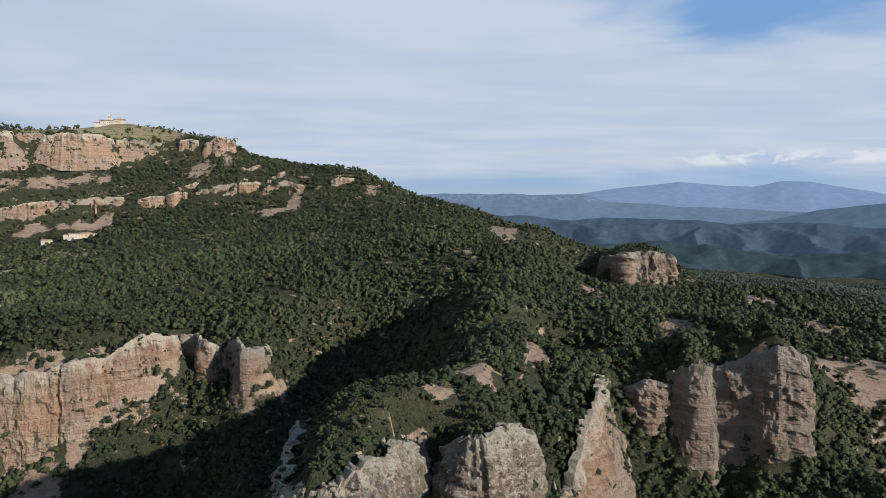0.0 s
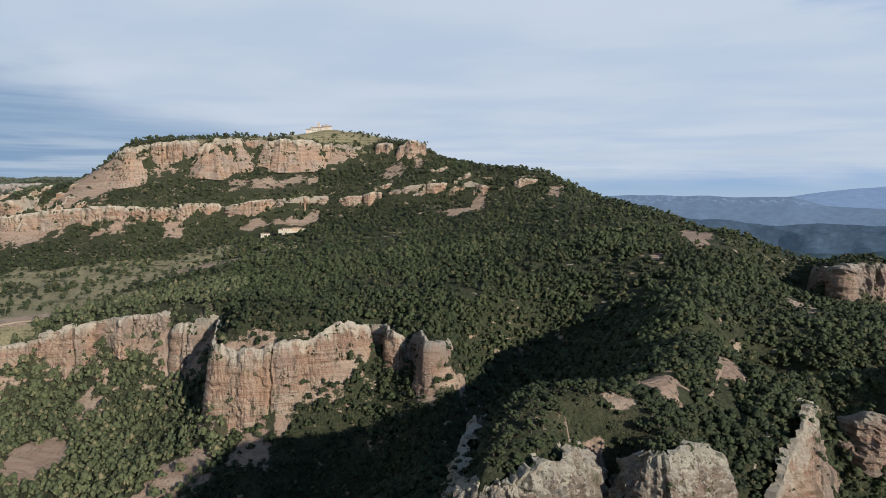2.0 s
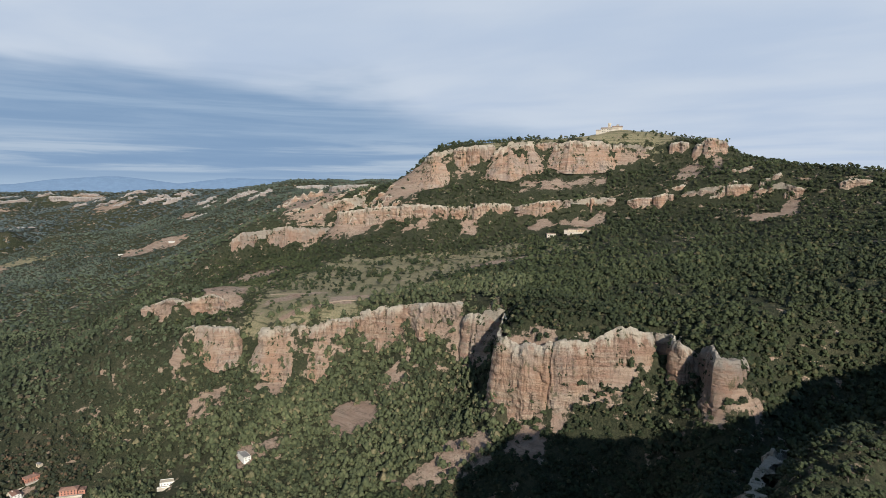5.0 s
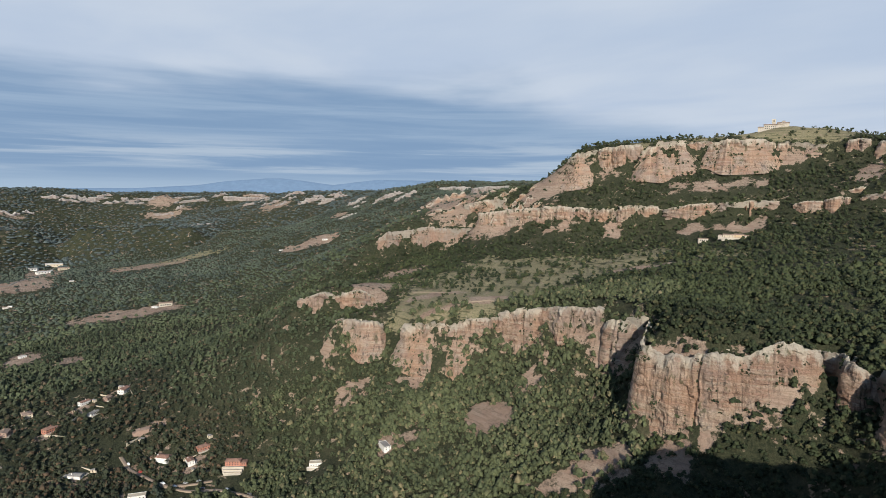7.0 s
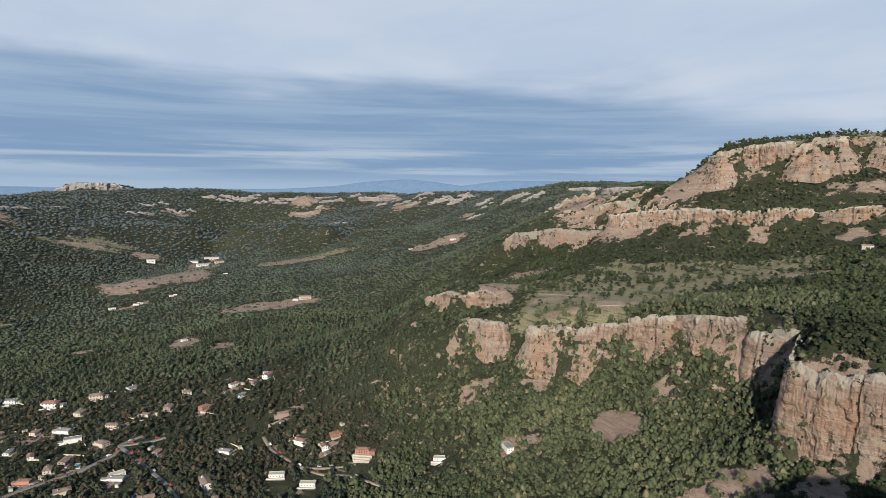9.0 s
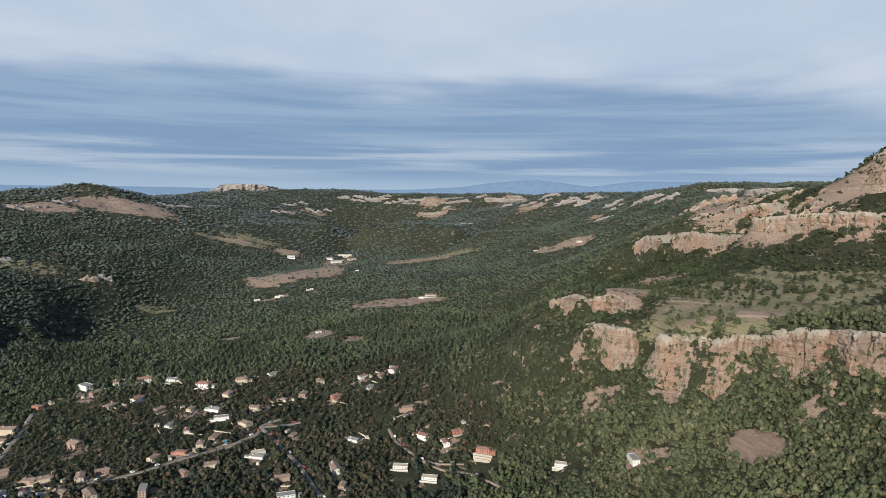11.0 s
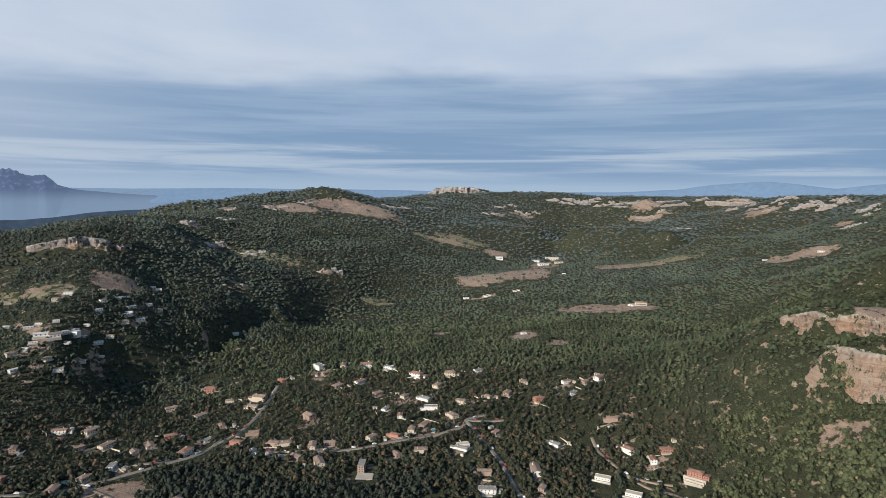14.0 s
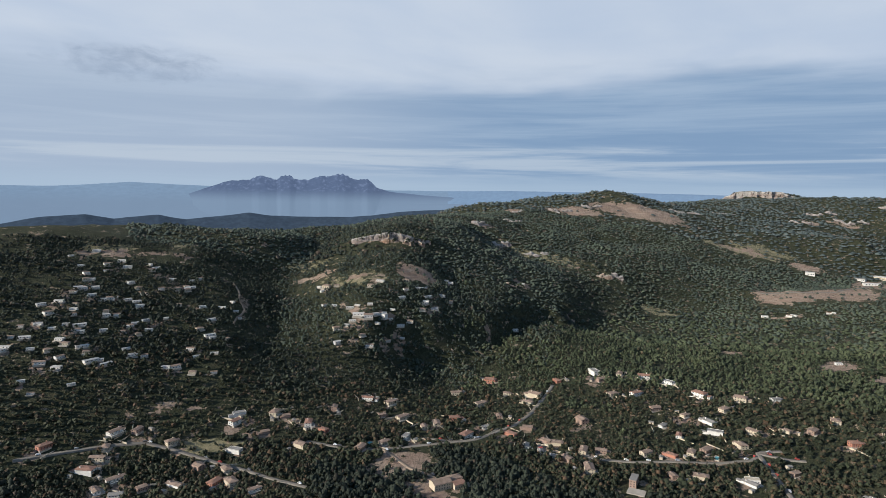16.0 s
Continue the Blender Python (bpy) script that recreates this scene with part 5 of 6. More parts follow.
def hip_roof(x0, y0, x1, y1, z, rise, over=0.6):
    bm = bmesh.new()
    x0, y0, x1, y1 = x0 - over, y0 - over, x1 + over, y1 + over
    ym, k = (y0 + y1) / 2, (y1 - y0) / 2
    lower = [bm.verts.new((x, y, z - 0.15)) for x, y in ((x0, y0), (x1, y0), (x1, y1), (x0, y1))]
    upper = [bm.verts.new((x, y, z + 0.1)) for x, y in ((x0, y0), (x1, y0), (x1, y1), (x0, y1))]
    a, b = bm.verts.new((x0 + k, ym, z + rise)), bm.verts.new((x1 - k, ym, z + rise))
    bm.faces.new(lower[::-1])
    for i in range(4):
        j = (i + 1) % 4
        bm.faces.new((lower[i], lower[j], upper[j], upper[i]))
    bm.faces.new((upper[0], upper[1], b, a))
    bm.faces.new((upper[1], upper[2], b))
    bm.faces.new((upper[2], upper[3], a, b))
    bm.faces.new((upper[3], upper[0], a))
    return bm


def windows_on(thing, wall, x0, x1, y, levels, count, out, wide=1.2, tall=1.4, skip=None):
    """Windows along a wall that runs in x (wall 'x') or in y (wall 'y')."""
    for lev in levels:
        for k in range(count):
            if skip == (lev, k):
                continue
            c = x0 + (x1 - x0) * (k + 0.5) / count
            d0, d1 = sorted((y - 0.05 * out, y + 0.06 * out))
            if wall == "x":
                part("window", box(c - wide / 2, d0, lev, c + wide / 2, d1, lev + tall), GLASS, thing)
            else:
                part("window", box(d0, c - wide / 2, lev, d1, c + wide / 2, lev + tall), GLASS, thing)


def house(label, wall, roof, w, d, h, style, wing=0.0, terrace=3.0):
    """A detached house on a sloping plot, its front towards -y."""
    thing = tagged(new("house"), label, "house", group="houses of the village")
    levels = [1.0] if h < 4.2 else [1.0, 3.9]
    x, y = w / 2, d / 2
    if style == "gable":
        rise = d * 0.17
        part("wall", gable_body(-x, -y, -3.5, x, y, h, rise), wall, thing)
        part("roof", gable_roof(-x, -y, x, y, h, rise), roof, thing)
    elif style == "hip":
        part("wall", box(-x, -y, -3.5, x, y, h), wall, thing)
        part("roof", hip_roof(-x, -y, x, y, h, d * 0.2), roof, thing)
    else:
        part("wall", box(-x, -y, -3.5, x, y, h), wall, thing)
        rim = part("roof", box(-x - 0.2, -y - 0.2, h, x + 0.2, y + 0.2, h + 0.35), ROOF_GREY, thing)
        for q in ((-x - 0.2, -y - 0.2, x + 0.2, -y), (-x - 0.2, y, x + 0.2, y + 0.2), (-x - 0.2, -y, -x, y), (x, -y, x + 0.2, y)):
            part("parapet", box(q[0], q[1], h + 0.35, q[2], q[3], h + 0.75), wall, rim)
    part("door", box(0.4, -y - 0.07, 0.2, 1.5, -y + 0.05, 2.3), SHUTTER, thing)
    windows_on(thing, "x", -x + 0.6, x - 0.6, -y, levels, 4, -1, skip=(1.0, 2))
    windows_on(thing, "y", -y + 0.6, y - 0.6, x, levels, 2, 1)
    windows_on(thing, "y", -y + 0.6, y - 0.6, -x, levels, 2, -1)
    if style != "flat":
        ch = part("chimney", box(x * 0.45, y * 0.3, h, x * 0.45 + 0.9, y * 0.3 + 0.9, h + d * 0.2 + 1.1), wall, thing)
        part("cap", box(x * 0.45 - 0.12, y * 0.3 - 0.12, h + d * 0.2 + 1.1, x * 0.45 + 1.02, y * 0.3 + 1.02, h + d * 0.2 + 1.3), TILE_RED, ch)
    if wing:
        wh = h * 0.55
        part("wing", gable_body(x, -y * 0.4, -3.5, x + wing, y * 0.9, wh, 0.7), wall, thing)
        part("wing_roof", gable_roof(x + 0.3, -y * 0.4, x + wing, y * 0.9, wh, 0.7, 0.4), roof, thing)
        windows_on(thing, "x", x + 0.5, x + wing - 0.3, -y * 0.4, [1.0], 2, -1)
    if terrace:
        te = part("terrace", box(-x - 1.5, -y - terrace, -3.0, x * 0.6, -y - 0.02, 0.12), CONCRETE, thing, "pale paved terrace")
        part("balustrade", box(-x - 1.5, -y - terrace, 0.12, x * 0.6, -y - terrace + 0.25, 0.95), wall, te)
    return thing


TEMPLATES = [
    house("white rendered house with a terracotta roof", WHITE, TILE_RED, 15, 9, 5.4, "gable", 5.5),
    house("cream rendered house with a brown tiled roof", CREAM, TILE_BROWN, 16, 10, 5.6, "gable", 6.0, 4.5),
    house("white flat-roofed modern house with a terrace", WHITE, ROOF_GREY, 16, 9, 5.6, "flat", 6, 6.0),
    house("pale house under a hipped brown roof", CREAM, TILE_BROWN, 14, 10, 5.2, "hip", 5.0, 4.0),
    house("small white bungalow with a grey roof", WHITE, ROOF_GREY, 14, 8, 3.2, "gable", 5.0, 4.5),
    house("faded red house with a red tiled roof", PINK, TILE_RED, 15, 9.5, 5.2, "hip", 5.5),
    house("brown brick house with a tiled roof", BRICK, TILE_BROWN, 13, 9, 5.4, "gable", 4.0, 3.0),
    house("white house with a hipped terracotta roof", WHITE, TILE_RED, 16, 10.5, 5.4, "hip", 6.0, 5.0),
    house("long low white house with a paved terrace", WHITE, TILE_BROWN, 18, 8, 3.4, "gable", 0, 4.5),
]


def cottage(label, wall, roof, w, d, h, style):
    """A small house far up a slope, its front towards -y."""
    thing = tagged(new("house"), label, "house", group="houses of the village")
    x, y = w / 2, d / 2
    if style == "gable":
        part("wall", gable_body(-x, -y, -3.5, x, y, h, d * 0.17), wall, thing)
        part("roof", gable_roof(-x, -y, x, y, h, d * 0.17), roof, thing)
    elif style == "hip":
        part("wall", box(-x, -y, -3.5, x, y, h), wall, thing)
        part("roof", hip_roof(-x, -y, x, y, h, d * 0.2), roof, thing)
    else:
        part("wall", box(-x, -y, -3.5, x, y, h), wall, thing)
        part("roof", box(-x - 0.3, -y - 0.3, h, x + 0.3, y + 0.3, h + 0.4), roof, thing)
    windows_on(thing, "x", -x + 0.6, x - 0.6, -y, [1.0], 3, -1, 1.4, 1.5)
    part("terrace", box(-x - 1, -y - 4, -3.0, x, -y - 0.02, 0.12), CONCRETE, thing, "pale paved terrace")
    return thing


COTTAGES = [
    cottage("small white house with a brown tiled roof", WHITE, TILE_BROWN, 13, 8, 4.6, "gable"),
    cottage("small white flat-roofed house on the slope", WHITE, ROOF_PALE, 14, 8, 4.4, "flat"),
    cottage("small cream house under a hipped roof", CREAM, TILE_BROWN, 12, 9, 4.8, "hip"),
    cottage("low white bungalow with a pale roof", WHITE, ROOF_PALE, 16, 7, 3.2, "gable"),
]


def place_houses():
    g = random.Random(8)
    used = set()
    # small houses and sheds scattered between the others on the western slope
    HOUSES["west_slope"] += [(min(a + g.uniform(-2.2, 2.6), 160), r + g.uniform(-60, 60)) for a, r in HOUSES["west_slope"] * 2]
    HOUSES["hill_houses"] += [(a + g.uniform(-1.3, 1.3), r + g.uniform(-30, 30)) for a, r in HOUSES["hill_houses"]]
    for street, spots in HOUSES.items():
        for turn, r in spots:
            x, y = (float(v) for v in polar(turn, r))
            far = street in ("west_slope", "hill_houses", "farms")
            kinds = COTTAGES if far else TEMPLATES
            k = g.choice((0, 1, 1, 2, 3, 3)) if far else g.choice((0, 1, 1, 2, 3, 3, 4, 5, 6, 6, 7, 8))
            size = g.uniform(0.45, 0.8) if far else g.uniform(0.6, 0.85)
            face = turn + (g.uniform(-35, 35) if far else g.choice((0, 90, 180, 270)) * 0.5 + g.uniform(-40, 60))
            d = 6.0
            z = float(height(np.array([x, x + d, x - d, x, x]), np.array([y, y, y, y + d, y - d])).mean()) + 0.25
            m = pose(x, y, z, 0, 0, face)
            if (far, k) not in used:
                used.add((far, k))
                kinds[k].matrix_basis = m
            else:
                copy = copy_thing(kinds[k], m)
                copy.scale = (size * g.uniform(0.95, 1.25), size, size * 0.85)
            CLEAR.append((x, y, 5.0 if far else 7.0))
            for away, wide in ((5, 3.0),) if far else ((7, 5.0), (13, 4.0)):
                q = 1 - away / r
                CLEAR.append((x * q, y * q, wide))
            if r > 1100:
                CLEAR.append((x, y, 16))


place_houses()


def setting(turn, r, lift=0.9):
    """Place on the ground for a building, and the clearing round it."""
    x, y = (float(v) for v in polar(turn, r))
    for k in (1.0, 1 - 12 / r, 1 - 22 / r):
        CLEAR.append((x * k, y * k, 13))
    return x, y, float(height(np.array([x]), np.array([y]))[0]) + lift


def red_villa():
    thing = tagged(new("house"), "terracotta red villa with stepped terraces among pines", "house", group="houses of the village")
    part("wall", box(-13, -5, -4, 7, 6, 6.2), PINK, thing)
    part("roof", hip_roof(-13, -5, 7, 6, 6.2, 2.2), TILE_RED, thing)
    part("wing", box(7, -3, -4, 15, 7, 3.6), PINK, thing)
    part("wing_roof", hip_roof(7.6, -3, 15, 7, 3.6, 1.4), TILE_RED, thing)
    windows_on(thing, "x", -12, 6, -5, [0.9, 3.8], 5, -1, 1.3, 1.7)
    windows_on(thing, "x", 8, 14, -3, [0.9], 2, -1, 1.5, 1.6)
    for k, (out, low) in enumerate(((5.5, -0.1), (10.0, -1.9), (14.0, -3.7))):
        te = part("terrace", box(-16 + 2 * k, -5 - out, low - 4, 13 - k, -5.02 - (0, 5.5, 10.0)[k], low), CONCRETE, thing, "pale stepped terrace")
        part("balustrade", box(-16 + 2 * k, -5 - out, low, 13 - k, -4.75 - out, low + 0.9), CREAM, te)
    thing.matrix_basis = pose(*setting(74.2, 574, 1.2), 0, 0, 60) @ Matrix.Scale(0.66, 4)


def white_long_house(turn, r, face, wide):
    thing = tagged(new("house"), "long white flat-roofed house above a white terrace wall", "house", group="houses of the village")
    part("wall", box(-wide, -4.5, -4, wide, 4.5, 3.9), WHITE, thing)
    rim = part("roof", box(-wide - 0.3, -4.8, 3.9, wide + 0.3, 4.8, 4.25), CREAM, thing)
    part("parapet", box(-wide - 0.3, -4.8, 4.25, wide + 0.3, -4.5, 4.6), WHITE, rim)
    part("parapet", box(-wide - 0.3, 4.5, 4.25, wide + 0.3, 4.8, 4.6), WHITE, rim)
    windows_on(thing, "x", -wide + 0.6, wide - 0.6, -4.5, [1.2], 5, -1, 1.3, 1.3)
    te = part("terrace", box(-wide - 3, -9, -4, wide + 1, -4.52, 0.1), CONCRETE, thing, "pale paved terrace")
    part("balustrade", box(-wide - 3, -9, 0.1, wide + 1, -8.75, 1.0), WHITE, te)
    thing.matrix_basis = pose(*setting(turn, r, 0.4), 0, 0, face) @ Matrix.Scale(0.68, 4)


def tall_tan_house():
    thing = tagged(new("house"), "narrow three-storey tan house with a flat roof", "house", group="houses of the village")
    part("wall", box(-4, -9, -4, 4, 9, 9.2), BRICK, thing)
    part("roof", box(-4.2, -9.2, 9.2, 4.2, 9.2, 9.6), ROOF_GREY, thing)
    windows_on(thing, "x", -3.5, 3.5, -9, [0.9, 3.6, 6.4], 2, -1)
    windows_on(thing, "y", -8.5, 8.5, 4, [0.9, 3.6, 6.4], 4, 1)
    part("yard", box(-4, -24, -4, 16, -9.02, 0.05), CONCRETE, thing, "pale paved forecourt")
    thing.matrix_basis = pose(*setting(105.0, 552, 0.3), 0, 0, 96) @ Matrix.Scale(0.75, 4)


def tan_hall():
    thing = tagged(new("large_house"), "large tan building with several brown tiled roofs beside a yard", "house")
    block(thing, "wall", -20, -8, 2, 7, -5, 7.0, CREAM, TILE_BROWN, 2.6)
    block(thing, "front_wing", 3, -14, 17, -2, -5, 5.2, CREAM, TILE_RED, 2.0)
    block(thing, "back_wing", 3, -1, 20, 10, -5, 6.0, CREAM, TILE_BROWN, 2.2, False)
    part("yard", box(18, -14, -5, 36, -1.5, -0.2), CONCRETE, thing, "pale paved yard")
    part("yard_wall", box(18, -14.4, -5, 36, -14.02, 1.2), STONE, thing)
    windows_on(thing, "x", -19, 1, -8, [1.0, 4.2], 6, -1)
    windows_on(thing, "x", 4, 16, -14, [1.0], 4, -1)
    thing.matrix_basis = pose(*setting(122.3, 523, 0.6), 0, 0, 150) @ Matrix.Scale(0.75, 4)


POOL_WATER = plain("pool_water", (0.10, 0.34, 0.38), 0.08, 0.15)
CAR_PAINTS = [plain("car_paint", c, 0.3, 0.05) for c in ((0.75, 0.75, 0.74), (0.10, 0.10, 0.11), (0.35, 0.36, 0.38), (0.35, 0.06, 0.05))]
TYRE = plain("tyre_rubber", (0.02, 0.02, 0.02), 0.9, 0.2)


def pool():
    thing = tagged(new("swimming_pool"), "turquoise swimming pool with a pale stone edge", "pool", group="garden pools")
    part("water", box(-4, -2, -0.5, 4, 2, 0.1), POOL_WATER, thing)
    for q in ((-5, -3, 5, -2.01), (-5, 2.01, 5, 3), (-5, -2, -4.01, 2), (4.01, -2, 5, 2)):
        part("edge", box(q[0], q[1], -1.5, q[2], q[3], 0.28), CONCRETE, thing)
    return thing


def shed():
    thing = tagged(new("garden_shed"), "small garden shed with a sloping grey roof", "shed", group="garden sheds")
    part("wall", gable_body(-2.4, -1.8, -2, 2.4, 1.8, 2.2, 0.6), CREAM, thing)
    part("roof", gable_roof(-2.4, -1.8, 2.4, 1.8, 2.2, 0.6, 0.3, 0.12), ROOF_GREY, thing)
    part("door", box(-0.5, -1.86, 0, 0.5, -1.75, 1.95), SHUTTER, thing)
    return thing


def garden_wall():
    thing = tagged(new("garden_wall"), "pale garden wall along a plot", "wall", group="garden walls")
    part("base", box(-9, -0.15, -3, 9, 0.15, 1.3), CREAM, thing)
    part("coping", box(-9.1, -0.22, 1.3, 9.1, 0.22, 1.42), CONCRETE, thing)
    return thing


def car(paint):
    thing = tagged(new("car"), "small car parked beside the street", "car", group="parked cars")
    bm = bmesh.new()
    low = [(-2.1, 0.35), (2.1, 0.35), (2.1, 0.85), (1.2, 0.95), (0.6, 1.45), (-1.5, 1.45), (-2.1, 0.95)]
    sides = [[bm.verts.new((x, y, z)) for x, z in low] for y in (-0.85, 0.85)]
    bm.faces.new(sides[0])
    bm.faces.new(sides[1][::-1])
    for i in range(7):
        j = (i + 1) % 7
        bm.faces.new((sides[0][i], sides[1][i], sides[1][j], sides[0][j]))
    bmesh.ops.recalc_face_normals(bm, faces=bm.faces)
    part("body", bm, paint, thing)
    part("window", box(-1.4, -0.88, 1.0, 0.6, 0.88, 1.38), GLASS, thing)
    for x in (-1.3, 1.3):
        for y in (-0.8, 0.8):
            bm = bmesh.new()
            bmesh.ops.create_cone(bm, cap_ends=True, segments=10, radius1=0.33, radius2=0.33, depth=0.22, matrix=Matrix.Translation((x, y, 0.33)) @ Matrix.Rotation(math.pi / 2, 4, "X"))
            part("wheel", bm, TYRE, thing)
    return thing


def plot_things():
    """Sheds, walls, pools and cars on the plots round the houses."""
    g = random.Random(14)
    kinds = {"shed": shed(), "wall": garden_wall(), "pool": pool()}
    cars = [car(p) for p in CAR_PAINTS]
    first = set()

    def put(key, thing, x, y, face, lift, size=1.0):
        m = pose(x, y, float(height(np.array([x]), np.array([y]))[0]) + lift, 0, 0, face)
        if key in first:
            thing = copy_thing(thing, m)
        first.add(key)
        thing.matrix_basis = m
        thing.scale = (size, size, 1)
    for street, spots in HOUSES.items():
        for turn, r in spots:
            if r > 1000:
                continue
            x, y = (float(v) for v in polar(turn, r))
            if street in ("west_slope", "hill_houses"):
                continue
            for key, chance, near, lift in (("shed", 0.55, 13, 0.2), ("wall", 0.8, 12, 0.0), ("wall", 0.5, 15, 0.0), ("pool", 0.03, 15, 0.5)):
                if g.random() < chance:
                    a = g.uniform(0, math.tau)
                    put(key, kinds[key], x + near * math.cos(a), y + near * math.sin(a), g.uniform(0, 180), lift, g.uniform(0.7, 1.15))
                    if key != "wall":
                        CLEAR.append((x + near * math.cos(a), y + near * math.sin(a), 5))
    for kind, line in ROADS:
        if kind not in ("street", "lane"):
            continue
        for (a0, r0), (a1, r1) in zip(line, line[1:]):
            u = g.random()
            p, q = np.array(polar(a0, r0), float), np.array(polar(a1, r1), float)
            d = (q - p) / np.hypot(*(q - p))
            c = p + (q - p) * u + np.array([-d[1], d[0]]) * 1.6
            k = g.randrange(4)
            put("car%d" % k, cars[k], float(c[0]), float(c[1]), math.degrees(math.atan2(d[1], d[0])), 0.75)


plot_things()


# ---------------------------------------------------------------- the old farm and the hilltop monastery
def block(thing, name, x0, y0, x1, y1, z0, z1, wall, roof=None, rise=1.6, along_x=True):
    if roof is None:
        return part(name, box(x0, y0, z0, x1, y1, z1), wall, thing)
    if along_x:
        b = part(name, gable_body(x0, y0, z0, x1, y1, z1, rise), wall, thing)
        part("roof", gable_roof(x0, y0, x1, y1, z1, rise), roof, thing)
    else:
        b = part(name, box(x0, y0, z0, x1, y1, z1), wall, thing)
        part("roof", hip_roof(x0, y0, x1, y1, z1, rise), roof, thing)
    return b


def farmstead():
    thing = tagged(new("farmhouse"), "old ochre and white stone farmhouse below a red slab", "farmhouse")
    block(thing, "wall", -1, -6, 19, 7, -5, 7.2, OCHRE, TILE_BROWN, 2.4)
    block(thing, "white_wing", -24, -5, -1.2, 6, -5, 6.4, CREAM, TILE_BROWN, 1.9)
    block(thing, "barn", -34, -3, -25, 7, -5, 5.0, STONE, TILE_BROWN, 1.5, False)
    block(thing, "shed", 20, -2, 29, 6, -5, 5.5, STONE, TILE_BROWN, 1.4)
    block(thing, "yard_wall", -26, -16, 20, -14.5, -7, 1.5, STONE)
    windows_on(thing, "x", 0, 18, -6, [1.5, 4.8], 4, -1, 0.9, 1.2)
    windows_on(thing, "x", -23, -2, -5, [1.5, 4.4], 4, -1, 0.9, 1.2)
    part("door", box(8.2, -6.08, 0.0, 10.0, -5.9, 2.6), SHUTTER, thing)
    x, y = (float(v) for v in polar(30.2, 862))
    thing.matrix_basis = pose(x, y, float(height(np.array([x]), np.array([y]))[0]) + 2.0, 0, 0, 30) @ Matrix.Scale(0.56, 4)
    for k in range(-3, 4):
        for out in (0, 12, 22):
            cx, cy = x + 6 * k * math.cos(radians(30)), y + 9 * k * math.sin(radians(30))
            q = 1 - out / 862
            CLEAR.append((cx * q, cy * q, 6))
    side = tagged(new("farmhouse"), "small ruined stone outbuilding beside oaks", "farm building")
    block(side, "wall", -9, -4, 8, 5, -4, 5.0, STONE, TILE_BROWN, 1.5)
    windows_on(side, "x", -8, 7, -4, [1.4], 4, -1)
    x, y = (float(v) for v in polar(32.6, 872))
    side.matrix_basis = pose(x, y, float(height(np.array([x]), np.array([y]))[0]) + 1.2, 0, 0, 45) @ Matrix.Scale(0.7, 4)
    CLEAR.append((x, y, 12))
    CLEAR.append((x * 0.985, y * 0.985, 10))


def farm_shed(turn, r, long, wide, tall, face, wall, roof, label):
    thing = tagged(new("farm_shed"), label, "farm building", group="sheds of the valley farm")
    part("wall", gable_body(-long / 2, -wide / 2, -3, long / 2, wide / 2, tall, wide * 0.14), wall, thing)
    part("roof", gable_roof(-long / 2, -wide / 2, long / 2, wide / 2, tall, wide * 0.14, 0.8), roof, thing)
    windows_on(thing, "x", -long / 2 + 2, long / 2 - 2, -wide / 2, [1.5], 5, -1, 2.4, 2.0)
    thing.matrix_basis = pose(*setting(turn, r, 0.4), 0, 0, face)


def monastery():
    thing = tagged(new("monastery"), "pale stone hilltop monastery with a square bell tower", "monastery")
    block(thing, "wall", -16, -6, 12, 6, -6, 7.5, STONE, TILE_BROWN, 1.8)
    block(thing, "nave", 4, -5, 22, 5, -6, 10.0, STONE, TILE_BROWN, 2.0)
    tower = part("tower", box(-4, -2.5, 0, 1.5, 3.0, 16.5), STONE, thing, "square stone bell tower")
    part("tower_cap", box(-4.3, -2.8, 16.5, 1.8, 3.3, 17.1), STONE, tower)
    for k in (-2.6, -0.6):
        part("belfry_opening", box(k - 0.5, -2.56, 12.5, k + 0.5, -2.4, 15.2), SHUTTER, tower)
    block(thing, "lantern", 11, -2.5, 16, 2.5, 9, 13.5, STONE, TILE_BROWN, 1.2, False)
    block(thing, "outer_wall", 22, -4, 44, -2.8, -5, 1.6, STONE)
    block(thing, "gatehouse", -25, -5, -16.2, 3, -6, 4.0, STONE, TILE_BROWN, 1.2)
    windows_on(thing, "x", -15, 3, -6, [1.2, 4.4], 6, -1, 1.0, 1.3)
    x, y = (float(v) for v in polar(27.75, 1150))
    thing.matrix_basis = pose(x, y, MONASTERY_BASE, 0, 0, 28) @ Matrix.Scale(0.95, 4)
    CLEAR.append((x, y, 45))


MONASTERY_BASE = float(height(*(np.array([float(v)]) for v in polar(27.75, 1150)))[0]) - 1.5
farmstead()
monastery()
red_villa()
white_long_house(82.3, 555, 75, 10)
white_long_house(79.5, 536, 70, 10)
white_long_house(67.0, 543, 62, 9)
white_long_house(95.4, 595, 110, 9)
tall_tan_house()
tan_hall()
farm_shed(87.5, 2046, 42, 16, 7, 80, CREAM, ROOF_PALE, "long cream farm building with a pale roof in the valley")
farm_shed(88.2, 1925, 38, 14, 4, 105, WHITE, ROOF_PALE, "long low greenhouse-like shed with a pale roof")
farm_shed(88.9, 1990, 22, 11, 5, 70, WHITE, ROOF_GREY, "white farm shed beside the valley road")
farm_shed(86.9, 1960, 26, 12, 5, 95, CREAM, TILE_BROWN, "cream farm building with a brown roof by the fields")
farm_shed(92.3, 1950, 22, 12, 7, 95, WHITE, ROOF_PALE, "white farmhouse block above a field")
farm_shed(79.6, 1320, 24, 11, 6, 80, STONE, TILE_BROWN, "stone farm range on a cleared ridge")


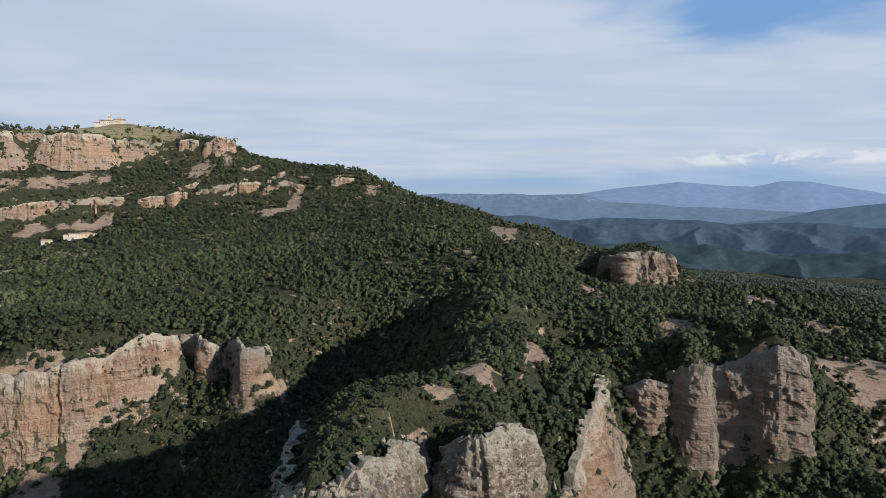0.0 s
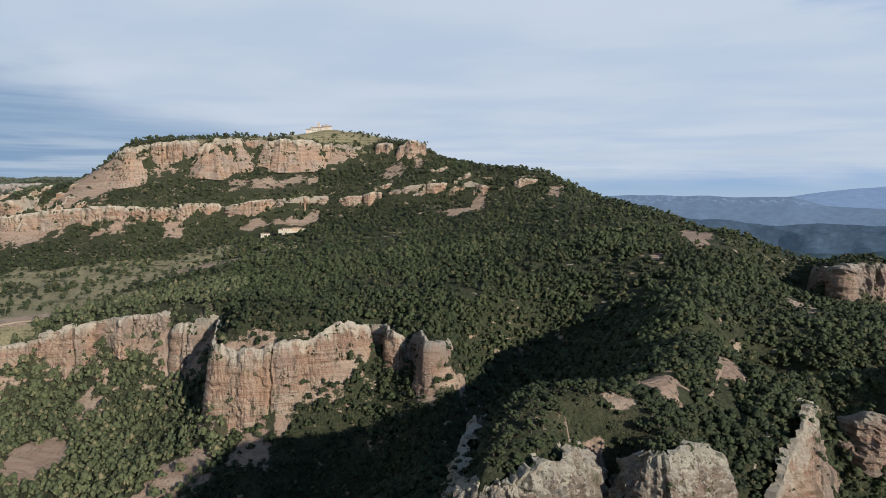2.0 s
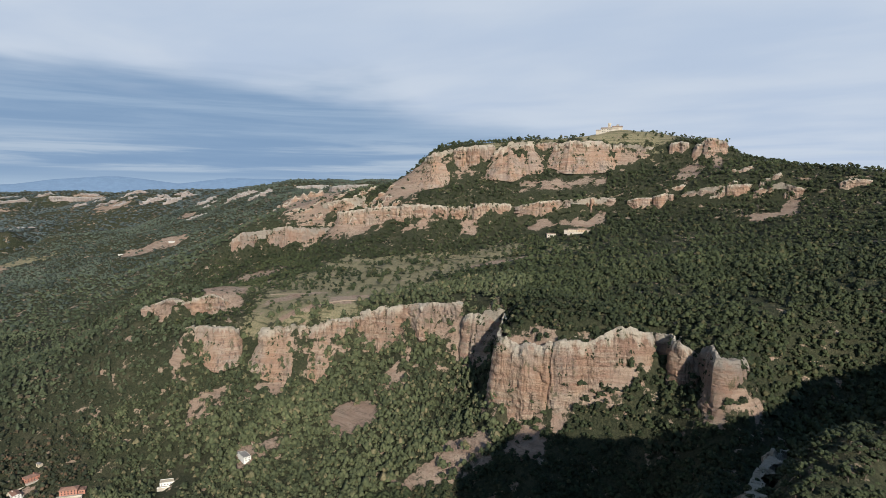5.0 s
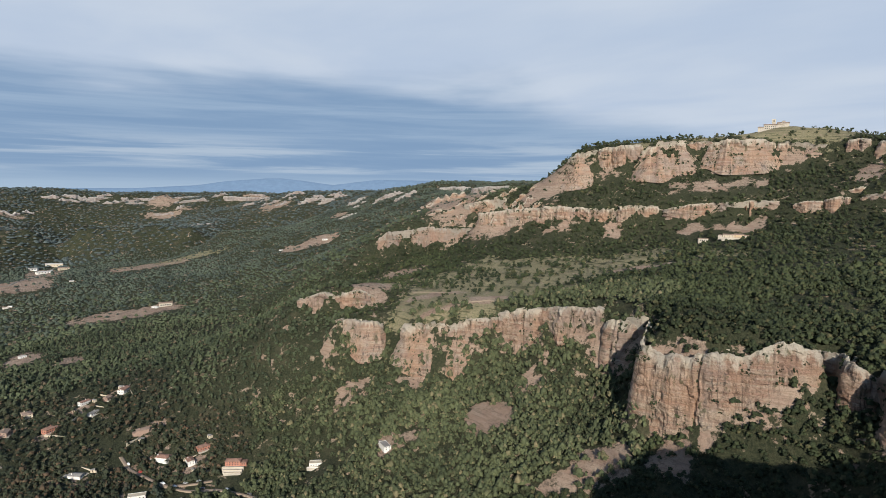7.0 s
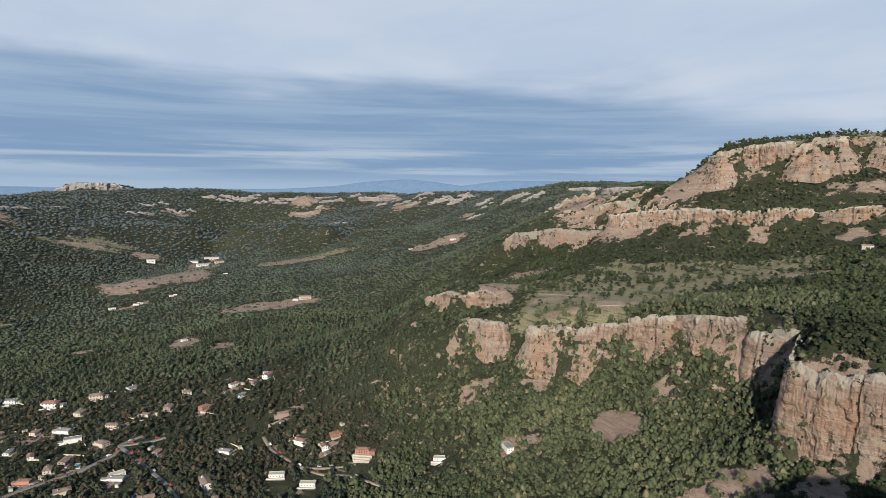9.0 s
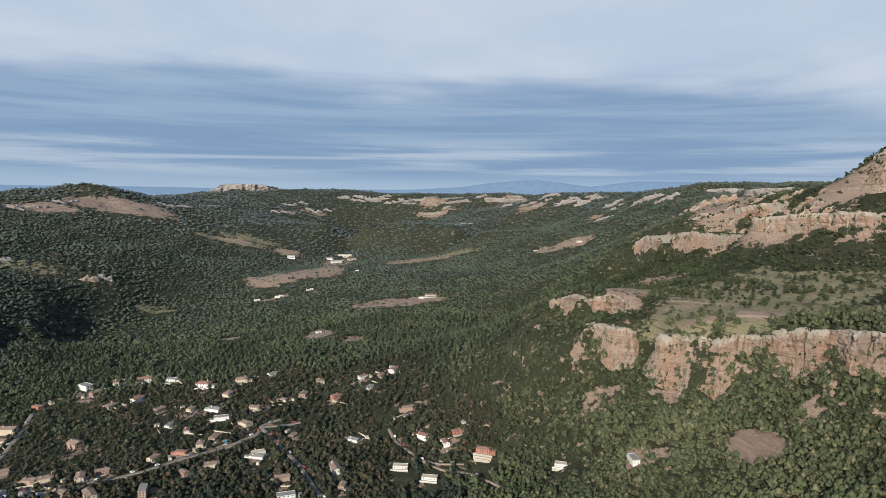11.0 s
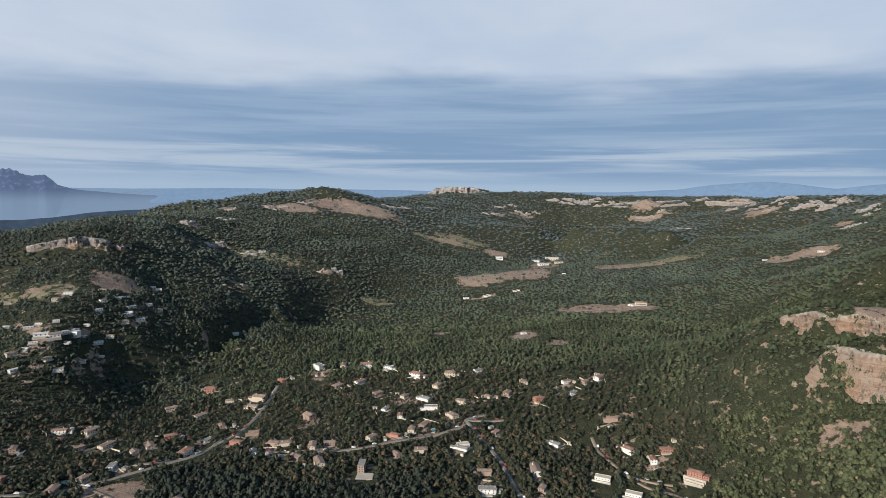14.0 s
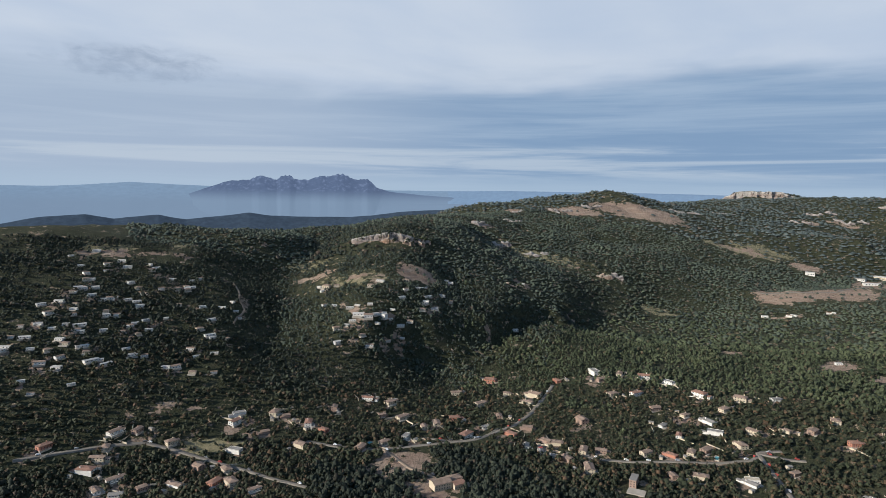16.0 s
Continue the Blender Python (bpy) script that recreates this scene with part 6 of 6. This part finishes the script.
# ---------------------------------------------------------------- woods
def clumpy(seed, count, spread=0.55):
    """A crown of rounded clumps round a higher middle one, open below."""
    g = random.Random(seed)
    v, f = [], []
    for k in range(count):
        size = g.uniform(0.55, 0.68) if k == 0 else g.uniform(0.40, 0.60)
        a = (k + g.uniform(-0.3, 0.3)) / max(count - 1, 1) * math.tau
        out = 0.12 if k == 0 else spread * g.uniform(0.75, 1.15)
        c = (math.cos(a) * out, math.sin(a) * out, 0.32 if k == 0 else g.uniform(-0.42, 0.12))
        base, turn, flat = len(v), g.uniform(0, math.tau), g.uniform(0.75, 1.0)
        for wide, rise, n, shift in ((0, 0.86, 1, 0), (0.86, 0.46, 3, 0), (0.98, -0.5, 3, 0.5)):
            for j in range(n):
                b = turn + (j + shift) / 3 * math.tau
                v.append((c[0] + math.cos(b) * wide * size, c[1] + math.sin(b) * wide * size, c[2] + rise * size * flat))
        for j in range(3):
            m = (j + 1) % 3
            f += [(base, base + 1 + j, base + 1 + m), (base + 1 + j, base + 4 + j, base + 1 + m), (base + 1 + m, base + 4 + j, base + 4 + m)]
    return np.array(v), np.array(f)


NEAR_CROWNS = [clumpy(k, 6) for k in range(6)]
MID_CROWNS = [clumpy(20 + k, 4) for k in range(6)]
SMALL_CROWNS = [clumpy(40 + k, 2, 0.4) for k in range(6)]


def low_crown():
    """A plainer crown for far woods."""
    ring = np.arange(4) / 4 * math.tau
    v = [(0, 0, 1.0)] + [(math.cos(a) * 0.75, math.sin(a) * 0.75, 0.5) for a in ring] + [(math.cos(a + 0.7), math.sin(a + 0.7), -0.35) for a in ring]
    f = [(0, 1 + k, 1 + (k + 1) % 4) for k in range(4)]
    for k in range(4):
        f += [(1 + k, 5 + k, 1 + (k + 1) % 4), (1 + (k + 1) % 4, 5 + k, 5 + (k + 1) % 4)]
    return np.array(v), np.array(f)


LOW_CROWN = [low_crown()]


def scatter(r0, r1, spacing, turns=(-42.0, 164.0), seed=1):
    """Places on a jittered grid of the plan between two radii."""
    g = np.random.default_rng(seed)
    n = int(2 * r1 / spacing)
    x, y = np.meshgrid((np.arange(n) - n / 2) * spacing, (np.arange(n) - n / 2) * spacing)
    x, y = x.ravel(), y.ravel()
    x, y = x + g.uniform(-0.48, 0.48, len(x)) * spacing, y + g.uniform(-0.48, 0.48, len(y)) * spacing
    r, a = np.hypot(x, y), np.degrees(np.arctan2(-x, y))
    ok = (r >= r0) & (r < r1) & (a > turns[0]) & (a < turns[1])
    x, y, r = x[ok], y[ok], r[ok]
    ok = height(x, y) > 250 - 0.60 * r   # none on the steep foot below the knoll
    return x[ok], y[ok], g


def open_ground(spots, x, y):
    """Fields and clearings, with a wider margin the farther they lie down the valley."""
    r = np.hypot(x, y)
    best = patch_sum(spots, x, y)
    for share in (0.5, 1.0):
        k = 1 + share * 34 * np.clip((r - 600) / 600, 0, 1) / r
        best = np.maximum(best, patch_sum(spots, x * k, y * k))
    return best


def wooded(x, y, g, share=0.93):
    """Which of these places carry a tree."""
    bare, grass = open_ground(BARE, x, y) + 0.5 * fractal(x / 22, y / 22, 2, 31), open_ground(GRASS, x, y)
    open_ = fractal(x / 70, y / 70, 3, 41)
    hedge = np.clip(1.6 - 7 * np.abs((height(x, y) / 7.5 + 1.3 * fractal(x / 90, y / 90, 2, 57)) % 1 - 0.5), 0, 1) * (fractal(x / 45, y / 45, 2, 58) > -0.15)
    chance = share * np.where(bare > 0.55, 0.10, 1.0) * (1 - np.clip(grass, 0, 1) * (0.80 - 0.62 * hedge))
    chance = chance * np.where(open_ > 0.38, 0.45, 1.0)
    chance = chance * np.clip((3.2 - steepness(x, y, 2.5)) / 0.8, 0.05, 1)
    chance = chance * clear_of(x, y)
    return g.uniform(0, 1, len(x)) < chance


def join_crowns(name, x, y, wide, tall, shapes, g, material, rough=0.22, sink=0.25, smooth=False):
    """Many crowns as one mesh, of several shapes in turn."""
    co, faces, past = [], [], 0
    for k, shape in enumerate(shapes):
        c, f = crowns_of(x[k::len(shapes)], y[k::len(shapes)], wide[k::len(shapes)], tall[k::len(shapes)], shape, g, rough, sink)
        co.append(c)
        faces.append(f + past)
        past += len(c)
    return new(name, mesh_of(name, np.vstack(co), np.vstack(faces), material, smooth=smooth))


def crowns_of(x, y, wide, tall, shape, g, rough, sink):
    v0, f0 = shape
    n = len(x)
    turn = g.uniform(0, math.tau, n)
    c, s = np.cos(turn)[:, None], np.sin(turn)[:, None]
    v = v0[None] * (1 + g.uniform(-rough, rough, (n, len(v0), 1)))
    vx = (v[..., 0] * c - v[..., 1] * s) * wide[:, None] * 0.5
    vy = (v[..., 0] * s + v[..., 1] * c) * wide[:, None] * g.uniform(0.8, 1.2, n)[:, None] * 0.5
    taper = 1 - 0.25 * np.clip(v[..., 2], 0, 1)
    z = height(x, y)
    vz = (v[..., 2] + 1) * 0.5 * tall[:, None] - sink * tall[:, None] * 0.4 + z[:, None]
    co = np.stack([vx * taper + x[:, None], vy * taper + y[:, None], vz], -1).reshape(-1, 3)
    return co, (f0[None] + (np.arange(n) * len(v0))[:, None, None]).reshape(-1, 3)


def leaf_sprays(name, x, y, wide, tall, count, g, material, size=0.95):
    """Loose sprays of leaves round each crown, as one mesh."""
    n = len(x)
    z = height(x, y)
    d = g.normal(size=(n, count, 3))
    d /= np.linalg.norm(d, axis=2, keepdims=True)
    d[..., 2] = np.abs(d[..., 2]) * 1.15 - 0.35
    rad = g.uniform(0.78, 1.12, (n, count, 1))
    lump = 1 + 0.22 * np.sin(d[..., :1] * 5 + x[:, None, None]) * np.cos(d[..., 1:2] * 4 + y[:, None, None])
    c = d * rad * lump * np.stack([wide, wide, tall], 1)[:, None] * 0.5
    c = c + np.stack([x, y, z + tall * 0.5 - tall * 0.08], 1)[:, None]
    a = g.normal(size=(n, count, 3)) + d * 0.4
    b = np.cross(a, d + 0.3 * g.normal(size=d.shape))
    a /= np.linalg.norm(a, axis=2, keepdims=True)
    b /= np.maximum(np.linalg.norm(b, axis=2, keepdims=True), 1e-3)
    e = size * g.uniform(0.6, 1.25, (n, count, 1)) * (wide / 5.0)[:, None, None]
    tri = np.stack([c + a * e, c - a * e * 0.6 + b * e * 0.9, c - a * e * 0.6 - b * e * 0.9], 2)
    co = tri.reshape(-1, 3)
    me = mesh_of(name, co, np.arange(len(co)).reshape(-1, 3), material, smooth=False)
    return new(name, me)


def sizes(g, x, y, low, high, slender=1.15):
    """Width and height of crowns; the size drifts from stand to stand."""
    n = len(x)
    w = (low + (high - low) * g.beta(1.6, 2.0, n)) * (1 + 0.28 * fractal(x / 55, y / 55, 2, 77))
    return w * 1.2, w * g.uniform(0.65, 1.15, n) * slender


def stand(r0, r1, spacing, seed, low, high, slender=1.15):
    x, y, g = scatter(r0, r1, spacing, seed=seed)
    k = wooded(x, y, g)
    x, y = x[k], y[k]
    return (x, y, *sizes(g, x, y, low, high, slender), g)


def stream_turn(r):
    """Where the stream runs at this distance: its turn, from the village up the valley."""
    return np.interp(r, (640, 900, 1141, 1272, 1441, 1549, 1601, 2042), (121, 117, 112.7, 108.6, 104.8, 100.4, 96.4, 87.2))


def near_houses(x, y):
    spots = np.array([polar(a, r) for line in HOUSES.values() for a, r in line if r < 1100 and a > 74])
    out = np.zeros(len(x), bool)
    for i in range(0, len(x), 20000):
        s = slice(i, i + 20000)
        out[s] = np.hypot(x[s, None] - spots[None, :, 0], y[s, None] - spots[None, :, 1]).min(1) < 48
    return out


BARK = plain("grey_bark", (0.11, 0.085, 0.065), 0.95, 0.4, 3.0)


def limb(bm, a, b, ra, rb, sides=6):
    d = (b - a).normalized()
    u = d.orthogonal().normalized()
    v = d.cross(u)
    rings = []
    for p, r in ((a, ra), ((a + b) / 2 + u * ra * 0.4, (ra + rb) / 2), (b, rb)):
        rings.append([bm.verts.new(p + (u * math.cos(k / sides * math.tau) + v * math.sin(k / sides * math.tau)) * r) for k in range(sides)])
    for r0, r1 in zip(rings, rings[1:]):
        for k in range(sides):
            bm.faces.new((r0[k], r0[(k + 1) % sides], r1[(k + 1) % sides], r1[k]))


def oak(seed):
    """An evergreen oak one unit wide: a trunk with limbs, a crown of leaf clumps with gaps."""
    g = random.Random(seed)
    thing = tagged(new("oak_tree"), "evergreen oak with a ragged crown on the spur", "tree", group="trees of the spur")
    bm = bmesh.new()
    fork = Vector((g.uniform(-0.03, 0.03), g.uniform(-0.03, 0.03), 0.34))
    limb(bm, Vector((0, 0, -0.12)), fork, 0.06, 0.04, 7)
    clumps = []
    for k in range(7):
        a = k / 7 * math.tau + g.uniform(-0.4, 0.4)
        tip = Vector((math.cos(a) * g.uniform(0.18, 0.36), math.sin(a) * g.uniform(0.18, 0.36), g.uniform(0.45, 0.85)))
        limb(bm, fork, tip, 0.028, 0.010, 5)
        clumps.append((tip, g.uniform(0.15, 0.24)))
    clumps.append((Vector((0, 0, 0.9)), 0.2))
    part("trunk", bm, BARK, thing)
    bm = bmesh.new()
    for c, r in clumps:
        ball = bmesh.ops.create_icosphere(bm, subdivisions=1, radius=r * 0.95, matrix=Matrix.Translation(c))["verts"]
        for q in ball:
            q.co = c + (q.co - c) * g.uniform(0.72, 1.15)
        for _ in range(13):
            d = Vector((g.gauss(0, 1), g.gauss(0, 1), g.gauss(0, 1))).normalized()
            p = c + Vector((d.x * r, d.y * r, d.z * r * 0.8)) * g.uniform(0.55, 1.08)
            n = (d + Vector((g.gauss(0, 0.5), g.gauss(0, 0.5), g.gauss(0.2, 0.5)))).normalized()
            u = n.orthogonal().normalized()
            u.rotate(Matrix.Rotation(g.uniform(0, math.tau), 3, n))
            v = n.cross(u)
            e = g.uniform(0.035, 0.07)
            bm.faces.new([bm.verts.new(p + q) for q in (u * e, v * e * 0.7, -u * e, -v * e * 0.7)])
    part("crown", bm, LEAF, thing)
    return thing


def plant_oaks(x, y, w, t, g):
    kinds = [oak(50 + k) for k in range(6)]
    for k, thing in enumerate(kinds):
        thing.scale = (1, 1, 1)
    z = height(x, y)
    for i in range(len(x)):
        m = pose(x[i], y[i], z[i], 0, 0, g.uniform(0, 360))
        k = i % 6
        thing = kinds[k] if i < 6 else copy_thing(kinds[k], m)
        thing.matrix_basis = m
        thing.scale = (w[i], w[i], t[i] * 0.9)


def build_woods():
    x, y, w, t, g = stand(140, 400, 3.5, 11, 2.2, 6.2)
    low = 1 - 0.32 * np.clip((235 - np.hypot(x, y)) / 30, 0, 1) * (np.degrees(np.arctan2(-x, y)) > -8)
    w, t = w * low, t * low
    near = np.argsort(np.hypot(x, y) + np.where(np.abs(np.degrees(np.arctan2(-x, y)) + 2) > 20, 400, 0))[:300]
    plant_oaks(x[near], y[near], w[near], t[near], g)
    x, y, w, t = (np.delete(q, near) for q in (x, y, w, t))
    tagged(join_crowns("near_wood", x, y, w * 1.15, t * 1.1, NEAR_CROWNS, g, LEAF, 0.13, smooth=True), "dense evergreen oaks and pines on the spur", "trees", kind="stuff")
    tagged(leaf_sprays("near_leaves", x, y, w * 1.12, t * 1.05, 18, g, LEAF, 0.62), "ragged leaf sprays of the near oaks", "leaves", kind="stuff")
    x, y, w, t, g = stand(140, 330, 2.6, 17, 0.9, 2.4, 0.9)
    k = np.degrees(np.arctan2(-x, y)) < 40
    tagged(join_crowns("spur_shrubs", x[k], y[k], w[k], t[k], [clumpy(60, 2, 0.5), clumpy(61, 1)], g, LEAF, 0.3), "low rosemary and heather scrub between the oaks", "shrubs", kind="stuff")
    x, y, w, t, g = stand(400, 640, 4.6, 12, 2.6, 7.2, 1.25)
    a = np.degrees(np.arctan2(-x, y))
    town = near_houses(x, y)
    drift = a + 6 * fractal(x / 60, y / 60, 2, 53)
    # Dark leaves put the shade round the village into the colour.
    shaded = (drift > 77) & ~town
    # Lighter leaves here put sunlight on the slope into the colour.
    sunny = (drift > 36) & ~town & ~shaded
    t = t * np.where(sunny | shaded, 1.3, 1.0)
    for name, pick, mat, lab in (("slope_wood", ~town & ~sunny & ~shaded, LEAF, "evergreen oak wood on the slopes"), ("valley_edge_wood", shaded, LEAF_SHADE, "dark wood round the village"), ("sunny_slope_wood", sunny, LEAF_SCRUB, "olive-green oaks and pines under the cliffs"), ("garden_trees", town, LEAF_GARDEN, "garden trees between the houses, some in autumn brown")):
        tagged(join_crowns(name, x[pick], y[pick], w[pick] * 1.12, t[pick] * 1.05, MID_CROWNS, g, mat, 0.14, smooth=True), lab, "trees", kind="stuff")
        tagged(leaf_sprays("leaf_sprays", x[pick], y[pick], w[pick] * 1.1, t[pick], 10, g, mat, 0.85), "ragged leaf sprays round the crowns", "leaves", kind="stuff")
    x, y, w, t, g = stand(640, 1150, 6.6, 13, 3.2, 8.0, 1.2)
    a = np.degrees(np.arctan2(-x, y))
    town = near_houses(x, y)
    drift = a + 8 * fractal(x / 120, y / 120, 2, 52) + g.normal(size=len(x)) * 3
    hill, west = drift < 66, drift > stream_turn(np.hypot(x, y))
    r = np.hypot(x, y)
    flank = west & (r + 60 * fractal(x / 80, y / 80, 2, 57) > 840) & (a > 112) & (a < 138)
    west = west & ~flank
    town = town & (np.hypot(x, y) < 820)
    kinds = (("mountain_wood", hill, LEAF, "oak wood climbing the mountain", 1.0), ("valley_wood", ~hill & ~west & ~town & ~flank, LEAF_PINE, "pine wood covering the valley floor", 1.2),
             ("hill_flank_wood", flank & ~town, LEAF_OUTER, "grey-green wood on the flank of a hill", 1.1), ("western_wood", west & ~town, LEAF_SHADE, "dark wood on the western hill", 1.1), ("garden_trees", town & ~hill, LEAF_GARDEN, "garden trees between the houses, some in autumn brown", 1.0))
    for name, pick, mat, lab, f in kinds:
        tagged(join_crowns(name, x[pick], y[pick], w[pick] * 1.1, t[pick] * f, SMALL_CROWNS, g, mat, 0.2, smooth=False), lab, "trees", kind="stuff")
        tagged(leaf_sprays("leaf_sprays", x[pick], y[pick], w[pick] * 0.95, t[pick] * f, 2, g, mat, 1.2), "ragged leaf sprays round the crowns", "leaves", kind="stuff")
    x, y, w, t, g = stand(1150, 2000, 8.6, 14, 3.8, 8.8, 0.85)
    a = np.degrees(np.arctan2(-x, y))
    keep = (a > -38) & ((a < -4) | (a > 42))
    inner = (g.uniform(0, 1, len(x)) < (1550 - np.hypot(x, y)) / 400) & (a > 42)
    west = a + 2 * fractal(x / 90, y / 90, 2, 51) > stream_turn(np.hypot(x, y))
    inner = inner & ~west
    # West of the stream the shade goes into darker leaf colours.
    shade_toned = west & ((a < 112) | (a > 124)) & (g.uniform(0, 1, len(x)) < (1750 - np.hypot(x, y)) / 450) & (a < 135)
    for name, pick, mat in (("outer_valley_wood", ~west & keep & (a > 0) & ~inner, LEAF_OUTER), ("inner_valley_wood", keep & (a > 42) & inner, LEAF_PINE), ("outer_eastern_wood", keep & (a < 0), LEAF_OUTER), ("shade_toned_wood", shade_toned, LEAF_SHADE), ("outer_western_wood", west & ~shade_toned & (a < 150), LEAF_OUTER)):
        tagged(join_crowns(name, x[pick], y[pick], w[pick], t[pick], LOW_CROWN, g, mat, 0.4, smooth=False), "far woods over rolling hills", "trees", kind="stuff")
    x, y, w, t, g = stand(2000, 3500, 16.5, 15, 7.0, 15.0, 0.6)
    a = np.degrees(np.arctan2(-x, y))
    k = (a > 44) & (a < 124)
    # The haze over the plateau rim sits in this leaf colour.
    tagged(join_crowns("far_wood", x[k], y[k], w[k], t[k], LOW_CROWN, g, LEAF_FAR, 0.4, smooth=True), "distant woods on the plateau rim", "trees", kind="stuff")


def build_ledge_shrubs():
    q = np.array(LEDGES)
    g = np.random.default_rng(21)
    co, faces, past = [], [], 0
    shapes = [clumpy(70 + k, 3, 0.5) for k in range(4)]
    for k, (v0, f0) in enumerate(shapes):
        p = q[k::4]
        n = len(p)
        v = v0[None] * (1 + g.uniform(-0.25, 0.25, (n, len(v0), 1))) * p[:, 3][:, None, None] * 0.5
        co.append((v + p[:, None, :3]).reshape(-1, 3))
        faces.append((f0[None] + (np.arange(n) * len(v0))[:, None, None]).reshape(-1, 3) + past)
        past += n * len(v0)
    c = q[:, None, :3] + g.normal(size=(len(q), 4, 3)) * q[:, 3][:, None, None] * 0.3
    e = q[:, 3][:, None, None] * 0.14
    tri = np.stack([c + g.normal(size=c.shape) * e for _ in range(3)], 2).reshape(-1, 3)
    faces.append(past + np.arange(len(tri)).reshape(-1, 3))
    tagged(new("ledge_shrubs", mesh_of("ledge_shrubs", np.vstack(co + [tri]), np.vstack(faces), LEAF, smooth=False)), "dark shrubs on the cliff brows and ledges", "shrubs", kind="stuff")


build_woods()
build_ledge_shrubs()
